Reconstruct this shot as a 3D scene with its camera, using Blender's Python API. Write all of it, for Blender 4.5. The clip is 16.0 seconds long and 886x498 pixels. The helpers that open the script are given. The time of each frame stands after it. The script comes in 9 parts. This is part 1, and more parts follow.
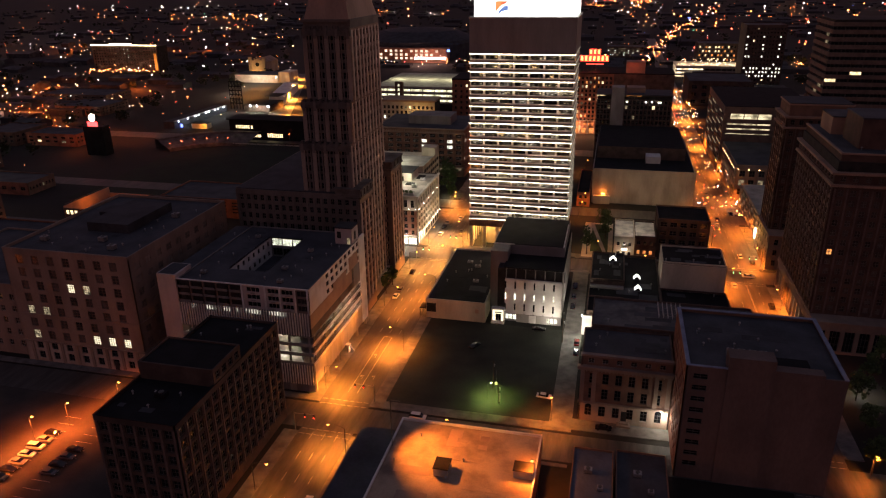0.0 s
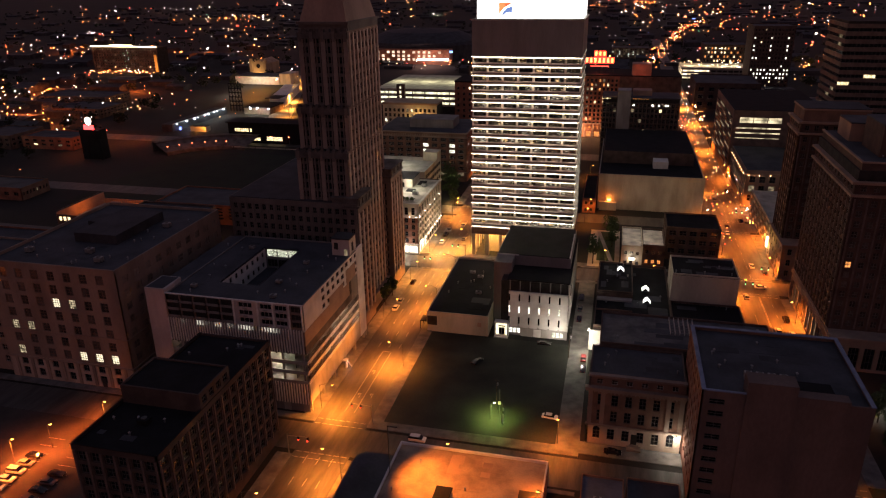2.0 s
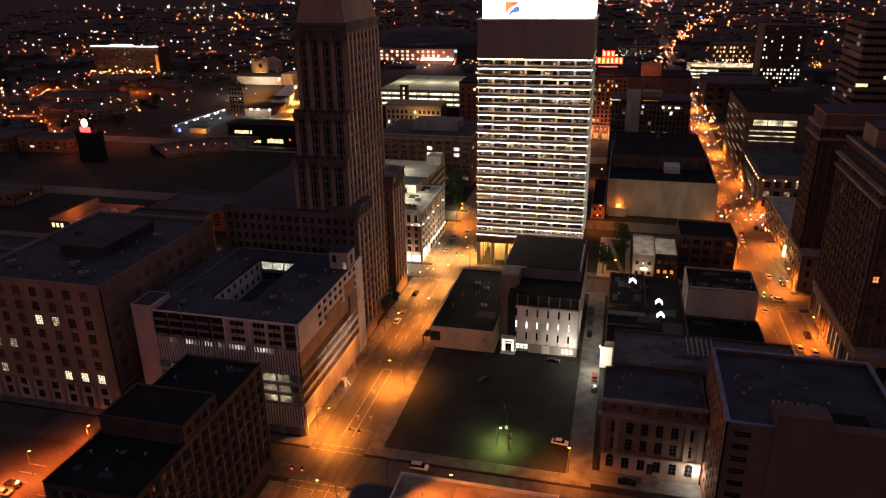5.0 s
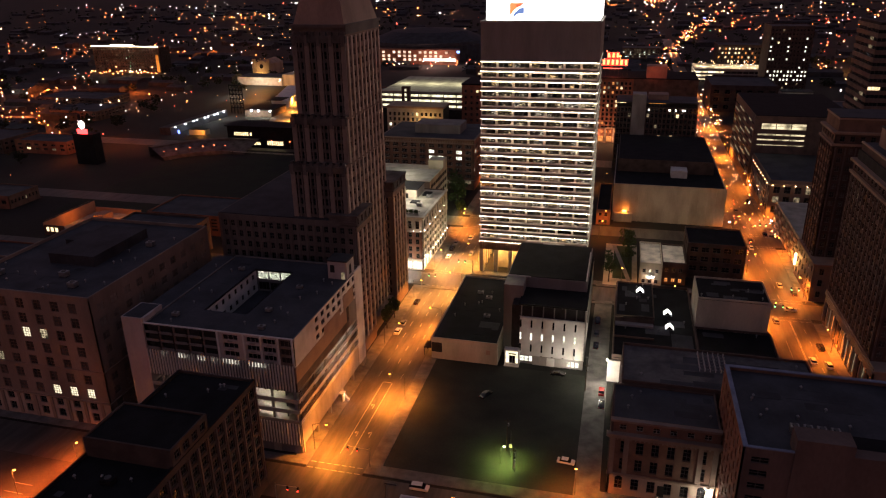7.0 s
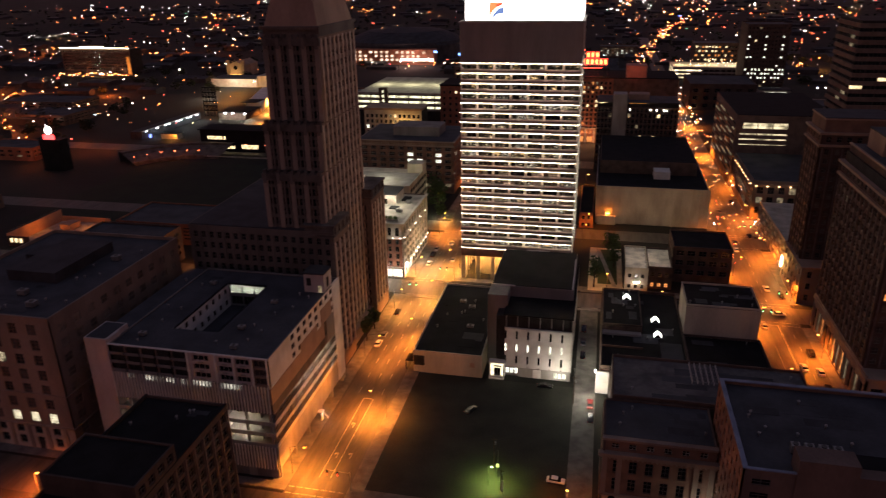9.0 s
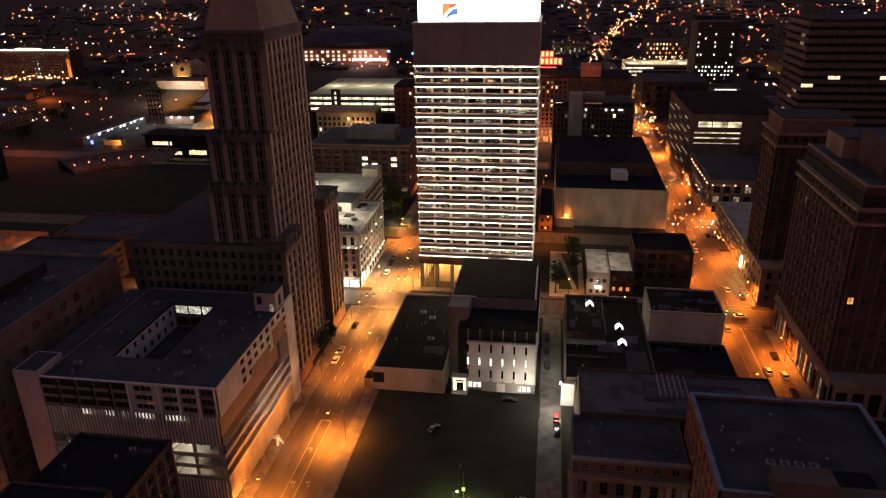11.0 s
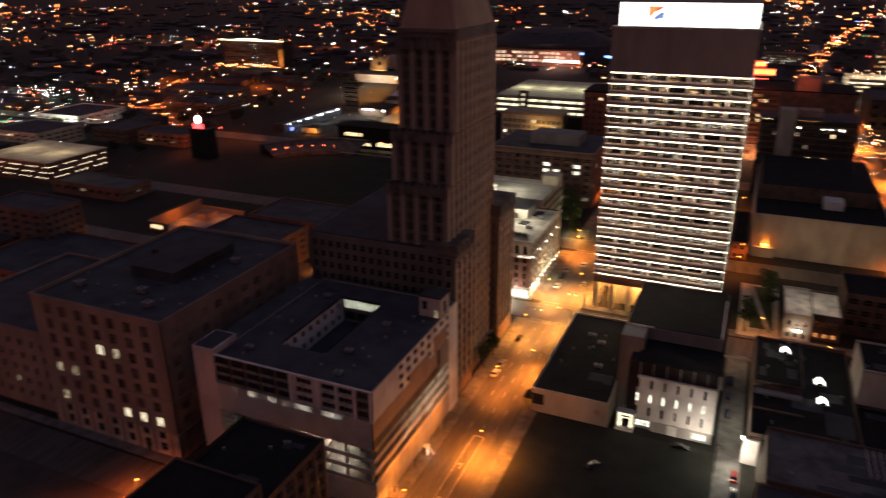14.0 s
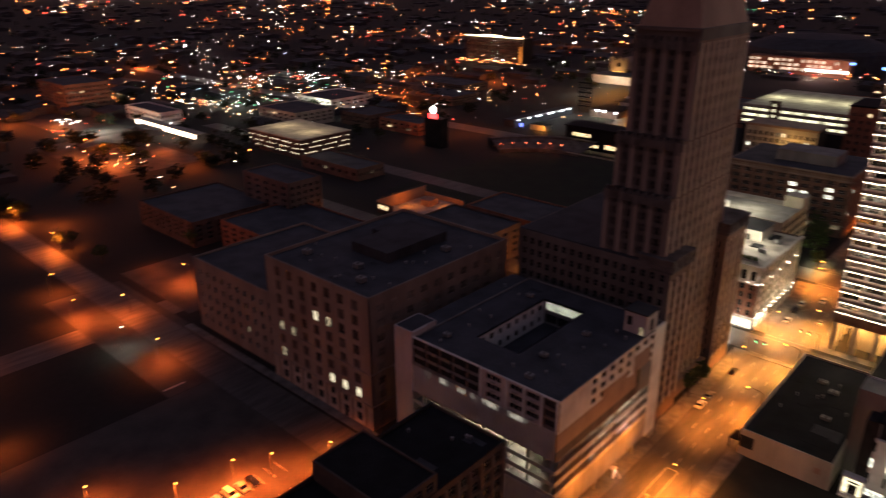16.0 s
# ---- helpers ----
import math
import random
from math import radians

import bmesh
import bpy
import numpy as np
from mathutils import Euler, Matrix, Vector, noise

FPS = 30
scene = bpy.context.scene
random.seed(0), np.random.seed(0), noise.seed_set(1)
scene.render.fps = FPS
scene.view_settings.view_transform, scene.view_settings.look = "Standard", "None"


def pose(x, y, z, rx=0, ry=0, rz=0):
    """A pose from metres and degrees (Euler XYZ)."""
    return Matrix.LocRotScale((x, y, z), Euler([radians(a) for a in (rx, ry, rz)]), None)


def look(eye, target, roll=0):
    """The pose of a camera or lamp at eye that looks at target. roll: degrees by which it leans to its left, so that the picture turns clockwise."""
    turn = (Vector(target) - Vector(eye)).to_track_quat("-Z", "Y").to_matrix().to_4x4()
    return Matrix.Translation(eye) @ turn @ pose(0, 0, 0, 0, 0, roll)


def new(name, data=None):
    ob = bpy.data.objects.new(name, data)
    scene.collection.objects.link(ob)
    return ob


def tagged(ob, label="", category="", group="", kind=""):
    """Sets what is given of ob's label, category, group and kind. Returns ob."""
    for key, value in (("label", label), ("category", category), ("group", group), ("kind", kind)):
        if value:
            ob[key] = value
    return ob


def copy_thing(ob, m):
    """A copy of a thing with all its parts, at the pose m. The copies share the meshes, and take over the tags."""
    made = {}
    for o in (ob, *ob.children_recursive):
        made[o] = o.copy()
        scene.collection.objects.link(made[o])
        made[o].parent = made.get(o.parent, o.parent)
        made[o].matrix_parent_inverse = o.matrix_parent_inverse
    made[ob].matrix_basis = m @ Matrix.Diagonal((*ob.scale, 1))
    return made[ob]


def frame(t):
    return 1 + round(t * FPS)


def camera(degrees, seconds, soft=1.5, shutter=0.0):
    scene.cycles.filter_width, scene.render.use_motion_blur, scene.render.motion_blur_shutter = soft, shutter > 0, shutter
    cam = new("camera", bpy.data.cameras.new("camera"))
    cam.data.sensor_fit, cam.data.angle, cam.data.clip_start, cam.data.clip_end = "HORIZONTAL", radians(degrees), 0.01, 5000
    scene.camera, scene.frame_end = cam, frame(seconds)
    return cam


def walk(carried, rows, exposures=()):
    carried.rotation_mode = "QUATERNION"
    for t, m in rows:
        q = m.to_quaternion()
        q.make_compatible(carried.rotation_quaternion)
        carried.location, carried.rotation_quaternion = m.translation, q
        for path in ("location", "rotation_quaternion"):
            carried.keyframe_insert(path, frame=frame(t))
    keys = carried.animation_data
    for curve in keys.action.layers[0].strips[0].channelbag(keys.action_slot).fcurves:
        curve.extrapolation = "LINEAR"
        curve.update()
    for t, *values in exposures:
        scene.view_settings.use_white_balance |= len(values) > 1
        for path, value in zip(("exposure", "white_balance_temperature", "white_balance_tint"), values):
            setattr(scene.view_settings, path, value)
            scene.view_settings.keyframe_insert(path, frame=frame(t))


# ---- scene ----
# camera and path
cam = camera(63.83, 16.0, soft=1.15, shutter=1.0)
ROWS = [
    (0.0, 61.89, -11.39, 123.27, 13.52, -21.45, -0.77),
    (0.5, 61.38, -8.67, 123.28, 13.59, -21.45, -0.79),
    (1.0, 60.97, -6.07, 123.43, 13.64, -21.46, -0.82),
    (1.5, 60.44, -3.43, 123.35, 13.70, -21.44, -0.82),
    (2.0, 60.04, -0.94, 123.17, 13.78, -21.41, -0.81),
    (2.5, 59.63, 1.26, 123.15, 13.84, -21.45, -0.77),
    (3.0, 59.25, 3.42, 123.23, 13.91, -21.50, -0.82),
    (3.5, 58.81, 5.52, 123.15, 13.98, -21.54, -0.84),
    (4.0, 58.28, 7.54, 123.09, 14.05, -21.55, -0.86),
    (6.5, 55.84, 17.57, 123.01, 14.31, -21.46, -0.87),
    (7.0, 55.31, 19.44, 123.06, 14.33, -21.51, -0.82),
    (7.5, 54.69, 21.46, 122.96, 14.37, -21.53, -0.86),
    (8.0, 54.02, 23.58, 122.98, 14.40, -21.55, -0.84),
    (8.5, 53.44, 25.90, 123.04, 13.77, -21.59, -0.89),
    (9.0, 52.73, 28.20, 122.97, 12.58, -21.60, -0.98),
    (9.5, 52.28, 30.19, 123.12, 10.61, -21.63, -1.06),
    (12.0, 49.17, 42.25, 123.74, 8.82, -21.88, -1.00),
    (12.5, 48.17, 44.05, 123.43, 11.13, -21.81, -0.91),
    (13.0, 47.71, 45.62, 123.23, 15.11, -21.71, -0.76),
    (13.5, 47.40, 47.03, 123.10, 18.79, -21.66, -0.63),
    (14.0, 47.17, 48.40, 123.08, 23.69, -21.61, -0.50),
    (14.5, 47.09, 49.77, 122.73, 28.17, -21.54, -0.40),
    (15.0, 46.98, 51.07, 122.41, 32.72, -21.47, -0.42),
    (15.5, 46.77, 52.33, 122.31, 37.52, -21.44, -0.34),
    (16.0, 46.50, 53.44, 121.70, 42.27, -21.55, -0.24),
]
walk(cam, [(t, pose(x, y, z, 90 + p, 0, yaw) @ pose(0, 0, 0, 0, 0, r)) for t, x, y, z, yaw, p, r in ROWS],
     exposures=((0.0, 1.0), (16.0, 1.0)))

# world: night sky, blue overhead and brown with city glow near the horizon
world = bpy.data.worlds.new("night_sky")
scene.world = world
world.use_nodes = True
wn, wl = world.node_tree.nodes, world.node_tree.links
wn.clear()
w_out = wn.new("ShaderNodeOutputWorld")
w_bg = wn.new("ShaderNodeBackground")
w_tc = wn.new("ShaderNodeTexCoord")
w_sep = wn.new("ShaderNodeSeparateXYZ")
w_ramp = wn.new("ShaderNodeValToRGB")
w_ramp.color_ramp.elements[0].position = 0.0
w_ramp.color_ramp.elements[0].color = (0.182, 0.064, 0.042, 1)
w_ramp.color_ramp.elements[1].position = 0.45
w_ramp.color_ramp.elements[1].color = (0.037, 0.035, 0.054, 1)
wl.new(w_tc.outputs["Generated"], w_sep.inputs[0])
wl.new(w_sep.outputs["Z"], w_ramp.inputs[0])
wl.new(w_ramp.outputs[0], w_bg.inputs[0])
wl.new(w_bg.outputs[0], w_out.inputs[0])
w_bg.inputs[1].default_value = 1.0

SODIUM = (1.0, 0.215, 0.018)
YELLOW = (1.0, 0.35, 0.05)
REDDISH = (1.0, 0.165, 0.02)
AMBER = (1.0, 0.265, 0.028)
WARM = (1.0, 0.5, 0.13)
COOL = (1.0, 0.9, 0.72)


# ---- materials ----
def material(name, color, rough=0.8, metal=0.0, var=0.25, scale=0.6, fine=9.0, bump=0.15, spec=0.4, second=None, random_hue=0.0, streak=0.0):
    """Two scales of variation, grain and relief, in metres."""
    m = bpy.data.materials.new(name)
    m.use_nodes = True
    n, l = m.node_tree.nodes, m.node_tree.links
    b = n["Principled BSDF"]
    tc = n.new("ShaderNodeNewGeometry")
    mapn = n.new("ShaderNodeMapping")
    l.new(tc.outputs["Position"], mapn.inputs[0])
    if streak:
        mapn.inputs["Scale"].default_value = (1, 1, streak)
    big, small = n.new("ShaderNodeTexNoise"), n.new("ShaderNodeTexNoise")
    big.inputs["Scale"].default_value, big.inputs["Detail"].default_value = scale, 6
    small.inputs["Scale"].default_value, small.inputs["Detail"].default_value = fine, 3
    for t in (big, small):
        l.new(mapn.outputs[0], t.inputs["Vector"])
    mix = n.new("ShaderNodeMix")
    mix.data_type = "RGBA"
    dark = second or tuple(c * (1 - 2 * var) if var < 0.5 else c * 0.2 for c in color)
    mix.inputs[6].default_value, mix.inputs[7].default_value = (*dark, 1), (*color, 1)
    rmp = n.new("ShaderNodeMapRange")
    rmp.inputs[1].default_value, rmp.inputs[2].default_value = 0.32, 0.62
    l.new(big.outputs["Fac"], rmp.inputs[0])
    l.new(rmp.outputs[0], mix.inputs[0])
    hsv = n.new("ShaderNodeHueSaturation")
    val = n.new("ShaderNodeMapRange")
    val.inputs[3].default_value, val.inputs[4].default_value = 1 - var, 1 + var
    l.new(small.outputs["Fac"], val.inputs[0])
    l.new(val.outputs[0], hsv.inputs["Value"])
    l.new(mix.outputs[2], hsv.inputs["Color"])
    out = hsv.outputs[0]
    if random_hue:
        oi = n.new("ShaderNodeObjectInfo")
        mr = n.new("ShaderNodeMapRange")
        mr.inputs[3].default_value, mr.inputs[4].default_value = 1 - random_hue, 1 + random_hue
        h2 = n.new("ShaderNodeHueSaturation")
        l.new(oi.outputs["Random"], mr.inputs[0])
        l.new(mr.outputs[0], h2.inputs["Value"])
        l.new(out, h2.inputs["Color"])
        out = h2.outputs[0]
    l.new(out, b.inputs["Base Color"])
    b.inputs["Roughness"].default_value, b.inputs["Metallic"].default_value = rough, metal
    b.inputs["Specular IOR Level"].default_value = spec
    if bump:
        bp = n.new("ShaderNodeBump")
        bp.inputs["Strength"].default_value, bp.inputs["Distance"].default_value = bump, 0.05
        l.new(small.outputs["Fac"], bp.inputs["Height"])
        l.new(bp.outputs[0], b.inputs["Normal"])
    return m


def glow(name, color, strength, sampled=True, patchy=0.0, scale=0.8):
    """What gives off light: tubes, bulbs, lit rooms behind panes."""
    m = bpy.data.materials.new(name)
    m.use_nodes = True
    n, l = m.node_tree.nodes, m.node_tree.links
    n.clear()
    o, e = n.new("ShaderNodeOutputMaterial"), n.new("ShaderNodeEmission")
    e.inputs[0].default_value, e.inputs[1].default_value = (*color, 1), strength
    if patchy:
        tc, tx, mr = n.new("ShaderNodeNewGeometry"), n.new("ShaderNodeTexNoise"), n.new("ShaderNodeMapRange")
        tx.inputs["Scale"].default_value, tx.inputs["Detail"].default_value = scale, 3
        mr.inputs[1].default_value, mr.inputs[2].default_value = 0.35, 0.65
        mr.inputs[3].default_value, mr.inputs[4].default_value = strength * (1 - patchy), strength * (1 + patchy)
        l.new(tc.outputs["Position"], tx.inputs["Vector"])
        l.new(tx.outputs["Fac"], mr.inputs[0])
        l.new(mr.outputs[0], e.inputs[1])
    l.new(e.outputs[0], o.inputs[0])
    m.cycles.emission_sampling = "AUTO" if sampled else "NONE"
    return m


M_ASPHALT = material("asphalt", (0.078, 0.073, 0.07), 0.6, var=0.32, scale=0.16, fine=2.2, bump=0.2, second=(0.036, 0.034, 0.033), streak=1.0)
for k in M_ASPHALT.node_tree.nodes:
    if k.type == "MAPPING":
        # wheel tracks and patch seams run along the streets
        k.inputs["Scale"].default_value = (1.0, 0.16, 1.0)
    if k.type == "TEX_NOISE" and k.inputs["Scale"].default_value < 1:
        k.inputs["Scale"].default_value = 0.42
M_LOT = material("lot_asphalt", (0.032, 0.034, 0.025), 0.9, var=0.4, scale=0.11, fine=2.0, second=(0.015, 0.018, 0.012))
M_YARD = material("yard_asphalt", (0.058, 0.05, 0.045), 0.8, var=0.35, scale=0.12, fine=2.0, second=(0.03, 0.028, 0.026))
M_GRASS = material("grass", (0.05, 0.075, 0.025), 0.95, var=0.4, scale=0.15, fine=5.0, second=(0.025, 0.04, 0.014))
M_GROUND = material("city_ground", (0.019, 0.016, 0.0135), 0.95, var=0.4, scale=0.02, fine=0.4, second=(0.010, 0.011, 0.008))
M_WALK = material("pavement", (0.17, 0.16, 0.15), 0.85, var=0.25, scale=0.3, fine=4.0, second=(0.085, 0.08, 0.075))
M_PAINT = material("road_paint", (0.40, 0.39, 0.36), 0.7, var=0.25, scale=1.2, fine=8.0, second=(0.16, 0.155, 0.145))
M_LIME = material("limestone", (0.29, 0.22, 0.175), 0.85, var=0.16, scale=0.12, fine=2.5, second=(0.185, 0.138, 0.11), streak=0.4)
M_STERICK = material("cast_stone", (0.37, 0.31, 0.265), 0.9, var=0.18, scale=0.1, fine=2.0, second=(0.2, 0.17, 0.15), streak=0.3)
M_SHAFT = material("cast_stone_panel", (0.36, 0.25, 0.19), 0.9, var=0.16, scale=0.1, fine=2.0, second=(0.22, 0.155, 0.12), streak=0.3)
# dark stones: soot, plus the shade of north faces put into the colour
M_SHADESTONE = material("shaded_sooty_stone", (0.15, 0.13, 0.12), 0.95, var=0.22, scale=0.12, fine=2.0, second=(0.09, 0.078, 0.072), streak=0.3)
M_SHADESTAIN = material("shaded_stained_stone", (0.12, 0.108, 0.102), 0.95, var=0.25, scale=0.2, fine=2.0, second=(0.05, 0.043, 0.04))
M_BRICK = material("brick", (0.27, 0.115, 0.07), 0.9, var=0.22, scale=0.25, fine=6.0, second=(0.16, 0.07, 0.045))
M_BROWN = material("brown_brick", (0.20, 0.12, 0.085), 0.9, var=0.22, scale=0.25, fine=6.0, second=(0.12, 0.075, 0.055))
M_DARKBRICK = material("dark_brick", (0.12, 0.082, 0.066), 0.9, var=0.25, scale=0.25, fine=6.0, second=(0.06, 0.04, 0.032))
M_CONC = material("concrete", (0.36, 0.34, 0.31), 0.85, var=0.16, scale=0.18, fine=3.0, second=(0.22, 0.205, 0.185), streak=0.35)
M_BEIGE = material("beige_stucco", (0.54, 0.48, 0.38), 0.9, var=0.12, scale=0.15, fine=3.0, second=(0.32, 0.29, 0.23), streak=0.3)
M_WHITE = material("white_panel", (0.72, 0.70, 0.66), 0.6, var=0.1, scale=0.2, fine=3.0, second=(0.52, 0.5, 0.47))
M_GREY = material("grey_panel", (0.2, 0.195, 0.19), 0.7, var=0.14, scale=0.2, fine=2.0, second=(0.13, 0.125, 0.12), streak=0.2)
M_TAN = material("tan_panel", (0.33, 0.22, 0.16), 0.75, var=0.14, scale=0.2, fine=3.0, second=(0.24, 0.16, 0.12))
# white panel with the dimness of its unlit north side in the colour
M_DIMPANEL = material("shaded_white_panel", (0.50, 0.44, 0.41), 0.7, var=0.14, scale=0.2, fine=3.0, second=(0.35, 0.30, 0.28), streak=0.3)
M_TAUPE = material("taupe_panel", (0.20, 0.145, 0.12), 0.8, var=0.2, scale=0.3, fine=3.0, second=(0.12, 0.09, 0.075))
M_ROOF = material("roof_membrane", (0.058, 0.061, 0.072), 0.8, var=0.3, scale=0.12, fine=1.2, second=(0.026, 0.029, 0.036))
M_ROOFBLUE = material("roof_membrane_bluish", (0.11, 0.125, 0.16), 0.8, var=0.28, scale=0.12, fine=1.5, second=(0.07, 0.08, 0.1))
M_ROOFTAN = material("roof_gravel", (0.40, 0.29, 0.20), 0.9, var=0.22, scale=0.16, fine=2.5, second=(0.19, 0.135, 0.1))
M_ROOFWHITE = material("white_roof_coating", (0.7, 0.65, 0.57), 0.7, var=0.2, scale=0.25, fine=2.0, second=(0.33, 0.32, 0.3))
M_BLACK = material("black_tar", (0.013, 0.013, 0.015), 0.9, var=0.35, scale=0.2, fine=2.0, second=(0.007, 0.007, 0.008), spec=0.2)
M_ROOFDARK = material("roof_membrane_dark", (0.042, 0.044, 0.052), 0.8, var=0.3, scale=0.15, fine=1.4, second=(0.02, 0.021, 0.026))
M_CORE = material("dark_interior", (0.03, 0.028, 0.027), 0.9, var=0.3, scale=0.4, fine=3.0)
M_GLASS = material("window_glass", (0.012, 0.014, 0.018), 0.08, var=0.3, scale=0.3, fine=1.0, bump=0.03, spec=0.7, random_hue=0.4)
M_BLIND = material("glass_over_blinds", (0.10, 0.085, 0.075), 0.22, var=0.3, scale=0.3, fine=1.0, bump=0.03, spec=0.6, random_hue=0.5)
M_DULL = material("dull_glass", (0.19, 0.155, 0.125), 0.3, var=0.3, scale=0.3, fine=1.0, bump=0.03, spec=0.5, random_hue=0.35)
M_PARTY = material("dark_render", (0.15, 0.105, 0.092), 0.95, var=0.2, scale=0.12, fine=1.5, second=(0.10, 0.072, 0.064), streak=0.4)
M_FARLEAF = material("dark_foliage", (0.022, 0.03, 0.014), 0.95, var=0.4, scale=0.3, fine=2, second=(0.01, 0.014, 0.007))
M_FRAME = material("window_frame", (0.12, 0.11, 0.10), 0.5, var=0.2, scale=0.8, fine=6.0)
M_PALEFRAME = material("pale_window_frame", (0.42, 0.40, 0.36), 0.6, var=0.2, scale=0.8, fine=6.0)
M_METAL = material("galvanised_steel", (0.35, 0.35, 0.35), 0.45, metal=0.7, var=0.2, scale=1.0, fine=8.0)
M_POLE = material("painted_steel", (0.10, 0.10, 0.095), 0.5, metal=0.3, var=0.2, scale=1.0, fine=8.0)
M_TYRE = material("rubber", (0.015, 0.015, 0.015), 0.9, var=0.3, scale=2, fine=12)
M_LEAF = material("foliage", (0.07, 0.10, 0.03), 0.85, var=0.4, scale=0.9, fine=6, second=(0.03, 0.05, 0.015))
M_BARK = material("bark", (0.09, 0.065, 0.045), 0.95, var=0.3, scale=1.5, fine=8)

G_SODIUM = glow("sodium_lens", (1.0, 0.40, 0.06), 9, sampled=False)
G_WHITE_LENS = glow("white_lens", (1.0, 0.92, 0.75), 12, sampled=False)
G_ROOM_WARM = glow("lit_room_warm", (1.0, 0.72, 0.38), 0.9, sampled=False, patchy=0.5, scale=0.9)
G_ROOM_COOL = glow("lit_room_cool", (0.95, 0.95, 0.75), 0.9, sampled=False, patchy=0.5, scale=0.9)
G_ROOM_ORANGE = glow("lit_room_orange", (1.0, 0.36, 0.10), 0.5, sampled=False, patchy=0.5, scale=0.9)
G_ROOM_DIM = glow("dim_room", (1.0, 0.75, 0.45), 0.10, sampled=False, patchy=0.9, scale=0.7)


# ---- builders ----
def thing(name, x, y, z, label, category, group="", kind=""):
    ob = new(name)
    ob.location = (x, y, z)
    ob.empty_display_size = 0.5
    return tagged(ob, label, category, group, kind)


def world_of(ob):
    at = Vector((0, 0, 0))
    while ob is not None:
        at += ob.location
        ob = ob.parent
    return at


def link_mesh(name, me, parent, label=""):
    ob = new(name, me)
    if parent is not None:
        ob.parent = parent
    if label:
        ob["label"] = label
    return ob


def part(name, bm, mat, parent=None, label="", bevel=0.0):
    """One mesh, modelled in world metres, under its thing; its origin is the thing's."""
    if bevel:
        bmesh.ops.bevel(bm, geom=list(bm.edges), offset=bevel, segments=1, affect="EDGES")
    if parent is not None:
        bmesh.ops.translate(bm, verts=bm.verts, vec=-world_of(parent))
    me = bpy.data.meshes.new(name)
    bm.to_mesh(me)
    bm.free()
    for m in (mat if isinstance(mat, (list, tuple)) else (mat,)):
        me.materials.append(m)
    return link_mesh(name, me, parent, label)


def raw(name, verts, faces, mats, parent=None, label="", index=None):
    """One mesh from computed corners and faces."""
    if parent is not None:
        o = world_of(parent)
        verts = [(v[0] - o.x, v[1] - o.y, v[2] - o.z) for v in verts]
    me = bpy.data.meshes.new(name)
    me.from_pydata(verts, [], faces)
    for m in (mats if isinstance(mats, (list, tuple)) else (mats,)):
        me.materials.append(m)
    if index is not None:
        me.polygons.foreach_set("material_index", index)
    me.update()
    return link_mesh(name, me, parent, label)


def add_box(bm, x0, x1, y0, y1, z0, z1):
    r = bmesh.ops.create_cube(bm, size=1.0)
    bmesh.ops.scale(bm, verts=r["verts"], vec=(x1 - x0, y1 - y0, z1 - z0))
    bmesh.ops.translate(bm, verts=r["verts"], vec=((x0 + x1) / 2, (y0 + y1) / 2, (z0 + z1) / 2))
    return r["verts"]


def boxes(*rows):
    bm = bmesh.new()
    for r in rows:
        add_box(bm, *r)
    return bm


def add_rod(bm, a, b, r0, r1=None, seg=8):
    a, b = Vector(a), Vector(b)
    d = b - a
    r = bmesh.ops.create_cone(bm, cap_ends=True, segments=seg, radius1=r0, radius2=r0 if r1 is None else r1, depth=d.length)
    q = Vector((0, 0, 1)).rotation_difference(d)
    bmesh.ops.transform(bm, verts=r["verts"], matrix=Matrix.Translation((a + b) / 2) @ q.to_matrix().to_4x4())
    return r["verts"]


FACES = {"n": (Vector((1, 0, 0)), Vector((0, -1, 0)), 0), "e": (Vector((0, 1, 0)), Vector((1, 0, 0)), 90),
         "w": (Vector((0, -1, 0)), Vector((-1, 0, 0)), -90), "s": (Vector((-1, 0, 0)), Vector((0, 1, 0)), 180)}
WINDOW_MESHES = {}


def window_mesh(w, h, pane_mat, frame_mat, nx=2, nz=2):
    """A pane with frame and glazing bars, in its own axes: x across, z up, facing -y."""
    key = (round(w, 2), round(h, 2), pane_mat.name, frame_mat.name, nx, nz)
    if key in WINDOW_MESHES:
        return WINDOW_MESHES[key]
    v, f, mi = [], [], []
    t = min(0.09, w * 0.06)

    def cuts(size, n):
        out = [-size / 2]
        for i in range(n):
            a, b = -size / 2 + size * i / n, -size / 2 + size * (i + 1) / n
            out += [a + (t if i == 0 else t / 2), b - (t if i == n - 1 else t / 2)]
        return out + [size / 2]

    xs, zs = cuts(w, nx), cuts(h, nz)
    for z in zs:
        v.extend([(x, -0.06, z) for x in xs])
    nxs = len(xs)
    for j in range(len(zs) - 1):
        for i in range(nxs - 1):
            k = j * nxs + i
            ring = (k, k + 1, k + 1 + nxs, k + nxs)
            if i % 2 == 1 and j % 2 == 1:
                b0 = len(v)
                v.extend([(v[q][0], 0.0, v[q][2]) for q in ring])
                f.append((b0, b0 + 1, b0 + 2, b0 + 3))
                mi.append(0)
                for e in range(4):
                    f.append((ring[e], ring[(e + 1) % 4], b0 + (e + 1) % 4, b0 + e))
                    mi.append(1)
            else:
                f.append(ring)
                mi.append(1)
    me = bpy.data.meshes.new("window")
    me.from_pydata(v, [], f)
    me.materials.append(pane_mat)
    me.materials.append(frame_mat)
    me.polygons.foreach_set("material_index", mi)
    me.update()
    WINDOW_MESHES[key] = me
    return me


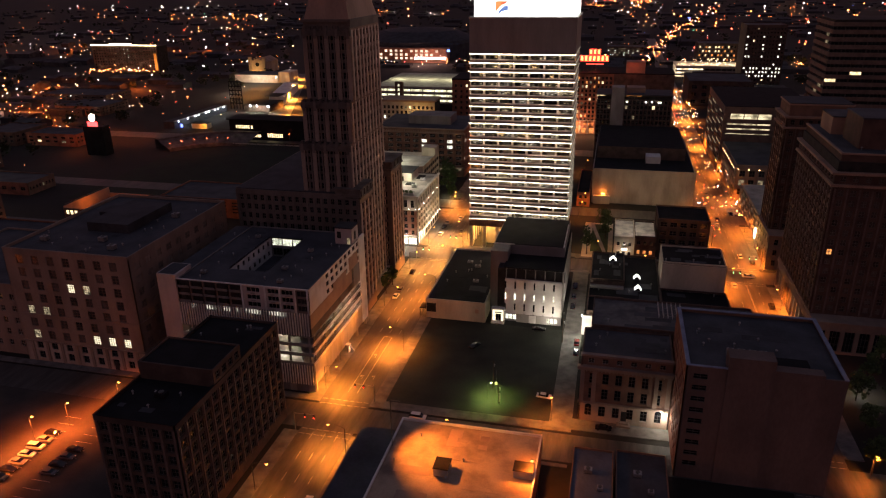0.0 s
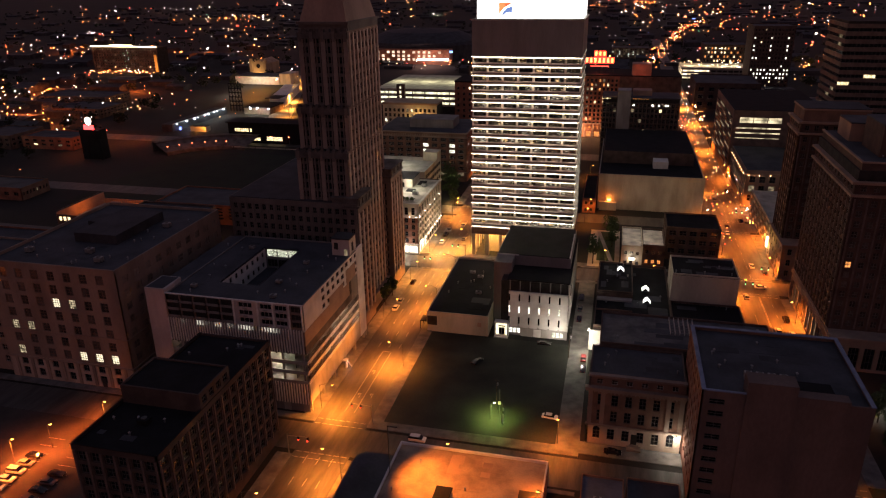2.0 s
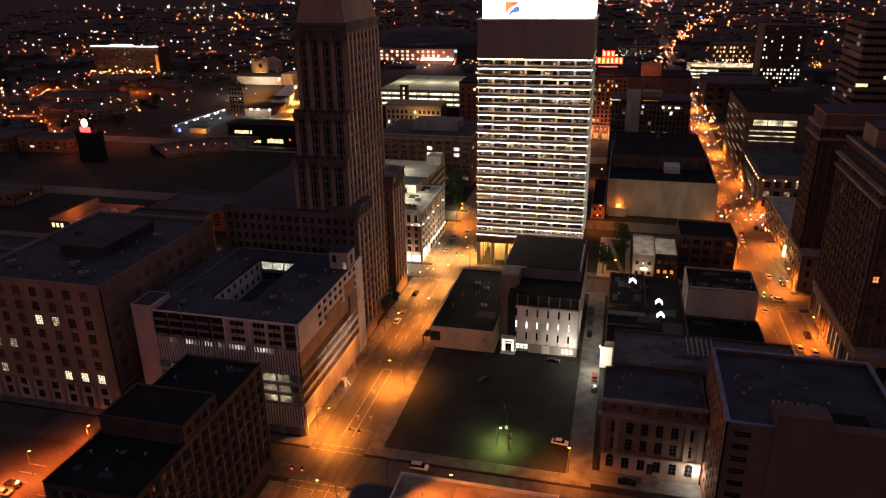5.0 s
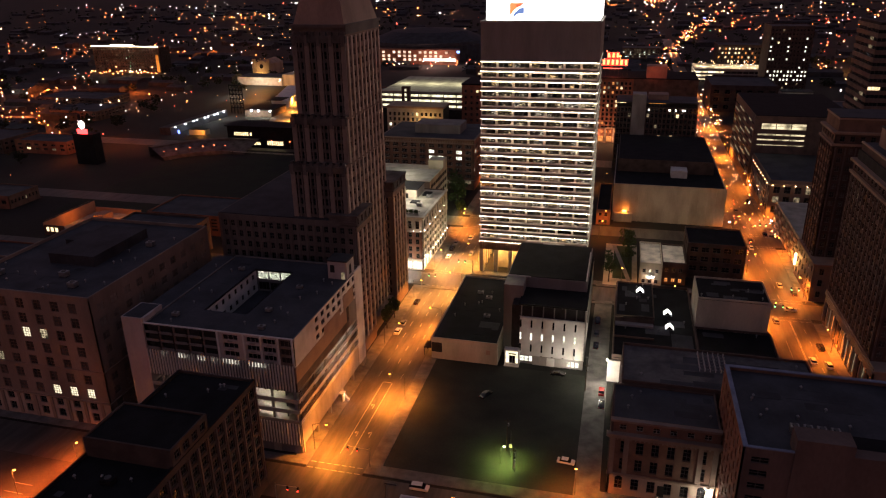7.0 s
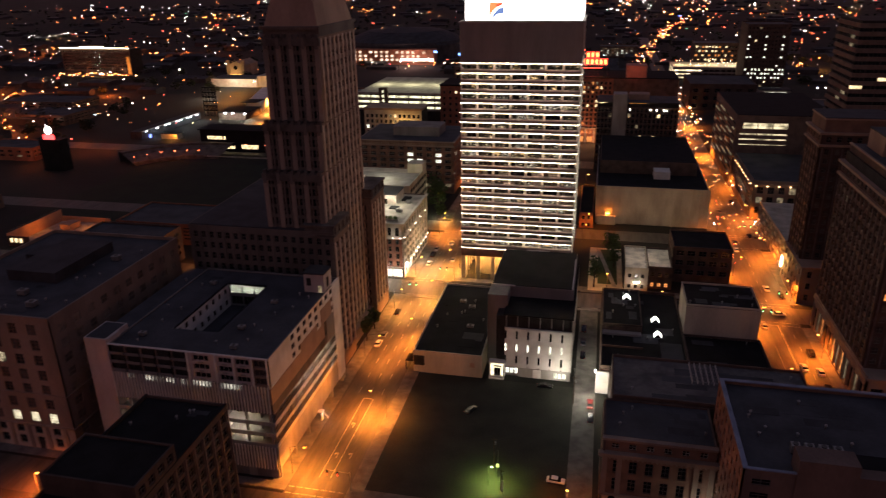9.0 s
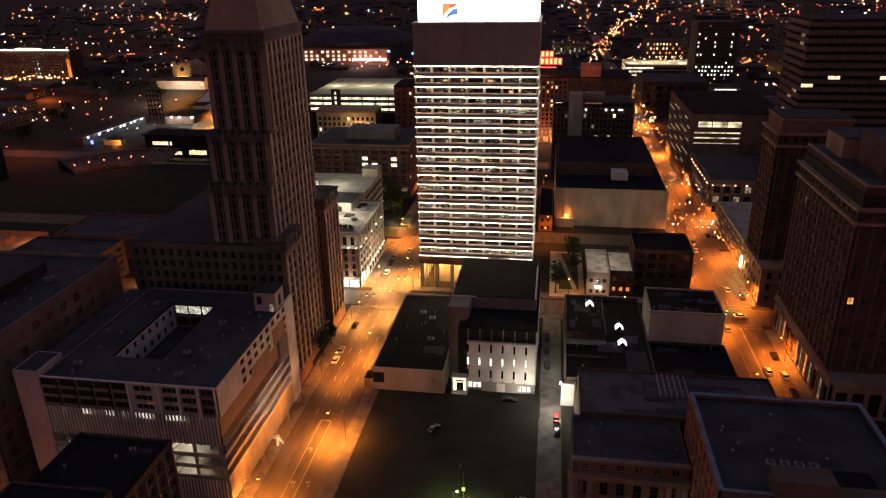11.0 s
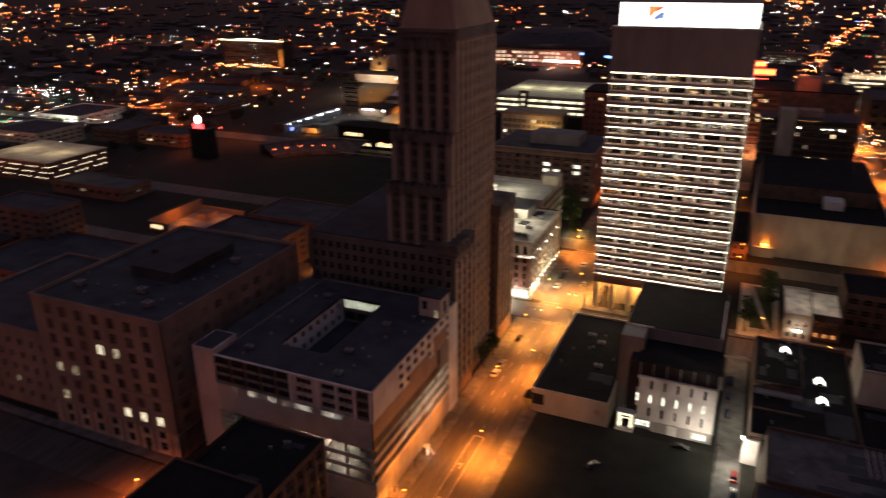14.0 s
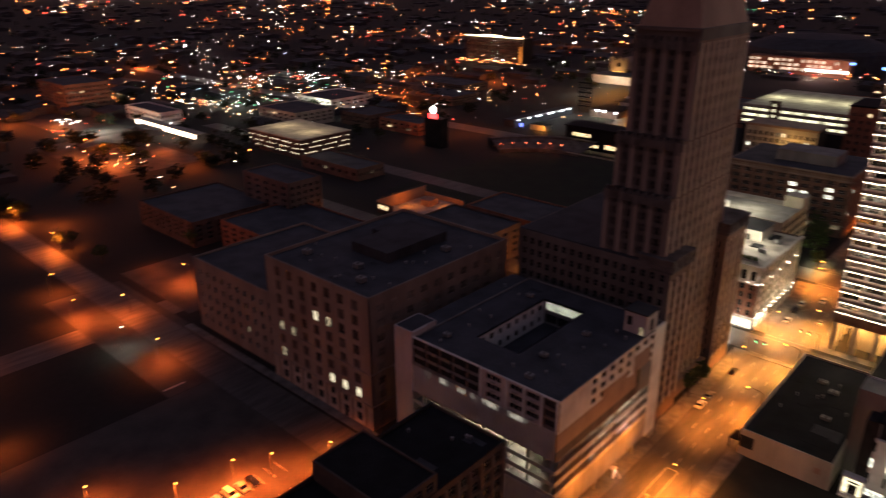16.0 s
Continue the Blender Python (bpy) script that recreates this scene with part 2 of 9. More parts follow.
class Shell:
    """Collects a building's wall sheets and windows, then links them."""

    def __init__(self, owner, seed=0):
        self.owner, self.rng, self.windows = owner, random.Random(seed), []

    def facade(self, face, at, width, z0, z1, cols, rows, ww, wh, sill=0.9, base=0.0, top=0.0, margin=0.6, recess=0.35,
               mat=None, frame=None, lit=0.0, litmats=None, name="wall", nx=2, nz=2, pier=0.0, piermat=None, skip=None, pick=None, ledge=0.0, pane=None):
        """A wall sheet with real openings, with a window set back in each. at: the lower left corner seen from outside."""
        u, n, turn = FACES[face]
        p = Vector((at[0], at[1], 0))
        v, f = [], []

        def quad(a, b, c, d):
            k = len(v)
            v.extend([tuple(a), tuple(b), tuple(c), tuple(d)])
            f.append((k, k + 1, k + 2, k + 3))

        def pt(s, z, d=0.0):
            q = p + u * s - n * d
            return (q.x, q.y, z)

        def flat(s0, s1, a, b):
            if s1 - s0 > 1e-4 and b - a > 1e-4:
                quad(pt(s0, a), pt(s1, a), pt(s1, b), pt(s0, b))

        cw, rh = (width - 2 * margin) / cols, (z1 - z0 - base - top) / rows
        flat(0, width, z0, z0 + base)
        flat(0, width, z1 - top, z1)
        flat(0, margin, z0 + base, z1 - top)
        flat(width - margin, width, z0 + base, z1 - top)
        for r in range(rows):
            za = z0 + base + r * rh
            for c in range(cols):
                s0 = margin + c * cw
                if skip and skip(c, r):
                    flat(s0, s0 + cw, za, za + rh)
                    continue
                a, b = s0 + (cw - ww) / 2, s0 + (cw + ww) / 2
                lo, hi = za + sill, min(za + sill + wh, za + rh - 0.05)
                flat(s0, s0 + cw, za, lo)
                flat(s0, s0 + cw, hi, za + rh)
                flat(s0, a, lo, hi)
                flat(b, s0 + cw, lo, hi)
                quad(pt(a, lo), pt(a, lo, recess), pt(a, hi, recess), pt(a, hi))
                quad(pt(b, lo, recess), pt(b, lo), pt(b, hi), pt(b, hi, recess))
                quad(pt(a, lo), pt(b, lo), pt(b, lo, recess), pt(a, lo, recess))
                quad(pt(a, hi, recess), pt(b, hi, recess), pt(b, hi), pt(a, hi))
                made, edge, px_, pz_ = pane or M_GLASS, frame or M_FRAME, nx, nz
                if pick and pick(c, r):
                    made = pick(c, r)
                    if isinstance(made, tuple):
                        made, edge, px_, pz_ = made
                elif self.rng.random() < lit:
                    made = self.rng.choice(litmats or (G_ROOM_WARM, G_ROOM_COOL, G_ROOM_DIM))
                q = p + u * ((a + b) / 2) - n * (recess - 0.05)
                self.windows.append(((q.x, q.y, (lo + hi) / 2), turn, window_mesh(ww, hi - lo, made, edge, px_, pz_)))
        # returns at the ends and the top give the sheet its thickness
        quad(pt(0, z0, recess), pt(0, z0), pt(0, z1), pt(0, z1, recess))
        quad(pt(width, z0), pt(width, z0, recess), pt(width, z1, recess), pt(width, z1))
        quad(pt(0, z1), pt(width, z1), pt(width, z1, recess), pt(0, z1, recess))
        raw(name, v, f, mat or M_LIME, self.owner)
        if pier:
            first = None
            for c in range(cols + 1):
                s = min(max(margin + c * cw, pier / 2), width - pier / 2)
                at = p + u * s
                if first is None:
                    e0, e1 = at - u * pier / 2 + n * 0.25, at + u * pier / 2 - n * 0.05
                    first = part("pier", boxes((min(e0.x, e1.x), max(e0.x, e1.x), min(e0.y, e1.y), max(e0.y, e1.y), z0 + base, z1 - top)), piermat or mat or M_LIME, self.owner)
                    start = at
                else:
                    link_mesh("pier", first.data, self.owner).location = at - start
        if ledge:
            for z in (z0 + base, z1 - top):
                e0, e1 = p + n * ledge, p + u * width - n * 0.05
                part("ledge", boxes((min(e0.x, e1.x), max(e0.x, e1.x), min(e0.y, e1.y), max(e0.y, e1.y), z - 0.25, z + 0.25)), mat or M_LIME, self.owner)

    def plain(self, name, mat, *rows, label="", bevel=0.0):
        for r in rows:
            made = part(name, boxes(r), mat, self.owner, label, bevel)
        return made

    def finish(self, limit=300):
        o = world_of(self.owner)
        rest_v, rest_f, rest_m, mats = [], [], [], []
        for k, (at, turn, me) in enumerate(self.windows):
            if k < limit:
                ob = link_mesh("window", me, self.owner)
                ob.location = Vector(at) - o
                ob.rotation_euler = (0, 0, radians(turn))
            else:
                m = Matrix.Translation(at) @ Matrix.Rotation(radians(turn), 4, "Z")
                k0 = len(rest_v)
                rest_v.extend([tuple(m @ w.co) for w in me.vertices])
                for pl in me.polygons:
                    rest_f.append(tuple(k0 + i for i in pl.vertices))
                    mm = me.materials[pl.material_index]
                    if mm not in mats:
                        mats.append(mm)
                    rest_m.append(mats.index(mm))
        if rest_v:
            tagged(raw("far_glazing", rest_v, rest_f, mats, self.owner, index=rest_m), kind="stuff")


def parapet(shell, x0, x1, y0, y1, z, h=0.9, t=0.35, mat=None, name="parapet"):
    shell.plain(name, mat or M_CONC, (x0, x1, y0, y0 + t, z, z + h), (x0, x1, y1 - t, y1, z, z + h), (x0, x0 + t, y0 + t, y1 - t, z, z + h), (x1 - t, x1, y0 + t, y1 - t, z, z + h))


def each(name, rows, mat, owner, label=""):
    """One part for every box."""
    for r in rows:
        part(name, boxes(r), mat, owner, label)


def roof_unit(x, y, z, w, d, h, label="grey sheet-metal air handling unit on a flat roof", mat=None, group="rooftop units"):
    u = thing("rooftop_unit", x, y, z, label, "air conditioner", group)
    part("casing", boxes((x - w / 2, x + w / 2, y - d / 2, y + d / 2, z + 0.15, z + h)), mat or M_METAL, u, bevel=0.05)
    part("curb", boxes((x - w / 2 + 0.1, x + w / 2 - 0.1, y - d / 2 + 0.1, y + d / 2 - 0.1, z, z + 0.15)), M_BLACK, u)
    bm = bmesh.new()
    add_rod(bm, (x, y, z + h), (x, y, z + h + 0.18), min(w, d) * 0.33, seg=14)
    part("fan_cowl", bm, M_POLE, u)
    return u


def roof_patches(owner, x0, x1, y0, y1, z, n, seed, mats=None):
    """Lapped repair sheets on a flat roof, each a few millimetres over the last."""
    rng = random.Random(seed)
    for i in range(n):
        w, d = rng.uniform(1.2, 0.35 * (x1 - x0)), rng.uniform(1.0, 0.22 * (y1 - y0))
        x, y = rng.uniform(x0, x1 - w), rng.uniform(y0, y1 - d)
        part("roof_patch", boxes((x, x + w, y, y + d, z - 0.01, z + 0.012 + 0.005 * i)), rng.choice(mats or (M_ROOF, M_ROOF, M_ROOFDARK)), owner)


VENT = []


def roof_vents(x0, x1, y0, y1, z, n, seed):
    rng = random.Random(seed)
    for i in range(n):
        x, y = rng.uniform(x0, x1), rng.uniform(y0, y1)
        if not VENT:
            t = thing("roof_vent", 0, 0, 0, "small metal vent pipe on a roof", "vent", "roof vents")
            bm = bmesh.new()
            add_rod(bm, (0, 0, 0), (0, 0, 0.8), 0.16)
            part("pipe", bm, M_METAL, t)
            bm = bmesh.new()
            add_rod(bm, (0, 0, 0.8), (0, 0, 1.1), 0.36, 0.12)
            part("cap", bm, M_METAL, t)
            t.location = (x, y, z)
            VENT.append(t)
        else:
            copy_thing(VENT[0], pose(x, y, z))


def lamp_light(name, at, color, watts, kind="SPOT", size=0.25, cone=150, parent=None, aim=None):
    d = bpy.data.lights.new(name, kind)
    d.color, d.energy = color, watts
    d.shadow_soft_size = size
    if kind == "SPOT":
        d.spot_size, d.spot_blend = radians(cone), 0.9
    ob = new(name, d)
    if aim:
        ob.matrix_world = look(at, aim)
    else:
        ob.location = at
    if parent is not None:
        ob.location = Vector(at) - world_of(parent)
        ob.parent = parent
    return ob

# ---- ground, roads, pavements ----
def sheet(name, x0, x1, y0, y1, z, mat, label, category, thick=0.0):
    ob = part(name, boxes((x0, x1, y0, y1, z - max(thick, 0.02), z)), mat)
    return tagged(ob, label, category, kind="structure")


def ground_sheet():
    bm = bmesh.new()
    bmesh.ops.create_grid(bm, x_segments=8, y_segments=8, size=4900)
    bmesh.ops.translate(bm, verts=bm.verts, vec=(0, 0, -0.02))
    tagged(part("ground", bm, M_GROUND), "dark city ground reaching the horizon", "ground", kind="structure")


ground_sheet()
sheet("road_third", -19.5, -3.5, 40, 1500, 0.02, M_ASPHALT, "asphalt city street under orange lamps", "road")
sheet("road_second", 113.0, 129.0, 60, 1400, 0.024, M_ASPHALT, "asphalt city street with parked cars", "road")
sheet("road_cross_near", -900, 300, 148.0, 160.5, 0.03, M_ASPHALT, "asphalt cross street beside the vacant lot", "road")
sheet("road_junction_west", -238, -140.2, 134.0, 164.0, 0.028, M_YARD, "worn asphalt junction under orange lamps", "road")
sheet("road_fourth", -206, -192, -100, 330, 0.024, M_ASPHALT, "asphalt side street in shade", "road")
sheet("red_lit_lot", -245, -188, 168, 200, 0.03, M_YARD, "asphalt yard lit dull red", "car park")
sheet("road_cross_middle", -300, 300, 281.0, 294.0, 0.034, M_ASPHALT, "asphalt cross street with crossings", "road")
sheet("road_cross_far", -500, 300, 356.0, 370.0, 0.038, M_ASPHALT, "asphalt cross street in shade", "road")
sheet("road_cross_avenue", -900, 900, 486.0, 504.0, 0.042, M_ASPHALT, "wide asphalt avenue", "road")
sheet("road_alley", 50.5, 57.0, 163.5, 281.0, 0.05, M_WALK, "pale worn concrete alley between buildings", "road")
sheet("vacant_lot", 0.6, 50.5, 165.5, 223.0, 0.05, M_LOT, "dark vacant lot of patched asphalt and weeds", "lot")
sheet("car_park_west", -140, -47, 60, 147.9, 0.05, M_YARD, "asphalt car park under orange lamps", "car park")
for k, (x0, x1, y0, y1) in enumerate((
        (-3.5, 0.6, 165, 278), (0.6, 57, 161.5, 165.5), (-24, -19.5, 163.5, 278), (-24, -19.5, 60, 146), (-3.5, 2, 60, 146.5), (2, 57, 145.6, 147),
        (-3.5, 50, 296, 300), (-3.5, 0, 300, 353), (-26, -19.5, 297, 353), (57, 84, 163, 168.5), (108.5, 113, 165, 278), (108.5, 113, 297, 353),
        (129, 134, 165, 278), (129, 134, 297, 353), (108.5, 113, 373, 483), (129, 134, 373, 483), (-24, -19.5, 373, 483), (-3.5, 1, 373, 483),
        (-180, -24, 161.5, 164.4), (-24, 108, 278.0, 280), (50, 108, 295, 300), (-3.5, 0.6, 161.5, 165), (-24, -19.5, 161.5, 163.5))):
    tagged(part("pavement_%d" % (k + 1), boxes((x0, x1, y0, y1, -0.02, 0.16)), M_WALK, bevel=0.03), "worn concrete pavement with a raised kerb", "pavement", kind="structure")


def mark(name, rows, label):
    tagged(part(name, boxes(*[(a, b, c, d, 0.045, 0.052) for a, b, c, d in rows]), M_PAINT), label, "road marking", kind="structure")


rows = [(-12.6, -12.4, 168, 205), (-9.6, -9.4, 168, 205), (-12.4, -9.6, 205, 205.3)]
for y in list(range(62, 146, 9)) + list(range(208, 278, 9)) + list(range(298, 352, 9)):
    rows += [(-15.1, -14.95, y, y + 3.2), (-11.4, -11.25, y, y + 3.2), (-7.7, -7.55, y, y + 3.2)]
mark("lane_lines_third", rows, "white lane lines on the street")
rows = []
for y0 in (162.0, 146.2, 279.4, 295.2, 354.5, 371.0):
    for y in (y0 - 1.2, y0 + 1.2):
        x = -19
        while x < -4:
            rows.append((x, x + 1.6, y, y + 0.22))
            x += 2.2
    for y in (y0 - 1.2, y0 + 1.2):
        x = 113.5
        while x < 128.5:
            rows.append((x, x + 1.6, y, y + 0.22))
            x += 2.2
mark("crosswalk_lines", rows, "worn white crossing lines")
rows = [(120.9, 121.05, 168, 278), (121.25, 121.4, 168, 278), (117.0, 117.12, 180, 262)]
for y in range(170, 276, 9):
    rows.append((124.9, 125.05, y, y + 3))
for y in range(298, 700, 9):
    rows += [(120.9, 121.05, y, y + 3.5)]
mark("lane_lines_second", rows, "white lane lines on the street")
rows = [(-91, -85.5, 98 + 3.3 * i, 98.15 + 3.3 * i) for i in range(13)] + [(-79.5, -74, 98 + 3.3 * i, 98.15 + 3.3 * i) for i in range(13)]
mark("parking_bays", rows, "faded white parking bay lines")
rows = []
# turn arrows
for x, y in ((-11.0, 176), (-7.2, 176.5), (-11.0, 190)):
    rows += [(x - 0.12, x + 0.12, y, y + 2.4), (x - 0.8, x - 0.1, y + 2.0, y + 2.4), (x - 0.9, x - 0.5, y + 1.5, y + 2.3)]
rows.append((-145.4, -144.4, 135, 142))
mark("turn_arrows", rows, "worn white turn arrows")

# ---- bank tower ----
def lamp_row(name, color, low, high, pitch):
    """A strip of lamps: brighter at each lamp, by a sine along its length."""
    m = glow(name, color, high)
    n, l = m.node_tree.nodes, m.node_tree.links
    e = [k for k in n if k.type == "EMISSION"][0]
    geo, sep, add = n.new("ShaderNodeNewGeometry"), n.new("ShaderNodeSeparateXYZ"), n.new("ShaderNodeMath")
    mul, sine, rng = n.new("ShaderNodeMath"), n.new("ShaderNodeMath"), n.new("ShaderNodeMapRange")
    mul.operation, sine.operation = "MULTIPLY", "SINE"
    mul.inputs[1].default_value = 2 * math.pi / pitch
    rng.inputs[1].default_value, rng.inputs[3].default_value, rng.inputs[4].default_value = -0.75, low, high
    l.new(geo.outputs["Position"], sep.inputs[0])
    l.new(sep.outputs["X"], add.inputs[0])
    l.new(sep.outputs["Y"], add.inputs[1])
    l.new(add.outputs[0], mul.inputs[0])
    l.new(mul.outputs[0], sine.inputs[0])
    l.new(sine.outputs[0], rng.inputs[0])
    l.new(rng.outputs[0], e.inputs[1])
    return m


G_STRIP = lamp_row("facade_strip", (1.0, 0.79, 0.585), 0.3, 15.5, 1.3)
G_STRIPSIDE = lamp_row("facade_strip_side", (1.0, 0.86, 0.66), 0.05, 0.9, 3.24)
G_SIGN = glow("sign_face", (1.0, 0.97, 0.9), 1.7, sampled=True)


M_SPANDREL = material("precast_panel", (0.76, 0.665, 0.575), 0.75, var=0.12, scale=0.25, fine=3.0, second=(0.60, 0.52, 0.445))
M_CROWN = material("crown_panel", (0.26, 0.24, 0.23), 0.7, var=0.12, scale=0.2, fine=2.0, second=(0.2, 0.183, 0.175), streak=0.2)


M_FASCIA = material("storey_fascia", (0.24, 0.20, 0.175), 0.75, var=0.14, scale=0.25, fine=3.0, second=(0.18, 0.15, 0.13))
M_SHADE = material("drawn_window_shade", (0.34, 0.30, 0.24), 0.6, var=0.2, scale=0.7, fine=2.0, second=(0.17, 0.15, 0.12), random_hue=0.3)


def clutter(name, color, strength, scale, cut):
    """Dark glass with dim lit things of a room behind it: lamps, screens, partitions."""
    m = material(name, (0.016, 0.015, 0.014), 0.1, var=0.3, scale=0.4, fine=1.0, bump=0.0, spec=0.5)
    n, l = m.node_tree.nodes, m.node_tree.links
    geo, mp, tx, mr = n.new("ShaderNodeNewGeometry"), n.new("ShaderNodeMapping"), n.new("ShaderNodeTexNoise"), n.new("ShaderNodeMapRange")
    mp.inputs["Scale"].default_value = (1.0, 1.0, 1.7)
    tx.inputs["Scale"].default_value, tx.inputs["Detail"].default_value = scale * 0.75, 1.5
    mr.inputs[1].default_value, mr.inputs[2].default_value = cut, cut + 0.2
    mr.inputs[3].default_value, mr.inputs[4].default_value = strength * 0.012, strength
    l.new(geo.outputs["Position"], mp.inputs[0])
    l.new(mp.outputs[0], tx.inputs["Vector"])
    l.new(tx.outputs["Fac"], mr.inputs[0])
    b = n["Principled BSDF"]
    b.inputs["Emission Color"].default_value = (*color, 1)
    l.new(mr.outputs[0], b.inputs["Emission Strength"])
    m.cycles.emission_sampling = "NONE"
    return m


def bank_tower():
    t = thing("office_tower", 22.6, 318, 0, "pale office tower with lit white storey strips and glowing roof sign", "office tower")
    s = Shell(t, 3)
    x0, x1, y0, y1 = 0.0, 45.3, 300.0, 336.0
    step, zb = 3.743, 14.35
    s.plain("core", M_CORE, (x0 + 1.2, x1 - 1.2, y0 + 1.2, y1 - 1.2, 11.0, 90))
    cols, scols = 7, 6
    cw, sw = (x1 - x0) / cols, (y1 - y0) / scols
    dark = [clutter("office_dark_a", (1.0, 0.72, 0.42), 0.55, 1.3, 0.62), clutter("office_dark_b", (1.0, 0.82, 0.6), 0.35, 0.9, 0.60), M_GLASS]
    busy = [clutter("office_busy_a", (1.0, 0.80, 0.5), 0.5, 1.5, 0.52), clutter("office_busy_b", (1.0, 0.86, 0.66), 0.42, 2.2, 0.5), dark[0]]
    warm = [clutter("office_warm", (1.0, 0.66, 0.30), 0.7, 1.1, 0.5), dark[0], dark[1]]
    blind = [M_SHADE, M_SHADE, busy[1]]
    # the look of each storey's rooms, from the lowest up
    storeys = [busy + [M_SHADE, warm[0]], dark, busy + blind, dark, blind + blind + [dark[1]], busy + blind, dark, busy + blind, dark + [M_SHADE], busy + dark, busy + warm, busy + dark, busy + dark + [M_SHADE], busy + dark, dark + dark + busy, dark + busy, dark + dark + busy, dark + dark + warm, dark + warm, dark + busy + [warm[0]]]
    rng = random.Random(5)
    for k in range(21):
        z = zb + step * k
        # the plain fascia stands proud over each lamp row; the glazing is set back under it
        if k < 20:
            s.plain("fascia", M_FASCIA, (x0, x1, y0, y0 + 1.15, z + 0.1, z + 0.98), (x1 - 1.15, x1, y0 + 1.15, y1, z + 0.1, z + 0.98), (x0, x0 + 1.15, y0 + 1.15, y1, z + 0.1, z + 0.98))
            s.plain("sill", M_SPANDREL, (x0 + 0.12, x1 - 0.12, y0 + 0.12, y0 + 1.15, z + 0.98, z + 1.45), (x1 - 1.15, x1 - 0.12, y0 + 1.15, y1, z + 0.98, z + 1.45), (x0 + 0.12, x0 + 1.15, y0 + 1.15, y1, z + 0.98, z + 1.45))
        if k:
            s.plain("header", M_SPANDREL, (x0 + 0.3, x1 - 0.3, y0 + 0.45, y0 + 1.15, z - 0.55, z + 0.1), (x1 - 1.15, x1 - 0.45, y0 + 1.15, y1, z - 0.55, z + 0.1))
            rows = []
            for c in range(cols + 1):
                xc = x0 + c * cw
                rows.append((max(x0 + 0.1, xc - 0.42), min(x1 - 0.1, xc + 0.42), y0 + 0.3, y0 + 1.2, z - 2.29, z - 0.55))
            for c in range(1, scols + 1):
                yc = y0 + c * sw
                rows.append((x1 - 1.2, x1 - 0.3, yc - 0.42, min(y1, yc + 0.42), z - 2.29, z - 0.55))
            s.plain("column", M_SPANDREL, *rows)
            for c in range(cols):
                cuts = rng.choice(((1.0,), (0.5, 0.5), (0.34, 0.66), (0.67, 0.33), (0.33, 0.34, 0.33)))
                xa = x0 + c * cw + 0.45
                for q in cuts:
                    w = q * (cw - 0.9)
                    me = window_mesh(w, 1.76, rng.choice(storeys[k - 1]), M_FRAME, max(1, round(w / 2)), 1)
                    s.windows.append(((xa + w / 2, y0 + 1.0, z - 1.42), 0, me))
                    xa += w
            for c in range(scols):
                me = window_mesh(sw - 0.9, 1.76, rng.choice(storeys[k - 1]), M_FRAME, 3, 1)
                s.windows.append(((x1 - 1.0, y0 + (c + 0.5) * sw, z - 1.42), 90, me))
        s.plain("light_strip", G_STRIP, (x0, x1 + 0.1, y0 - 0.60, y0 - 0.42, z - 0.07, z + 0.09), label="row of white lamps along a storey edge")
        s.plain("side_light_strip", G_STRIPSIDE, (x1 + 0.1, x1 + 0.2, y0 - 0.2, y1, z - 0.04, z + 0.08), label="row of white lamps along a storey edge")
        s.plain("strip_bracket", M_GREY, (x0, x1, y0 - 0.72, y0, z + 0.10, z + 0.16), (x1, x1 + 0.1, y0, y1, z - 0.1, z + 0.1))
    s.plain("crown", M_CROWN, (x0, x1, y0, y1, 89.4, 103.6), label="plain dark grey windowless top storeys")
    bm = bmesh.new()
    for i in range(31):
        x = x0 + (x1 - x0) * i / 30
        add_box(bm, x - 0.06, x + 0.06, y0 - 0.05, y0, 90, 103.2)
    part("panel_ribs", bm, M_CROWN, t)
    s.plain("coping", M_CONC, (x0 - 0.3, x1 + 0.3, y0 - 0.3, y1 + 0.3, 103.6, 104.2))
    s.plain("sign_box", G_SIGN, (1.5, 44.6, 302.6, 333.0, 104.2, 111.8), label="glowing white sign box")
    s.plain("sign_edge", M_GREY, (1.2, 44.9, 302.3, 333.3, 111.8, 112.2))
    red, blue, oran = glow("logo_red", (0.8, 0.05, 0.03), 1.0, False), glow("logo_blue", (0.10, 0.15, 0.33), 1.0, False), glow("logo_orange", (0.85, 0.2, 0.07), 1.0, False)
    for nm, m, v in (("logo_red_wedge", oran, [(10.6, 110.6), (16.0, 110.6), (13.6, 109.2), (11.8, 107.6), (10.6, 105.8)]),
                     ("logo_red_band", red, [(13.0, 110.0), (16.0, 110.6), (14.8, 109.6), (13.2, 108.9)]),
                     ("logo_blue_wedge", blue, [(16.0, 109.0), (16.0, 106.9), (13.6, 106.6), (11.4, 104.9), (12.4, 107.0), (14.2, 108.6)])):
        raw(nm, [(x, 302.56, z) for x, z in v] + [(x, 302.6, z) for x, z in v], [tuple(range(len(v)))] + [(i, (i + 1) % len(v), (i + 1) % len(v) + len(v), i + len(v)) for i in range(len(v))], m, t)
    pale = glow("sign_lettering", (0.62, 0.64, 0.75), 1.25, False)
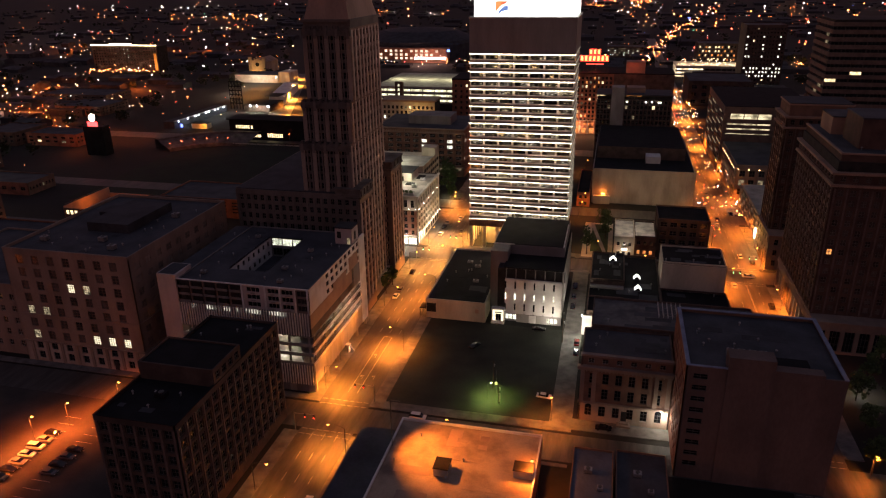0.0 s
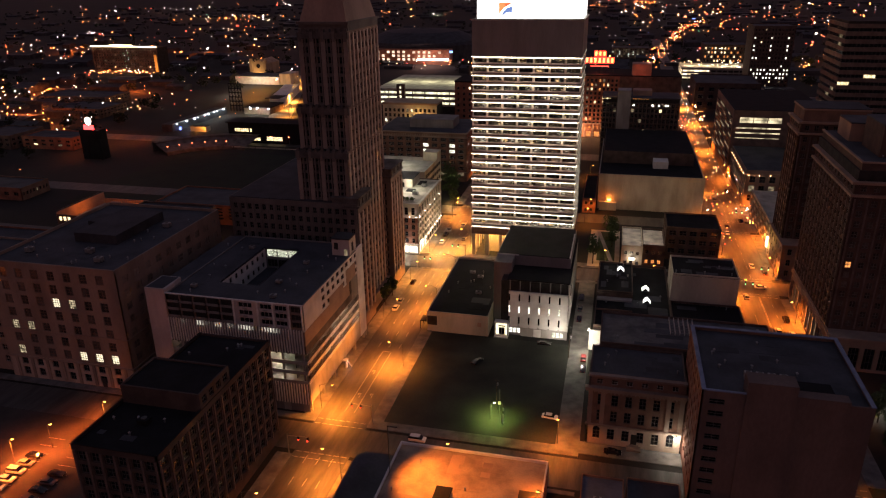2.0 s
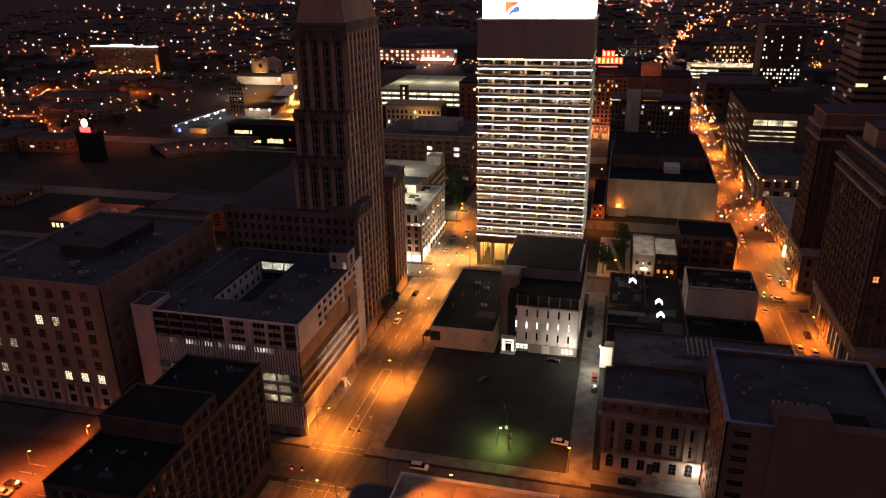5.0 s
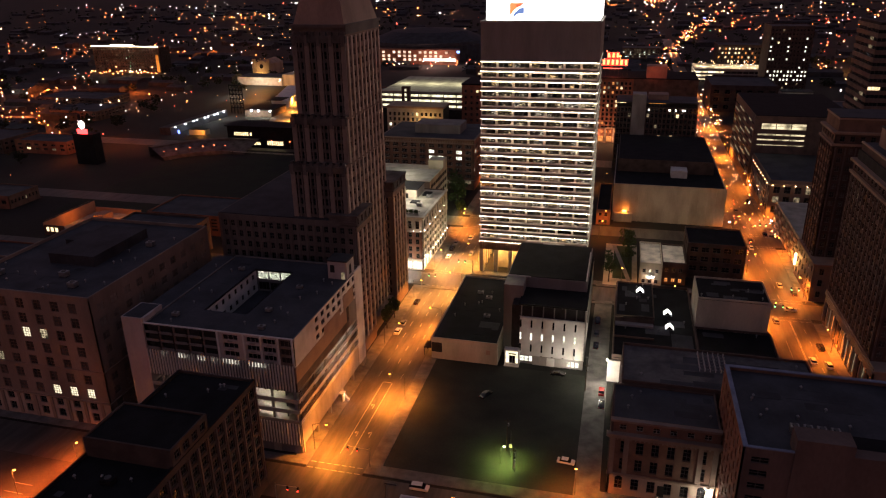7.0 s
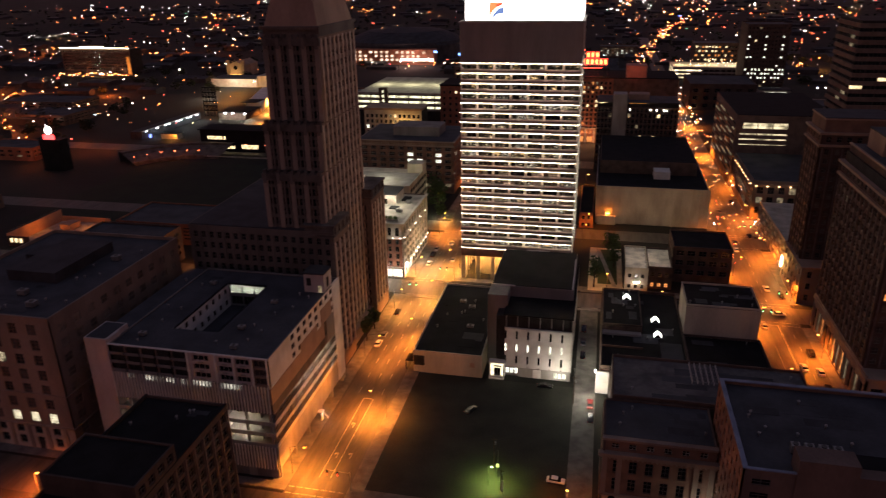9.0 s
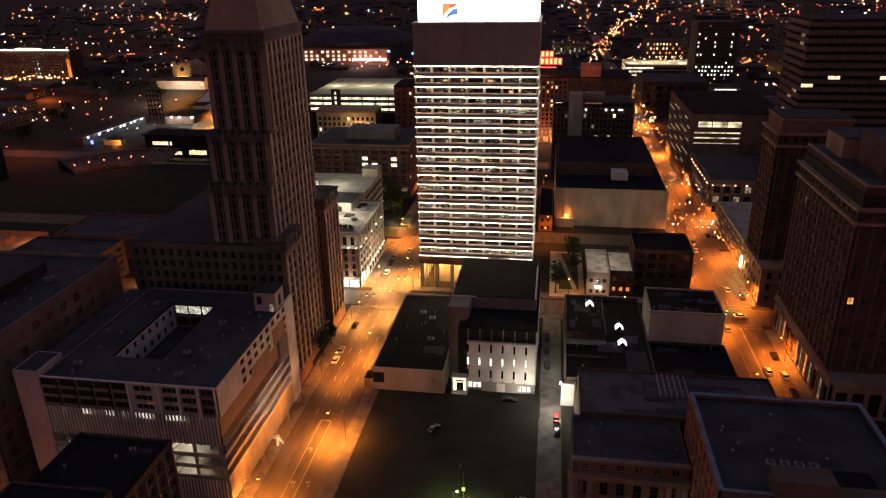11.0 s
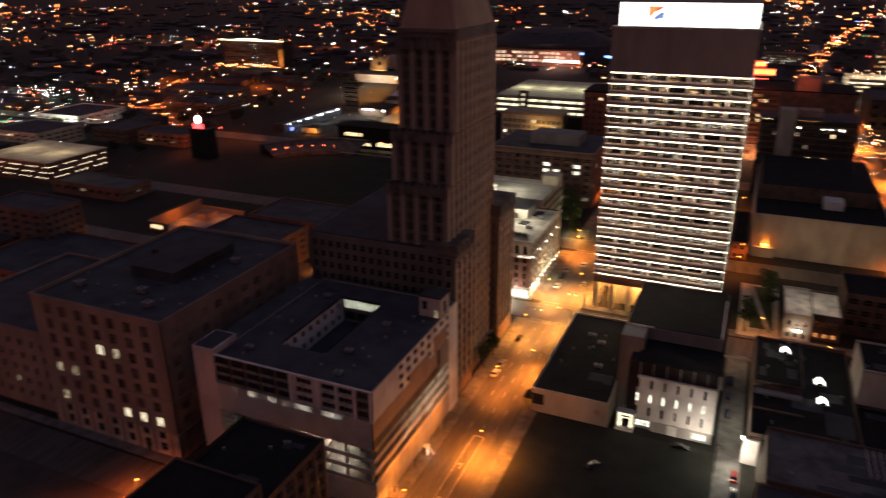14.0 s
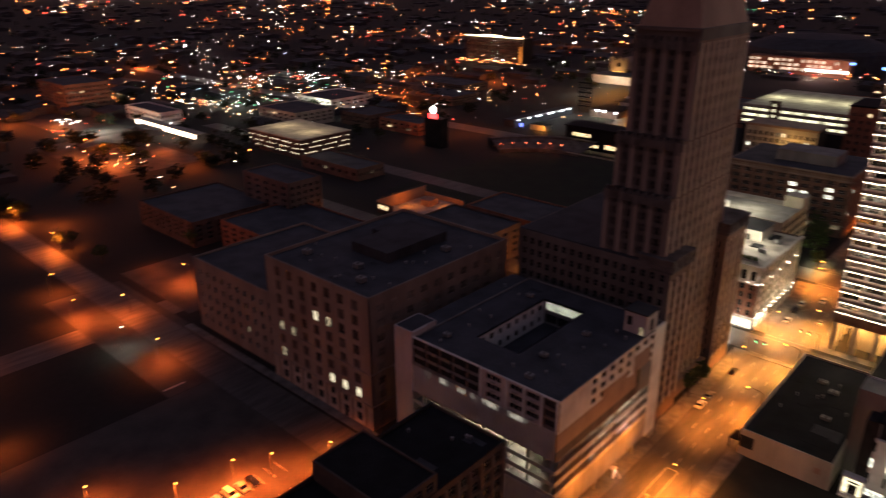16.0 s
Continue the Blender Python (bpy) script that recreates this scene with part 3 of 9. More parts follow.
    for k, (w, z) in enumerate(((1.6, 108.2), (0.7, 108.2), (1.3, 108.2), (1.2, 108.2), (1.1, 108.2), (1.7, 105.4), (1.5, 105.4), (1.2, 105.4), (0.7, 105.4), (1.5, 105.4), (1.5, 105.4), (1.4, 105.4))):
        xa = 17.4 + (k if k < 5 else k - 5) * 2.0
        part("sign_bar", boxes((xa, xa + w, 302.5, 302.6, z, z + 2.0)), pale, t)
    # base: dark band, then an arcade
    s.plain("lower_band", M_BROWN, (x0 - 0.1, x1 + 0.1, y0 - 0.1, y1 + 0.1, 10.6, 14.1), label="dark brown ribbed band over the arcade")
    bm = bmesh.new()
    for i in range(46):
        add_box(bm, x0 + i, x0 + i + 0.25, y0 - 0.35, y0 - 0.1, 10.6, 14.1)
    part("band_ribs", bm, M_BROWN, t)
    for i in range(8):
        xc = x0 + 0.9 + i * (x1 - x0 - 1.8) / 7
        part("arcade_pier", boxes((xc - 0.8, xc + 0.8, y0, y0 + 1.6, 0.16, 10.6)), M_BEIGE, t, bevel=0.05)
    for i in range(6):
        yc = y0 + 4 + i * 5.8
        part("arcade_pier", boxes((x0, x0 + 1.6, yc - 0.8, yc + 0.8, 0.16, 10.6)), M_BEIGE, t)
    s.plain("lobby_wall", M_BEIGE, (x0 + 5, x1 - 5, y0 + 6, y1 - 5, 0.16, 10.6))
    s.plain("roof", M_ROOF, (x0 + 0.4, x1 - 0.4, y0 + 0.4, y1 - 0.4, 104.2, 104.3))
    s.finish()
    for x in (6, 17, 28, 39):
        lamp_light("arcade_lamp", (x, 303.5, 9.5), WARM, 2300, "POINT", 0.3, parent=t)
    for y in (309, 322):
        lamp_light("arcade_lamp", (2.5, y, 9.5), WARM, 2300, "POINT", 0.3, parent=t)


bank_tower()


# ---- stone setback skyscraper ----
# paler warm stone for street-side piers, their lamp light in the colour
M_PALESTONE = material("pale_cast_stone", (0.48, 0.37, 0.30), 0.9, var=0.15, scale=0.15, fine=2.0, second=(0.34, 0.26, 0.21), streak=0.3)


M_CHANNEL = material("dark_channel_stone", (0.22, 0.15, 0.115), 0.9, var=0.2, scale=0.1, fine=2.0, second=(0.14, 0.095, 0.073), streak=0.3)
# north-face pier stone, darkened in colour for the unlit side
M_BROADPIER = material("shaded_pier_stone", (0.27, 0.225, 0.195), 0.9, var=0.2, scale=0.12, fine=2.0, second=(0.16, 0.135, 0.12), streak=0.3)


def stone_tower():
    t = thing("stone_skyscraper", -38, 240, 0, "dark unlit cast-stone setback skyscraper with vertical piers", "skyscraper")
    s = Shell(t, 11)
    m = M_STERICK
    # podium: a low body behind, and two wings that step forward to the street
    s.plain("podium_core", M_CORE, (-73, -47.5, 220.6, 280, 0.1, 47.4), (-47.5, -33.6, 260, 280, 0.1, 45.5), (-47.5, -34.5, 220.6, 224, 0.1, 47.4))
    s.facade("n", (-73.4, 220), 49.0, 0, 48, 17, 12, 1.4, 2.1, base=4, top=1.5, margin=0.8, mat=M_SHADESTONE, nx=2, pier=0.7)
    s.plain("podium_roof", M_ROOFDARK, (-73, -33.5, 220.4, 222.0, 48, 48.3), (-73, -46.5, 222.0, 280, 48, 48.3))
    s.plain("podium_wall", M_SHADESTONE, (-73.4, -73, 220.3, 280, 0, 48.3), (-73, -33.5, 280, 280.4, 0, 46.0))
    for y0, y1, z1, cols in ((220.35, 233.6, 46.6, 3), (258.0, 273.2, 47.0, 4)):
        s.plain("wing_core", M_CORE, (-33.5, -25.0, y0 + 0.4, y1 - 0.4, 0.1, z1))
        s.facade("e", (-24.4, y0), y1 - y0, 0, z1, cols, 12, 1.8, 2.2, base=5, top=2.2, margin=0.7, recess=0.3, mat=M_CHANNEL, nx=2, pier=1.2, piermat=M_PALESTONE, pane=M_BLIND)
        if y0 > 250:
            s.facade("n", (-33.5, y0), 9.0, 0, z1, 2, 12, 1.5, 2.2, base=5, top=2.2, margin=0.7, recess=0.3, mat=M_SHADESTONE, nx=2, pier=0.9, piermat=M_SHADESTONE)
        s.plain("wing_back", M_SHADESTONE, (-33.5, -24.45, y1 - 0.4, y1, 0, z1))
        # heavy soot-black crown of each wing
        s.plain("wing_crown", M_SHADESTAIN, (-34.2, -23.9, y0 - 0.5, y1 + 0.4, z1, z1 + 0.7), (-33.8, -24.3, y0 - 0.1, y1, z1 + 0.7, z1 + 3.0), (-34.3, -23.8, y0 - 0.6, y1 + 0.5, z1 + 3.0, z1 + 3.7))
        for i in range(4):
            yy = y0 + 0.6 + i * (y1 - y0 - 2.2) / 3
            s.plain("crown_block", M_SHADESTONE, (-24.3, -23.85, yy, yy + 1.0, z1 + 0.7, z1 + 3.0))
    s.plain("entrance_base", M_LIME, (-27.3, -25.6, 234.2, 257.4, 0.1, 5.2), label="stone entrance base lit by the street")
    # the shaft: sheer to the street, stepping back twice on the side away from it
    s.plain("shaft_core", M_CORE, (-44, -28.2, 229, 258.6, 0, 104))
    for z0, z1, ya, xa, cols in ((5.2, 66.0, 222.0, -46.3, 10), (66.0, 80.5, 225.0, -45.8, 9), (80.5, 105.0, 228.0, -44.8, 8)):
        rows = round((z1 - z0) / 3.7)
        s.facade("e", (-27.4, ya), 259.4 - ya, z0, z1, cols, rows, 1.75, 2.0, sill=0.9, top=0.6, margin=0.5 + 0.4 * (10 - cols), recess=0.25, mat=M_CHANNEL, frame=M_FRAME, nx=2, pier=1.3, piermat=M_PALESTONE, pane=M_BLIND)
        zn = max(z0, 48.3)
        rows = round((z1 - zn) / 3.7)
        s.plain("tier_core", M_CORE, (xa + 0.5, -28.0, ya + 0.4, 250, zn, z1 - 0.4))
        # north face takes the darker stones in place of shade
        s.facade("n", (xa, ya), -27.4 - xa, zn, z1, 12, rows, 1.0, 2.2, top=1.6, margin=0.9, recess=0.3, mat=M_SHADESTAIN, frame=M_SHADESTAIN, nx=1)
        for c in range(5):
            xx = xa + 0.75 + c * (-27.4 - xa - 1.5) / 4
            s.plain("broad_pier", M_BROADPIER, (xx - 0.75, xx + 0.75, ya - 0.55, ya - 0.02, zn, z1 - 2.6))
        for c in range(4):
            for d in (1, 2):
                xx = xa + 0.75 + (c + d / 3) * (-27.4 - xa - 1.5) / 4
                s.plain("slim_pier", M_SHADESTONE, (xx - 0.2, xx + 0.2, ya - 0.3, ya - 0.02, zn, z1 - 2.6))
        s.facade("w", (xa, 259), 259 - ya, zn, z1, 9, rows, 1.6, 2.0, top=1.2, margin=0.9, mat=m, nx=2)
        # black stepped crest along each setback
        s.plain("setback_crest", M_SHADESTAIN, (xa - 0.3, -27.2, ya - 0.75, ya + 0.9, z1 - 2.5, z1 - 0.4))
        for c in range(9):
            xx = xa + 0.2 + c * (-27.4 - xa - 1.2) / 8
            s.plain("crest_block", M_SHADESTAIN, (xx, xx + 0.9, ya - 0.6, ya + 0.8, z1 - 0.4, z1 + 0.7))
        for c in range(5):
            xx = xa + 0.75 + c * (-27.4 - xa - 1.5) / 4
            s.plain("pier_cap", M_SHADESTONE, (xx - 0.5, xx + 0.5, ya - 0.95, ya - 0.75, z1 - 3.4, z1 - 0.2))
        s.plain("back_wall", M_SHADESTONE, (xa, -27.45, 259.0, 259.4, zn, z1))
    s.plain("crown_storey", M_SHADESTONE, (-44.6, -27.3, 228.2, 259.2, 105.0, 107.4))
    s.plain("crown_cornice", M_SHADESTONE, (-45.2, -26.9, 227.5, 259.8, 107.0, 107.9))
    v = [(-44.2, 228.5, 107.9), (-27.8, 228.5, 107.9), (-27.8, 258.8, 107.9), (-44.2, 258.8, 107.9), (-40.6, 233, 123), (-31.4, 233, 123), (-31.4, 254, 123), (-40.6, 254, 123)]
    raw("mansard_roof", v, [(0, 1, 5, 4), (1, 2, 6, 5), (2, 3, 7, 6), (3, 0, 4, 7), (4, 5, 6, 7)], M_SHAFT, t, "weathered steep mansard roof")
    s.finish()


stone_tower()


# ---- hotel over a parking garage ----
G_TUBE = glow("garage_tube", (1.0, 0.88, 0.68), 60.0, sampled=True)


def garage_hotel():
    t = thing("parking_garage_hotel", -47, 190, 0, "pale apartment storeys over an open fluted parking garage", "parking garage")
    s = Shell(t, 21)
    x0, x1, y0, y1 = -72.4, -22.0, 165.5, 215.5
    # apartment storeys: two sheets and the body round the court
    hx0, hx1, hy0, hy1 = -54.0, -41.5, 177.0, 206.5
    s.plain("upper_body", M_CORE, (x0 + 0.5, hx0 - 0.3, y0 + 0.5, y1 - 0.5, 20, 34.6), (hx1 + 0.3, x1 - 0.5, y0 + 0.5, y1 - 0.5, 20, 34.6),
            (hx0 - 0.3, hx1 + 0.3, y0 + 0.5, hy0 - 0.3, 20, 34.6), (hx0 - 0.3, hx1 + 0.3, hy1 + 0.3, y1 - 0.5, 20, 34.6))
    s.plain("court_floor", M_ROOF, (hx0, hx1, hy0, hy1, 27.2, 27.6))
    s.plain("roof", M_ROOF, (x0 + 0.4, hx0, y0 + 0.4, y1 - 0.4, 34.6, 34.9), (hx1, x1 - 0.4, y0 + 0.4, y1 - 0.4, 34.6, 34.9), (hx0, hx1, y0 + 0.4, hy0, 34.6, 34.9), (hx0, hx1, hy1, y1 - 0.4, 34.6, 34.9), label="dark flat roof round a court")
    # north side: bays of windows, some walls white and some dark
    s.facade("n", (-66.0, y0 + 0.5), 22.2, 27.6, 35.2, 5, 3, 3.3, 1.7, sill=0.5, top=0.3, margin=0.5, recess=0.5, mat=M_TAUPE, frame=M_TAUPE, nx=3, nz=1, pick=lambda c, r: G_ROOM_ORANGE if (c, r) == (1, 2) else None)
    s.facade("n", (-43.8, y0), 7.6, 27.6, 35.2, 1, 3, 4.4, 1.65, sill=0.6, top=0.3, margin=0.8, recess=0.5, mat=M_DIMPANEL, frame=M_DIMPANEL, nx=3, nz=1)
    s.facade("n", (-36.2, y0), 10.0, 27.6, 35.2, 2, 3, 3.7, 1.65, sill=0.6, top=0.3, margin=0.4, recess=0.5, mat=M_DIMPANEL, frame=M_DIMPANEL, nx=3, nz=1)
    s.facade("n", (-26.2, y0), 4.2, 27.6, 35.2, 1, 3, 3.5, 1.9, sill=0.4, top=0.3, margin=0.2, recess=0.6, mat=M_TAUPE, frame=M_TAUPE, nx=3, nz=1)
    for x in (-43.6, -36.0, -31.1, -26.2, -22.25):
        s.plain("balcony_fin", M_WHITE, (x - 0.22, x + 0.22, y0 - 0.35, y0 - 0.01, 27.6, 35.2))
    for x in (-61.2, -56.8, -52.4, -48.0):
        s.plain("balcony_fin", M_TAUPE, (x - 0.2, x + 0.2, y0 + 0.1, y0 + 0.49, 27.6, 35.2))
    s.plain("roof_edge", M_WHITE, (-66.0, x1, y0 - 0.05, y0 + 0.35, 35.2, 35.5))
    for r in range(3):
        z = 27.75 + r * 2.43
        for xa, xb in ((-65.6, -61.6), (-61.0, -57.2), (-56.6, -52.8), (-52.2, -48.4), (-47.8, -44.0)):
            part("balcony", boxes((xa, xb, y0 - 0.3, y0 + 0.48, z, z + 0.14), (xa, xb, y0 - 0.3, y0 - 0.24, z + 0.14, z + 0.85)), M_GREY, t)
        for xc in (-40.0, -33.6, -28.7):
            part("cooling_unit", boxes((xc - 0.7, xc + 0.7, y0 - 0.32, y0 - 0.02, z + 0.05, z + 0.42)), M_CONC, t, bevel=0.04)
    s.plain("corner_tower", M_DIMPANEL, (x0, -66.0, y0 - 0.1, y0 + 9, 2.5, 36.6))
    s.plain("corner_tower_roof", M_ROOFDARK, (x0 + 0.4, -66.4, y0 + 0.3, y0 + 8.6, 36.6, 36.64))
    s.plain("corner_tower_return", M_DIMPANEL, (-66.0, -65.6, y0 + 0.4, y0 + 5, 34.9, 36.6))
    # side to the street
    s.facade("e", (x1, y0), 50.0, 27.0, 35.2, 12, 3, 2.3, 1.65, sill=0.6, top=0.3, margin=0.8, mat=M_WHITE, nx=2, nz=1, skip=lambda c, r: c in (0, 1, 2))
    s.plain("bay_panel", M_TAN, (x1 - 0.02, x1 + 0.04, 184.5, 196.5, 27.0, 29.2), (x1 - 0.02, x1 + 0.04, 199.5, 208.0, 27.0, 31.8))
    s.plain("tan_wall", M_TAN, (x1 - 0.5, x1 + 0.05, y0, y1 - 14, 22.4, 27.0))
    s.plain("louvred_band", M_SHADESTAIN, (x1 - 0.5, x1, y0, y1 - 12, 19.8, 22.4))
    s.plain("white_end_panel", M_WHITE, (x1 - 0.5, x1 + 0.08, y1 - 6, y1, 2.5, 35.4))
    s.plain("mid_panel", M_GREY, (x1 - 0.5, x1, y1 - 12, y1 - 6, 19.8, 27.0))
    # fluted screens
    fin = bmesh.new()
    add_box(fin, -0.14, 0.14, -0.4, 0.0, 0, 7.6)
    me = bpy.data.meshes.new("screen_fin")
    fin.to_mesh(me)
    fin.free()
    me.materials.append(M_WHITE)
    fin = bmesh.new()
    add_box(fin, -0.14, 0.14, -0.4, 0.0, 0, 6.8)
    me2 = bpy.data.meshes.new("screen_fin")
    fin.to_mesh(me2)
    fin.free()
    me2.materials.append(M_WHITE)
    o = world_of(t)
    for i in range(52):
        x = -65.8 + i * 0.845
        for zz, mesh in ((19.9, me), (2.8, me2)):
            f = link_mesh("screen_fin", mesh, t)
            f.location = Vector((x, y0 + 0.05, zz)) - o
    for i in range(34):
        x = -61 + i * 0.95
        if i % 11 not in (3, 4) and i not in (14, 25, 26):
            part("lit_slit", boxes((x - 0.18, x + 0.18, y0 - 0.02, y0 + 0.04, 25.9, 27.3)), G_SLIT, t)
    s.plain("screen_back", M_GREY, (-66.0, x1 - 0.3, y0 + 0.06, y0 + 0.5, 19.6, 27.6), (-66.0, x1 - 0.3, y0 + 0.06, y0 + 0.4, 2.6, 9.8), (x0, x1 - 0.3, y0 + 0.1, y0 + 0.5, 0, 2.6))
    s.plain("back_wall", M_CONC, (x0, x1, y1 - 0.4, y1, 0, 34.6), (x0, x0 + 0.4, y0 + 9, y1 - 0.4, 0, 34.6))
    # open decks with real tubes inside
    for k, z in enumerate((3.0, 9.8, 13.1, 16.4, 19.6)):
        s.plain("deck", M_CONC, (x0 + 0.5, x1 - 0.02, y0 + 0.5, y1 - 0.5, z - 0.3, z))
        if 0 < k < 4:
            s.plain("deck_barrier", M_CONC, (-66, x1, y0 - 0.02, y0 + 0.25, z - 0.35, z + 0.75), (x1 - 0.25, x1 + 0.03, y0 + 0.25, y1 - 6, z - 0.35, z + 0.75))
        if k:
            bm = bmesh.new()
            for yy in (168.5, 176, 186, 196, 206):
                for i in range(5):
                    add_box(bm, -60 + i * 7 - 1.2, -60 + i * 7 + 1.2, yy - 0.09, yy + 0.09, z - 0.42, z - 0.32)
            if k in (2, 3, 4):
                for yy in (187.5, 193.5, 199.5, 205.5):
                    add_box(bm, -25.6, -25.4, yy - 1.3, yy + 1.3, z - 0.42, z - 0.32)
            tagged(part("ceiling_tubes", bm, G_TUBE, t, "white fluorescent garage lights"), kind="stuff")
            for i in range(7):
                xx = -63 + i * 6.6
                s.plain("deck_column", M_CONC, (xx - 0.3, xx + 0.3, y0 + 0.6, y0 + 1.2, z - 3.3, z - 0.3))
            for i in range(6):
                yy = y0 + 3 + i * 8.4
                s.plain("deck_column", M_CONC, (x1 - 1.0, x1 - 0.4, yy - 0.3, yy + 0.3, z - 3.3, z - 0.3))
    # added baffles hold back the tubes' light so only the gaps look bright
    s.plain("inner_partition", M_GREY, (x1 - 5.0, x1 - 4.7, 168, 184, 3.0, 19.3), (x1 - 5.0, x1 - 4.7, 190, 197, 3.0, 19.3), (x1 - 5.0, x1 - 4.7, 203, 214, 3.0, 19.3), (-65, -47, y0 + 3.0, y0 + 3.3, 3.0, 19.3))
    for z in (13.1, 16.4, 19.6):
        for i in range(12):
            s.plain("deck_beam", M_CONC, (-64.4 + i * 3.6, -64.0 + i * 3.6, y0 + 0.6, y0 + 8, z - 0.75, z - 0.3))
    for z in (9.8, 13.1, 16.4):
        s.plain("rail", M_WHITE, (x1 + 0.03, x1 + 0.1, y0 + 0.3, y1 - 6, z + 0.45, z + 0.62), (x1 + 0.03, x1 + 0.1, y0 + 0.3, y1 - 6, z - 0.2, z - 0.05))
    for z in (9.8, 13.1, 16.4):
        for dz in (0.95, 1.3, 1.65, 2.0, 2.35):
            s.plain("street_slat", M_SHADESTAIN, (x1 + 0.04, x1 + 0.14, y0 + 0.3, y1 - 6, z + dz, z + dz + 0.13))
    s.plain("brace", M_CONC, *[(x1 + 0.1 + k * 0.35, x1 + 0.5 + k * 0.35, 192.5, 193.3, 2.8 - k * 0.45, 3.3 - k * 0.45) for k in range(7)])
    s.plain("ramp_wall", M_WHITE, (-60, x1 - 12, 176, 176.3, 3.0, 19.4), (-36, -35.7, 166.5, 176, 3.0, 19.4))
    s.plain("street_wall", M_CONC, (x1 - 0.4, x1, y0 + 0.4, y1 - 1, 2.8, 9.4), label="blank concrete wall lit orange by the street lamps")
    for i in range(6):
        yy = y0 + 0.5 + i * 9.4
        s.plain("street_column", M_CONC, (x1 - 0.9, x1, yy, yy + 0.9, 0, 2.8))
    for i in range(8):
        xx = -68 + i * 6.2
        s.plain("street_column", M_CONC, (xx, xx + 2.2, y0, y0 + 0.6, 0, 2.6))
    # court walls
    s.facade("n", (hx0, hy1), hx1 - hx0, 27.6, 34.9, 3, 2, 3.7, 2.7, sill=0.5, margin=0.3, mat=M_GREY, nx=3, nz=1, pick=lambda c, r: G_COURT if r == 1 else None, name="court_wall")
    s.facade("e", (hx0, hy0), hy1 - hy0, 27.6, 34.9, 8, 2, 1.5, 1.7, margin=0.3, mat=M_WHITE, name="court_wall")
    s.facade("w", (hx1, hy1), hy1 - hy0, 27.6, 34.9, 8, 2, 1.5, 1.7, margin=0.3, mat=M_WHITE, name="court_wall")
    # stair head
    s.plain("stair_head", M_DIMPANEL, (-28.6, -22.4, 205.0, 211.0, 34.9, 40.6), label="pale stair head on the roof")
    s.plain("stair_head_roof", M_ROOFDARK, (-28.8, -22.2, 204.8, 211.2, 40.6, 41.0))
    s.plain("stair_head_lit_door", G_ROOM_DIM, (-24.3, -23.2, 204.94, 205.0, 35.0, 37.2))
    s.plain("stair_head_opening", M_CORE, (-27.8, -26.4, 204.94, 205.0, 37, 39.4), (-22.4, -22.34, 207, 208.6, 36, 39))
    parapet(s, x0 + 6.6, x1 - 0.02, y0 + 0.36, y1, 34.9, 0.4, 0.3, M_GREY)
    s.finish()
    roof_patches(t, x0 + 2, hx0 - 1, y0 + 3, y1 - 3, 34.9, 9, 5)
    roof_patches(t, hx1 + 1, x1 - 8, y0 + 3, y1 - 13, 34.9, 9, 6)
    roof_vents(x0 + 3, hx0 - 2, y0 + 3, y1 - 3, 34.9, 7, 1)
    roof_vents(hx1 + 2, x1 - 3, y0 + 3, y1 - 13, 34.9, 8, 2)
    for x, y in ((-60, 172), (-36, 180), (-34, 196), (-58, 205), (-33, 170)):
        roof_unit(x, y, 34.9, 1.8, 1.4, 1.1)


G_SLIT = glow("screen_slit_light", (1.0, 0.92, 0.75), 0.35, False, 0.7, 0.35)
G_COURT = glow("court_gallery_light", (0.95, 1.0, 0.75), 1.1, sampled=True, patchy=0.4)
garage_hotel()


# ---- limestone government building ----
M_BASESTONE = material("pale_base_stone", (0.46, 0.37, 0.30), 0.85, var=0.16, scale=0.15, fine=2.5, second=(0.30, 0.235, 0.19), streak=0.4)


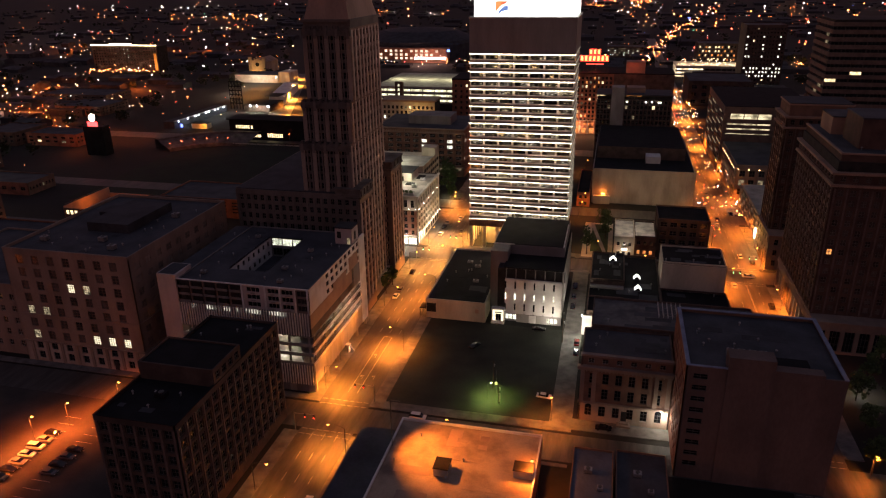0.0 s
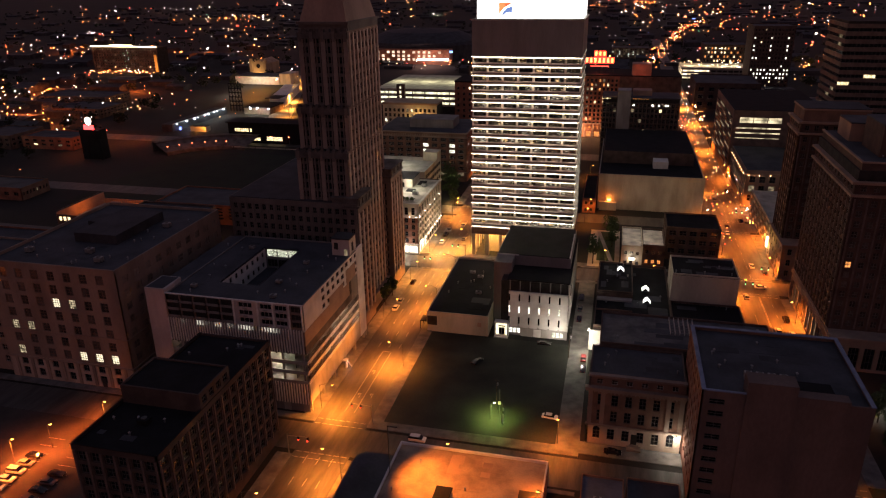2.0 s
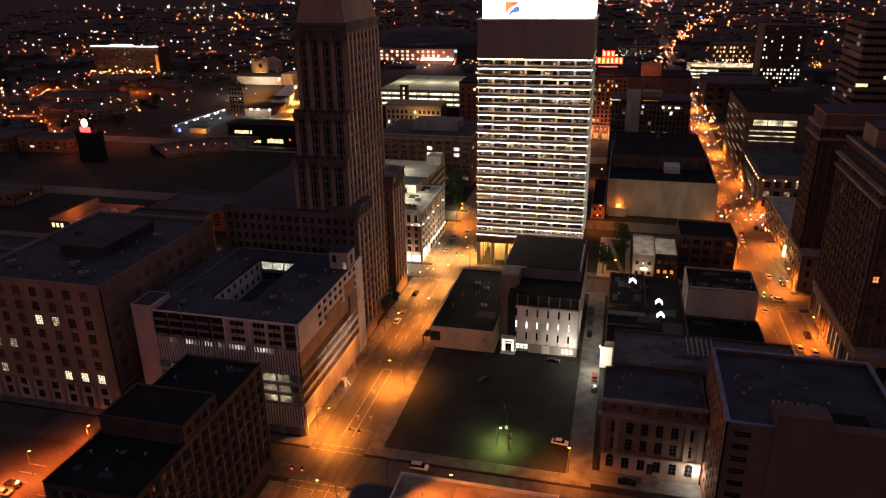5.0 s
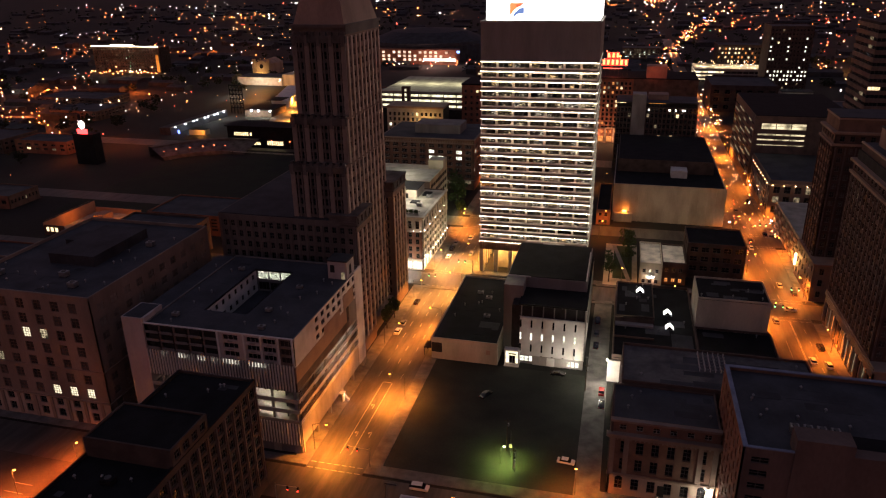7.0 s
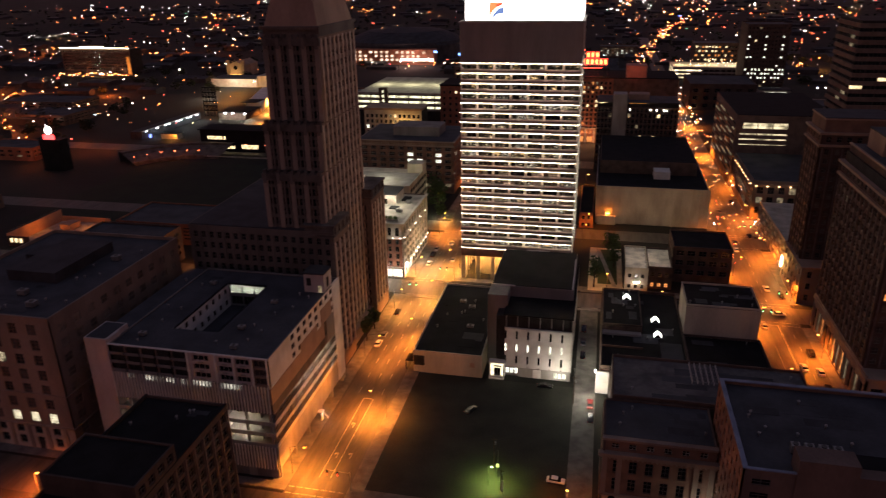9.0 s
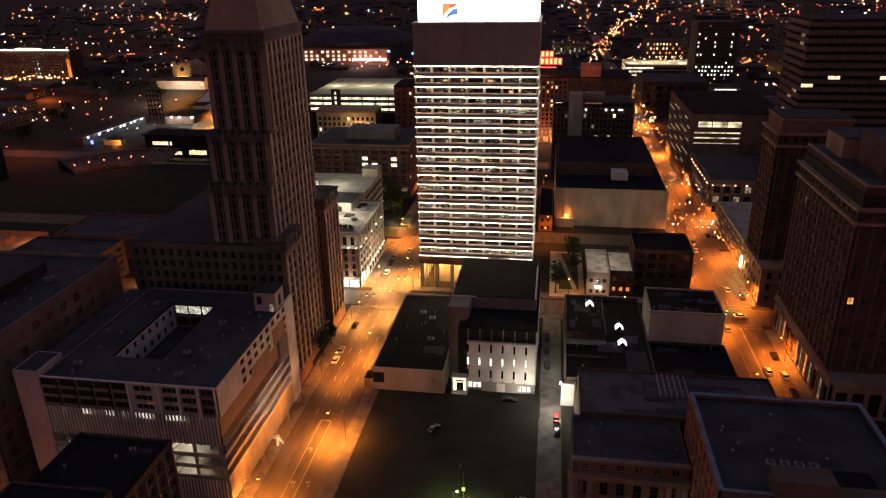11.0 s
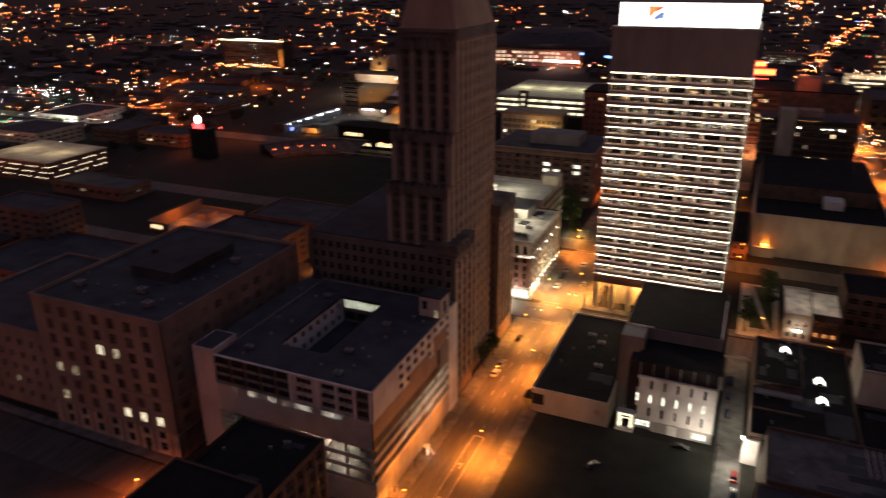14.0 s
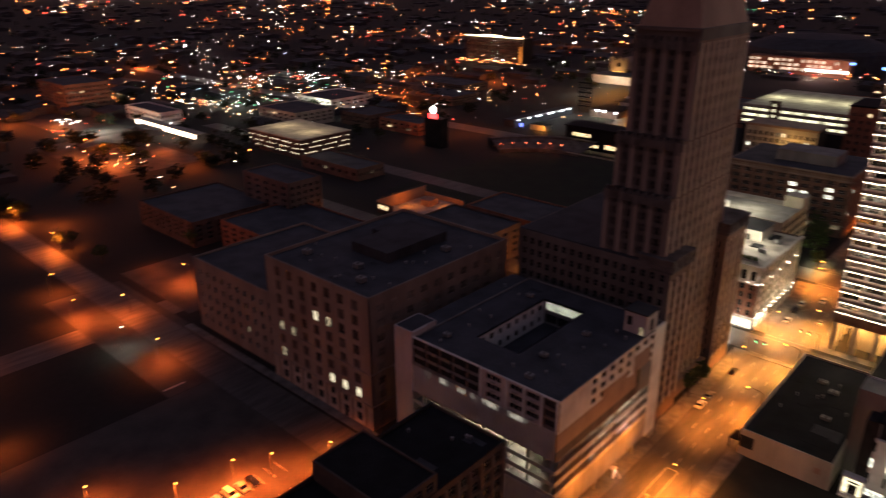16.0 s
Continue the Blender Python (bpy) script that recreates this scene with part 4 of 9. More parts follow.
def courthouse():
    t = thing("limestone_office_block", -104, 190, 0, "nine-storey limestone office block with a few lit windows", "office building")
    s = Shell(t, 31)
    x0, x1, y0, y1, z1 = -127.5, -81.0, 164.5, 224.0, 40.5
    s.plain("core", M_CORE, (x0 + 0.5, x1 - 0.5, y0 + 0.5, y1 - 0.5, 0, z1 - 1))
    bright = (glow("court_room", (1.0, 0.86, 0.58), 0.62, False, 0.35, 0.6), M_FRAME, 3, 4)
    low = (glow("court_room_dim", (1.0, 0.80, 0.5), 0.22, False, 0.9, 0.9), M_FRAME, 3, 4)
    lit = {(4, 2): bright, (5, 2): bright, (6, 2): bright, (3, 6): bright, (4, 6): low, (0, 4): low, (1, 4): low, (0, 2): low}
    # a stone base storey of taller openings, then eight plain storeys
    s.facade("n", (x0, y0), x1 - x0, 0, 8.1, 7, 2, 2.3, 2.7, sill=0.9, base=0.3, top=0.2, margin=3.0, recess=0.45, mat=M_BASESTONE, frame=M_FRAME, pane=M_GLASS, nx=2, nz=2)
    s.facade("n", (x0, y0), x1 - x0, 8.1, z1, 7, 7, 2.6, 3.1, sill=0.6, base=0.2, top=0.4, margin=3.0, recess=0.35, mat=M_LIME, frame=M_BROWN, pane=M_BLIND, pick=lambda c, r: lit.get((c, r + 2)), nx=2, nz=3)
    s.facade("e", (x1, y0), y1 - y0, 0, z1, 10, 9, 2.7, 2.4, sill=0.4, base=0.1, top=0.4, margin=1.2, recess=0.2, mat=M_LIME, frame=M_LIME, pane=M_DULL)
    s.facade("w", (x0, y1), y1 - y0, 0, z1, 10, 9, 2.7, 2.4, sill=0.4, base=0.1, top=0.4, margin=1.2, recess=0.2, mat=M_LIME, frame=M_LIME, pane=M_DULL)
    s.plain("quoin", M_LIME, *[(x0 + 2.5 + k * 5.79, x0 + 3.5 + k * 5.79, y0 - 0.25, y0 - 0.01, 0.1, 7.5) for k in range(8)])
    s.plain("string_course", M_LIME, (x0 - 0.35, x1 + 0.35, y0 - 0.35, y1, 7.6, 8.0), (x0 - 0.25, x1 + 0.25, y0 - 0.25, y1, 17.9, 18.2))
    s.plain("entrance", M_CORE, (-93.4, -91.8, y0 - 0.06, y0 - 0.01, 0.1, 3.4))
    parapet(s, x0, x1, y0, y1, z1, 1.0, 0.5, M_LIME)
    s.plain("roof", M_ROOF, (x0 + 0.5, x1 - 0.5, y0 + 0.5, y1, z1 - 1, z1))
    s.plain("penthouse", M_ROOFDARK, (-112, -96, 186, 212, z1, z1 + 3.2), (-118, -113, 200, 208, z1, z1 + 2.0))
    s.finish()
    roof_patches(t, x0 + 2, x1 - 2, y0 + 2, 185, z1, 10, 7)
    roof_vents(x0 + 3, x1 - 3, y0 + 3, 184, z1, 8, 3)
    roof_vents(-94, -85, 186, 218, z1, 5, 4)
    for x, y in ((-92, 172), (-100, 178), (-90, 205), (-120, 175)):
        roof_unit(x, y, z1, 2.4, 2.0, 1.6)
    t = thing("limestone_wing", -150, 190, 0, "lower limestone wing in shade beside the office block", "office building")
    s = Shell(t, 32)
    s.plain("core", M_CORE, (-176.5, -128, 167.5, 216, 0, 25))
    s.facade("n", (-177.0, 167.0), 49.5, 0, 26, 10, 5, 1.7, 2.2, sill=1.2, base=2.0, top=2.0, margin=1.5, mat=M_LIME, frame=M_PALEFRAME, pick=lambda c, r: G_ROOM_DIM if (c, r) == (6, 1) else None)
    s.facade("w", (-177.0, 216.0), 49, 0, 26, 10, 5, 1.7, 2.2, sill=1.2, base=2.0, top=2.0, margin=1.5, mat=M_LIME, frame=M_PALEFRAME)
    s.plain("roof", M_ROOF, (-176.9, -127.6, 167.1, 215.9, 25, 26.02))
    s.plain("side_wall", M_LIME, (-127.7, -127.55, 167.4, 215.5, 0, 25))
    parapet(s, -177.0, -127.6, 167.0, 216.0, 26.0, 0.8, 0.4, M_LIME)
    s.finish()


courthouse()


# ---- dark corner block ----
M_NIGHTBRICK = material("soot_brown_brick", (0.085, 0.06, 0.05), 0.9, var=0.25, scale=0.25, fine=6.0, second=(0.05, 0.035, 0.03))
M_NIGHTPIER = material("dull_brown_pier", (0.15, 0.11, 0.095), 0.9, var=0.22, scale=0.3, fine=4.0, second=(0.09, 0.065, 0.056))


def dark_block():
    t = thing("dark_office_block", -36, 126, 0, "dark brick office block with rows of recessed windows and black roofs", "office building")
    s = Shell(t, 41)
    x0, x1, y0, y1, z1 = -46.4, -25.8, 101.4, 151.7, 31.5
    ya, yb, zp = 118.2, 131.2, 35.6
    s.plain("core", M_CORE, (x0 + 0.6, x1 - 0.6, y0 + 0.6, y1 - 0.5, 0, 30.4))
    dim = clutter("dark_block_room", (1.0, 0.7, 0.45), 0.03, 0.6, 0.62)
    s.facade("e", (x1, y0), y1 - y0, 0, z1, 14, 8, 2.1, 2.5, sill=0.7, base=3.0, top=1.4, margin=0.5, recess=0.5, mat=M_NIGHTBRICK, pier=0.5, piermat=M_NIGHTPIER, nx=2, nz=2, frame=M_FRAME, pane=dim)
    s.facade("n", (x0, y0), x1 - x0, 0, z1, 6, 8, 2.0, 2.4, sill=0.8, base=3.0, top=1.4, margin=0.5, recess=0.5, mat=M_NIGHTBRICK, pier=0.5, piermat=M_NIGHTPIER)
    s.facade("w", (x0, y1), y1 - y0, 0, z1, 14, 8, 2.0, 2.4, sill=0.8, base=3.0, top=1.4, margin=0.5, recess=0.5, mat=M_NIGHTBRICK)
    s.plain("end_wall", M_NIGHTBRICK, (x0, x1, y1 - 0.4, y1, 0, z1))
    # raised storey across the middle
    s.facade("e", (x1 - 0.02, ya), yb - ya, z1, zp, 4, 1, 1.9, 2.0, sill=0.9, margin=0.4, recess=0.4, mat=M_NIGHTBRICK, pane=M_GLASS)
    s.plain("raised_wall", M_NIGHTBRICK, (x0 + 0.4, x1 - 0.45, ya, ya + 0.4, z1 - 1, zp), (x0 + 0.4, x1 - 0.45, yb - 0.4, yb, z1 - 1, zp), (x0 + 0.4, x0 + 0.8, ya + 0.4, yb - 0.4, z1 - 1, zp))
    s.plain("roof", M_BLACK, (x0 + 0.5, x1 - 0.5, y0 + 0.5, ya, 30.4, 30.9), (x0 + 0.5, x1 - 0.5, yb, y1 - 0.4, 30.4, 30.9), (x0 + 0.8, x1 - 0.45, ya + 0.4, yb - 0.4, zp - 0.9, zp - 0.4))
    s.plain("coping", M_BLACK, (x1 - 0.6, x1 + 0.08, y0, y1, z1, z1 + 0.14), (x0 - 0.08, x1 - 0.6, y0 - 0.08, y0 + 0.5, z1, z1 + 0.14), (x0 - 0.08, x0 + 0.5, y0 + 0.5, y1, z1, z1 + 0.14))
    s.finish()
    roof_patches(t, x0 + 2, x1 - 2, y0 + 2, ya - 2, 30.9, 7, 8, (M_BLACK, M_ROOFDARK))
    roof_patches(t, x0 + 2, x1 - 2, yb + 2, y1 - 2, 30.9, 6, 9, (M_BLACK, M_ROOFDARK))
    roof_vents(x0 + 3, x1 - 3, yb + 3, y1 - 3, 30.9, 4, 5)
    roof_vents(x0 + 3, x1 - 3, y0 + 3, ya - 3, 30.9, 5, 6)
    roof_unit(-36, 112, 30.9, 2.6, 2.0, 1.3, mat=M_BLACK, label="black-painted unit on the dark roof")


dark_block()


# ---- low building with the gravel roof ----
def front_building():
    t = thing("low_commercial_building", 31, 118, 0, "low commercial building with a worn gravel roof and pale parapet", "commercial building")
    s = Shell(t, 51)
    s.plain("wall", M_BRICK, (12.2, 50.2, 80, 145.4, 0, 8.9))
    s.plain("roof", M_ROOFTAN, (12.6, 49.8, 80.4, 145.0, 8.9, 9.1), label="worn tan gravel roof")
    s.plain("parapet", M_WHITE, (12.2, 50.2, 144.9, 145.4, 8.9, 9.75), (49.8, 50.2, 80, 144.9, 8.9, 9.7), (12.2, 12.6, 80, 144.9, 8.9, 9.7))
    roof_patches(t, 14, 48, 110, 144, 9.1, 9, 14, (M_ROOFTAN, M_TAN, M_ROOFTAN))
    roof_vents(15, 46, 112, 143, 9.1, 5, 9)
    t2 = thing("dark_roofed_annex", 7, 118, 0, "dark-roofed single-storey annex with a chamfered corner", "commercial building")
    v = [(2, 80), (12.1, 80), (12.1, 141.2), (4.0, 141.2), (2.0, 139.2)]
    n = len(v)
    raw("wall", [(x, y, 0) for x, y in v] + [(x, y, 8.4) for x, y in v], [tuple(range(n, 2 * n))] + [(i, (i + 1) % n, (i + 1) % n + n, i + n) for i in range(n)], M_DARKBRICK, t2)
    w = [(2.3, 80.3), (12.0, 80.3), (12.0, 140.9), (4.1, 140.9), (2.3, 139.1)]
    raw("roof", [(x, y, 8.42) for x, y in w] + [(x, y, 8.5) for x, y in w], [tuple(range(n, 2 * n))] + [(i, (i + 1) % n, (i + 1) % n + n, i + n) for i in range(n)], M_ROOF, t2)
    for x, y, w_, d_ in ((27.8, 126.6, 3.6, 4.4), (47.3, 129.6, 4.6, 3.6)):
        u = thing("roof_hatch_house", x, y, 9.1, "small pale box with a black lid on the gravel roof", "roof hatch", "rooftop boxes")
        part("box", boxes((x - w_ / 2, x + w_ / 2, y - d_ / 2, y + d_ / 2, 9.1, 11.2)), M_BEIGE, u, bevel=0.04)
        part("lid", boxes((x - w_ / 2 - 0.15, x + w_ / 2 + 0.15, y - d_ / 2 - 0.15, y + d_ / 2 + 0.15, 11.2, 11.4)), M_BLACK, u)


front_building()


def front_right():
    """Two low roofs between the gravel-roofed building and the tall block."""
    for x0, x1, y1, z, m, lab in ((58.5, 68.5, 144.6, 7.6, M_ROOFBLUE, "low shop with a patched grey roof"), (69.2, 81.5, 146.4, 7.0, M_ROOF, "low shop with a dark patched roof")):
        t = thing("low_shop", (x0 + x1) / 2, 120, 0, lab, "commercial building")
        s = Shell(t, 55)
        s.plain("wall", M_BRICK, (x0, x1, 90, y1, 0, z))
        s.plain("roof", m, (x0 + 0.3, x1 - 0.3, 90.3, y1 - 0.3, z, z + 0.1))
        parapet(s, x0, x1, 90, y1, z, 0.6, 0.3, M_BROWN)
        roof_unit((x0 + x1) / 2 - 1, y1 - 9, z + 0.1, 2.0, 1.6, 1.1)
        roof_unit((x0 + x1) / 2 + 2, y1 - 15, z + 0.1, 1.4, 1.4, 0.9)


front_right()


# ---- dark tower with the bluish roof ----
def right_tower():
    t = thing("plain_brick_tower", 102, 165, 0, "nine-storey brick block with a blank party wall and bluish roof", "apartment building")
    s = Shell(t, 61)
    x0, x1, y0, y1, z1 = 84.0, 120.0, 148.5, 181.0, 33.0
    s.plain("core", M_CORE, (x0 + 0.5, x1 - 0.5, y0 + 0.5, y1 - 0.5, 0, z1 - 1.2))
    # redder brick on this side stands in for reddish street light
    s.facade("w", (x0, y1), y1 - y0, 0, z1, 9, 9, 1.4, 1.9, base=3.0, top=1.2, margin=0.8, mat=M_BRICK, frame=M_PALEFRAME, lit=0.02, litmats=(G_ROOM_DIM,))
    s.facade("n", (x0, y0), 7.0, 0, z1, 1, 9, 3.4, 1.5, base=3.0, top=1.2, margin=0.6, mat=M_PARTY)
    s.plain("party_wall", M_PARTY, (x0 + 7.0, x1, y0 + 0.02, y0 + 0.5, 0, z1))
    s.plain("bulkhead", M_PARTY, (x0 + 9.5, x0 + 20, y0 - 0.3, y0 + 4.5, 0, z1 + 3.4), (x0 + 20, x0 + 31, y0 + 0.02, y0 + 3, z1, z1 + 0.8))
    s.plain("side_wall", M_BROWN, (x1 - 0.5, x1, y0 + 0.5, y1, 0, z1), (x0 + 0.5, x1 - 0.5, y1 - 0.5, y1, 0, z1))
    s.plain("roof", M_ROOF, (x0 + 0.4, x1 - 0.5, y0 + 0.5, y1 - 0.5, z1 - 1.2, z1 - 0.9), label="dark patched membrane roof")
    s.plain("coping", material("painted_coping", (0.2, 0.24, 0.34), 0.6, var=0.25, scale=0.3, fine=3.0, second=(0.12, 0.145, 0.21)), (x0 - 0.1, x0 + 0.9, y0, y1, z1, z1 + 0.25), (x1 - 0.9, x1 + 0.1, y0, y1, z1, z1 + 0.25), (x0 + 0.9, x1 - 0.9, y1 - 0.9, y1 + 0.1, z1, z1 + 0.25), (x0 + 0.9, x0 + 9.5, y0 - 0.1, y0 + 0.6, z1, z1 + 0.25))
    s.plain("roof_pit", M_BLACK, (x0 + 21, x0 + 29, y0 + 4, y0 + 9, z1 - 0.9, z1 - 0.3))
    s.finish()
    roof_patches(t, x0 + 2, x1 - 2, y0 + 10, y1 - 2, z1 - 0.9, 10, 12)
    roof_vents(x0 + 3, x1 - 3, y0 + 11, y1 - 3, z1 - 0.9, 8, 7)
    for i in range(4):
        roof_unit(x0 + 11 + i * 2.6, y0 + 8.5, z1 - 0.9, 1.7, 1.7, 1.9)


right_tower()


# ---- classical club building ----
def club_building():
    t = thing("classical_brick_building", 71, 190, 0, "classical brick building with stone ground floor and deep cornice", "historic building")
    s = Shell(t, 71)
    x0, x1, y0, y1 = 58.5, 83.5, 168.6, 185.8
    s.plain("core", M_CORE, (x0 + 0.5, x1 - 0.5, y0 + 0.5, y1 - 0.5, 0, 17), (x0 + 0.5, x1 - 0.5, y0 + 1.3, y1 - 0.5, 17, 21))
    s.plain("rear_wall", M_DARKBRICK, (x1 - 0.5, x1, y0 + 0.9, y1, 0, 21.2))
    s.facade("n", (x0, y0), x1 - x0, 0, 6.4, 6, 1, 1.9, 3.5, sill=1.3, base=0.4, top=0.6, margin=0.8, recess=0.5, mat=M_BASESTONE, frame=M_FRAME, nz=3)
    s.facade("n", (x0, y0), x1 - x0, 6.4, 17.2, 6, 2, 1.8, 3.5, sill=0.9, base=0.2, top=0.6, margin=1.6, recess=0.5, mat=M_BROWN, frame=M_FRAME, nz=3)
    for c in (0, 5):
        # arched heads over the end bays
        xc = x0 + 0.8 + (c + 0.5) * (x1 - x0 - 1.6) / 6
        for r, d, m, nm in ((1.35, 0.16, M_BASESTONE, "arch_ring"), (0.95, 0.2, M_GLASS, "lunette")):
            v = [(xc + r * math.cos(math.pi * k / 12), 0, 4.95 + r * math.sin(math.pi * k / 12)) for k in range(13)]
            n = len(v)
            raw(nm, [(x, y0 - d, z) for x, _, z in v] + [(x, y0, z) for x, _, z in v], [tuple(reversed(range(n)))] + [(k, (k + 1) % n, (k + 1) % n + n, k + n) for k in range(n)], m, t)
    s.facade("w", (x0, y1), y1 - y0, 0, 21.2, 4, 5, 1.5, 2.4, sill=1.1, base=0.4, top=1.0, margin=1.6, recess=0.5, mat=M_DARKBRICK, frame=M_PALEFRAME)
    s.facade("n", (x0, y0 + 0.4), x1 - x0, 18.4, 21.2, 6, 1, 1.6, 1.5, sill=0.6, margin=0.8, recess=0.4, mat=M_BROWN, frame=M_PALEFRAME)
    s.plain("attic_back", M_CORE, (x0 + 0.1, x1 - 0.1, y0 + 0.8, y0 + 1.3, 17, 21.2))
    s.plain("cornice", M_LIME, (x0 - 0.7, x1 + 0.3, y0 - 0.8, y0 + 0.4, 17.2, 17.7), (x0 - 1.0, x1 + 0.5, y0 - 1.1, y0 + 0.4, 17.7, 18.4), (x0 - 0.3, x1 + 0.2, y0 - 0.4, y0 + 0.4, 6.1, 6.6), (x0 - 0.2, x1 + 0.2, y0 + 0.1, y0 + 1.4, 21.2, 21.8))
    for i in range(24):
        xx = x0 + 0.4 + i * 1.06
        s.plain("modillion", M_LIME, (xx, xx + 0.35, y0 - 0.75, y0 - 0.05, 16.8, 17.2))
    for xx in (x0, x0 + 3.3, x1 - 4.6, x1 - 1.2):
        s.plain("pilaster", M_LIME, (xx, xx + 1.2, y0 - 0.28, y0 - 0.02, 6.6, 16.8))
    s.plain("steps", M_LIME, (69.6, 73.4, y0 - 2.0, y0 - 0.02, 0.16, 0.7), (70.2, 72.8, y0 - 1.2, y0 - 0.02, 0.7, 1.2))
    s.plain("front_door", M_CORE, (70.6, 72.2, y0 - 0.06, y0 - 0.01, 1.2, 4.4))
    s.plain("roof", M_ROOF, (x0 + 0.4, x1, y0 + 1.3, y1, 21, 21.25))
    parapet(s, x0 + 0.1, x1, y0 + 1.4, y1, 21.25, 0.4, 0.4, M_DARKBRICK)
    s.finish()
    roof_patches(t, x0 + 2, x1 - 1, y0 + 3, y1 - 2, 21.25, 6, 13, (M_ROOFDARK, M_ROOF))
    roof_vents(x0 + 2, x1 - 2, y0 + 4, y1 - 3, 21.25, 4, 8)
    # wall lantern that lights the corner
    w = thing("wall_lantern", 82.2, 168.2, 5.6, "bright white lantern on the stone corner", "wall lamp")
    bm = bmesh.new()
    bmesh.ops.create_icosphere(bm, subdivisions=2, radius=0.45)
    bmesh.ops.translate(bm, verts=bm.verts, vec=(82.2, 167.4, 5.4))
    part("globe", bm, glow("lantern_globe", (1, 0.95, 0.82), 18, False), w)
    part("bracket", boxes((82.1, 82.3, 167.4, 168.6, 5.9, 6.0)), M_POLE, w)
    lamp_light("bulb", (82.0, 166.6, 4.6), COOL, 600, "POINT", 0.3, parent=w)


club_building()

# ---- low building and bank on the far edge of the lot ----
def lot_edge():
    t = thing("low_flat_building", 10, 250, 0, "low flat-roofed building with a pale blank side wall", "commercial building")
    s = Shell(t, 81)
    s.plain("wall", M_BEIGE, (-1.3, 21.3, 223.3, 276.5, 0, 7.3))
    s.plain("roof", M_BLACK, (-0.9, 20.9, 223.7, 276.1, 7.3, 7.4))
    s.plain("parapet", M_BEIGE, (-1.3, 21.3, 223.3, 223.7, 7.3, 8.0), (20.9, 21.3, 223.7, 276.5, 7.3, 8.0), (-1.3, -0.9, 223.7, 276.5, 7.3, 8.0), (-0.9, 20.9, 276.1, 276.5, 7.3, 8.0))
    s.plain("vent_panel", M_TAN, (17.4, 18.8, 223.2, 223.3, 3.6, 5.2))
    s.plain("awning", M_BLACK, (-4.2, -1.3, 224.2, 228.6, 3.2, 3.5), (-4.2, -4.0, 224.2, 224.4, 0.16, 3.2), (-4.2, -4.0, 228.4, 228.6, 0.16, 3.2))
    s.plain("dark_doorway", M_CORE, (-1.2, 2.4, 223.24, 223.3, 2.6, 6.2))
    roof_patches(t, 0, 20, 226, 274, 7.4, 9, 21, (M_BLACK, M_BLACK, M_ROOFDARK))
    roof_vents(1, 19, 228, 272, 7.4, 6, 11)
    for x, y in ((12, 258), (14, 243), (8, 262)):
        roof_unit(x, y, 7.4, 2.2, 1.6, 1.0)

    t = thing("bank_branch_building", 36, 246, 0, "white concrete office building with slot windows, floodlit at one side", "office building")
    s = Shell(t, 82)
    x0, x1, y0, y1 = 24.6, 49.2, 226.0, 272.0
    s.plain("core", M_CORE, (x0 + 0.6, x1 - 0.6, y0 + 1.2, y1 - 0.6, 0, 21))
    # white fins with slots between
    cols = 6
    cw = (x1 - 28.0) / cols
    for i in range(cols + 1):
        xa = 28.0 + i * cw
        if i < cols:
            s.plain("white_panel", M_WHITE, (xa + 0.62, xa + cw - 0.02, y0, y0 + 0.9, 3.6, 17.4))
        for z in (4.6, 8.9, 13.4):
            if i < cols:
                lit = G_ROOM_COOL if abs(z - 8.9) < 0.1 else M_GLASS
                s.windows.append(((xa + 0.31, y0 + 0.55, z + 1.5), 0, window_mesh(0.62, 2.7, lit, M_FRAME, 1, 1)))
        if i < cols:
            s.plain("slot_spandrel", M_WHITE, (xa, xa + 0.62, y0 + 0.5, y0 + 0.9, 3.6, 4.6), (xa, xa + 0.62, y0 + 0.5, y0 + 0.9, 7.5, 8.9), (xa, xa + 0.62, y0 + 0.5, y0 + 0.9, 11.8, 13.4), (xa, xa + 0.62, y0 + 0.5, y0 + 0.9, 16.3, 17.4))
    s.facade("e", (x1, y0), y1 - y0, 3.6, 21.5, 12, 4, 0.7, 2.6, sill=1.0, margin=0.6, mat=M_CONC, nx=1, nz=1)
    s.plain("upper_storey", M_GREY, (28.0, x1 - 0.2, y0 + 1.6, y0 + 2.0, 17.4, 21.5))
    for i in range(7):
        xa = 28.2 + i * cw
        s.plain("upper_pier", M_GREY, (xa, xa + 0.35, y0 + 0.7, y0 + 1.6, 17.4, 21.5))
    s.plain("main_roof", M_BLACK, (27.4, x1, y0 + 0.6, y1, 21.5, 21.9))
    s.plain("stair_tower", M_GREY, (21.6, 28.0, y0 + 6.5, 262.0, 0, 25.6))
    s.plain("lobby_wall", M_WHITE, (24.8, 28.0, y0 + 0.9, y0 + 6.5, 0, 4.4))
    s.plain("penthouse", M_GREY, (28.0, 48.4, 240.0, 272.0, 21.9, 25.6))
    s.plain("penthouse_roof", M_BLACK, (21.9, 48.1, 240.3, 271.7, 25.6, 25.8))
    s.plain("roof_trim", M_WHITE, (21.6, 29.5, 239.8, 240.1, 25.6, 26.0), (47.8, 48.2, 240.1, 266, 25.6, 26.0), (30, 38, 271.4, 271.7, 25.6, 26.1))
    s.plain("ground_wall", M_CONC, (32.6, x1 - 0.2, y0 + 0.3, y0 + 0.7, 0, 3.6), (28, 32.6, y0 + 0.9, y0 + 1.3, 0, 3.6))
    s.plain("soffit", M_CONC, (28, x1, y0, y0 + 3.0, 3.3, 3.6))
    s.plain("service_door", M_WHITE, (37.2, 39.8, y0 + 0.22, y0 + 0.3, 0.1, 3.2))
    s.finish()
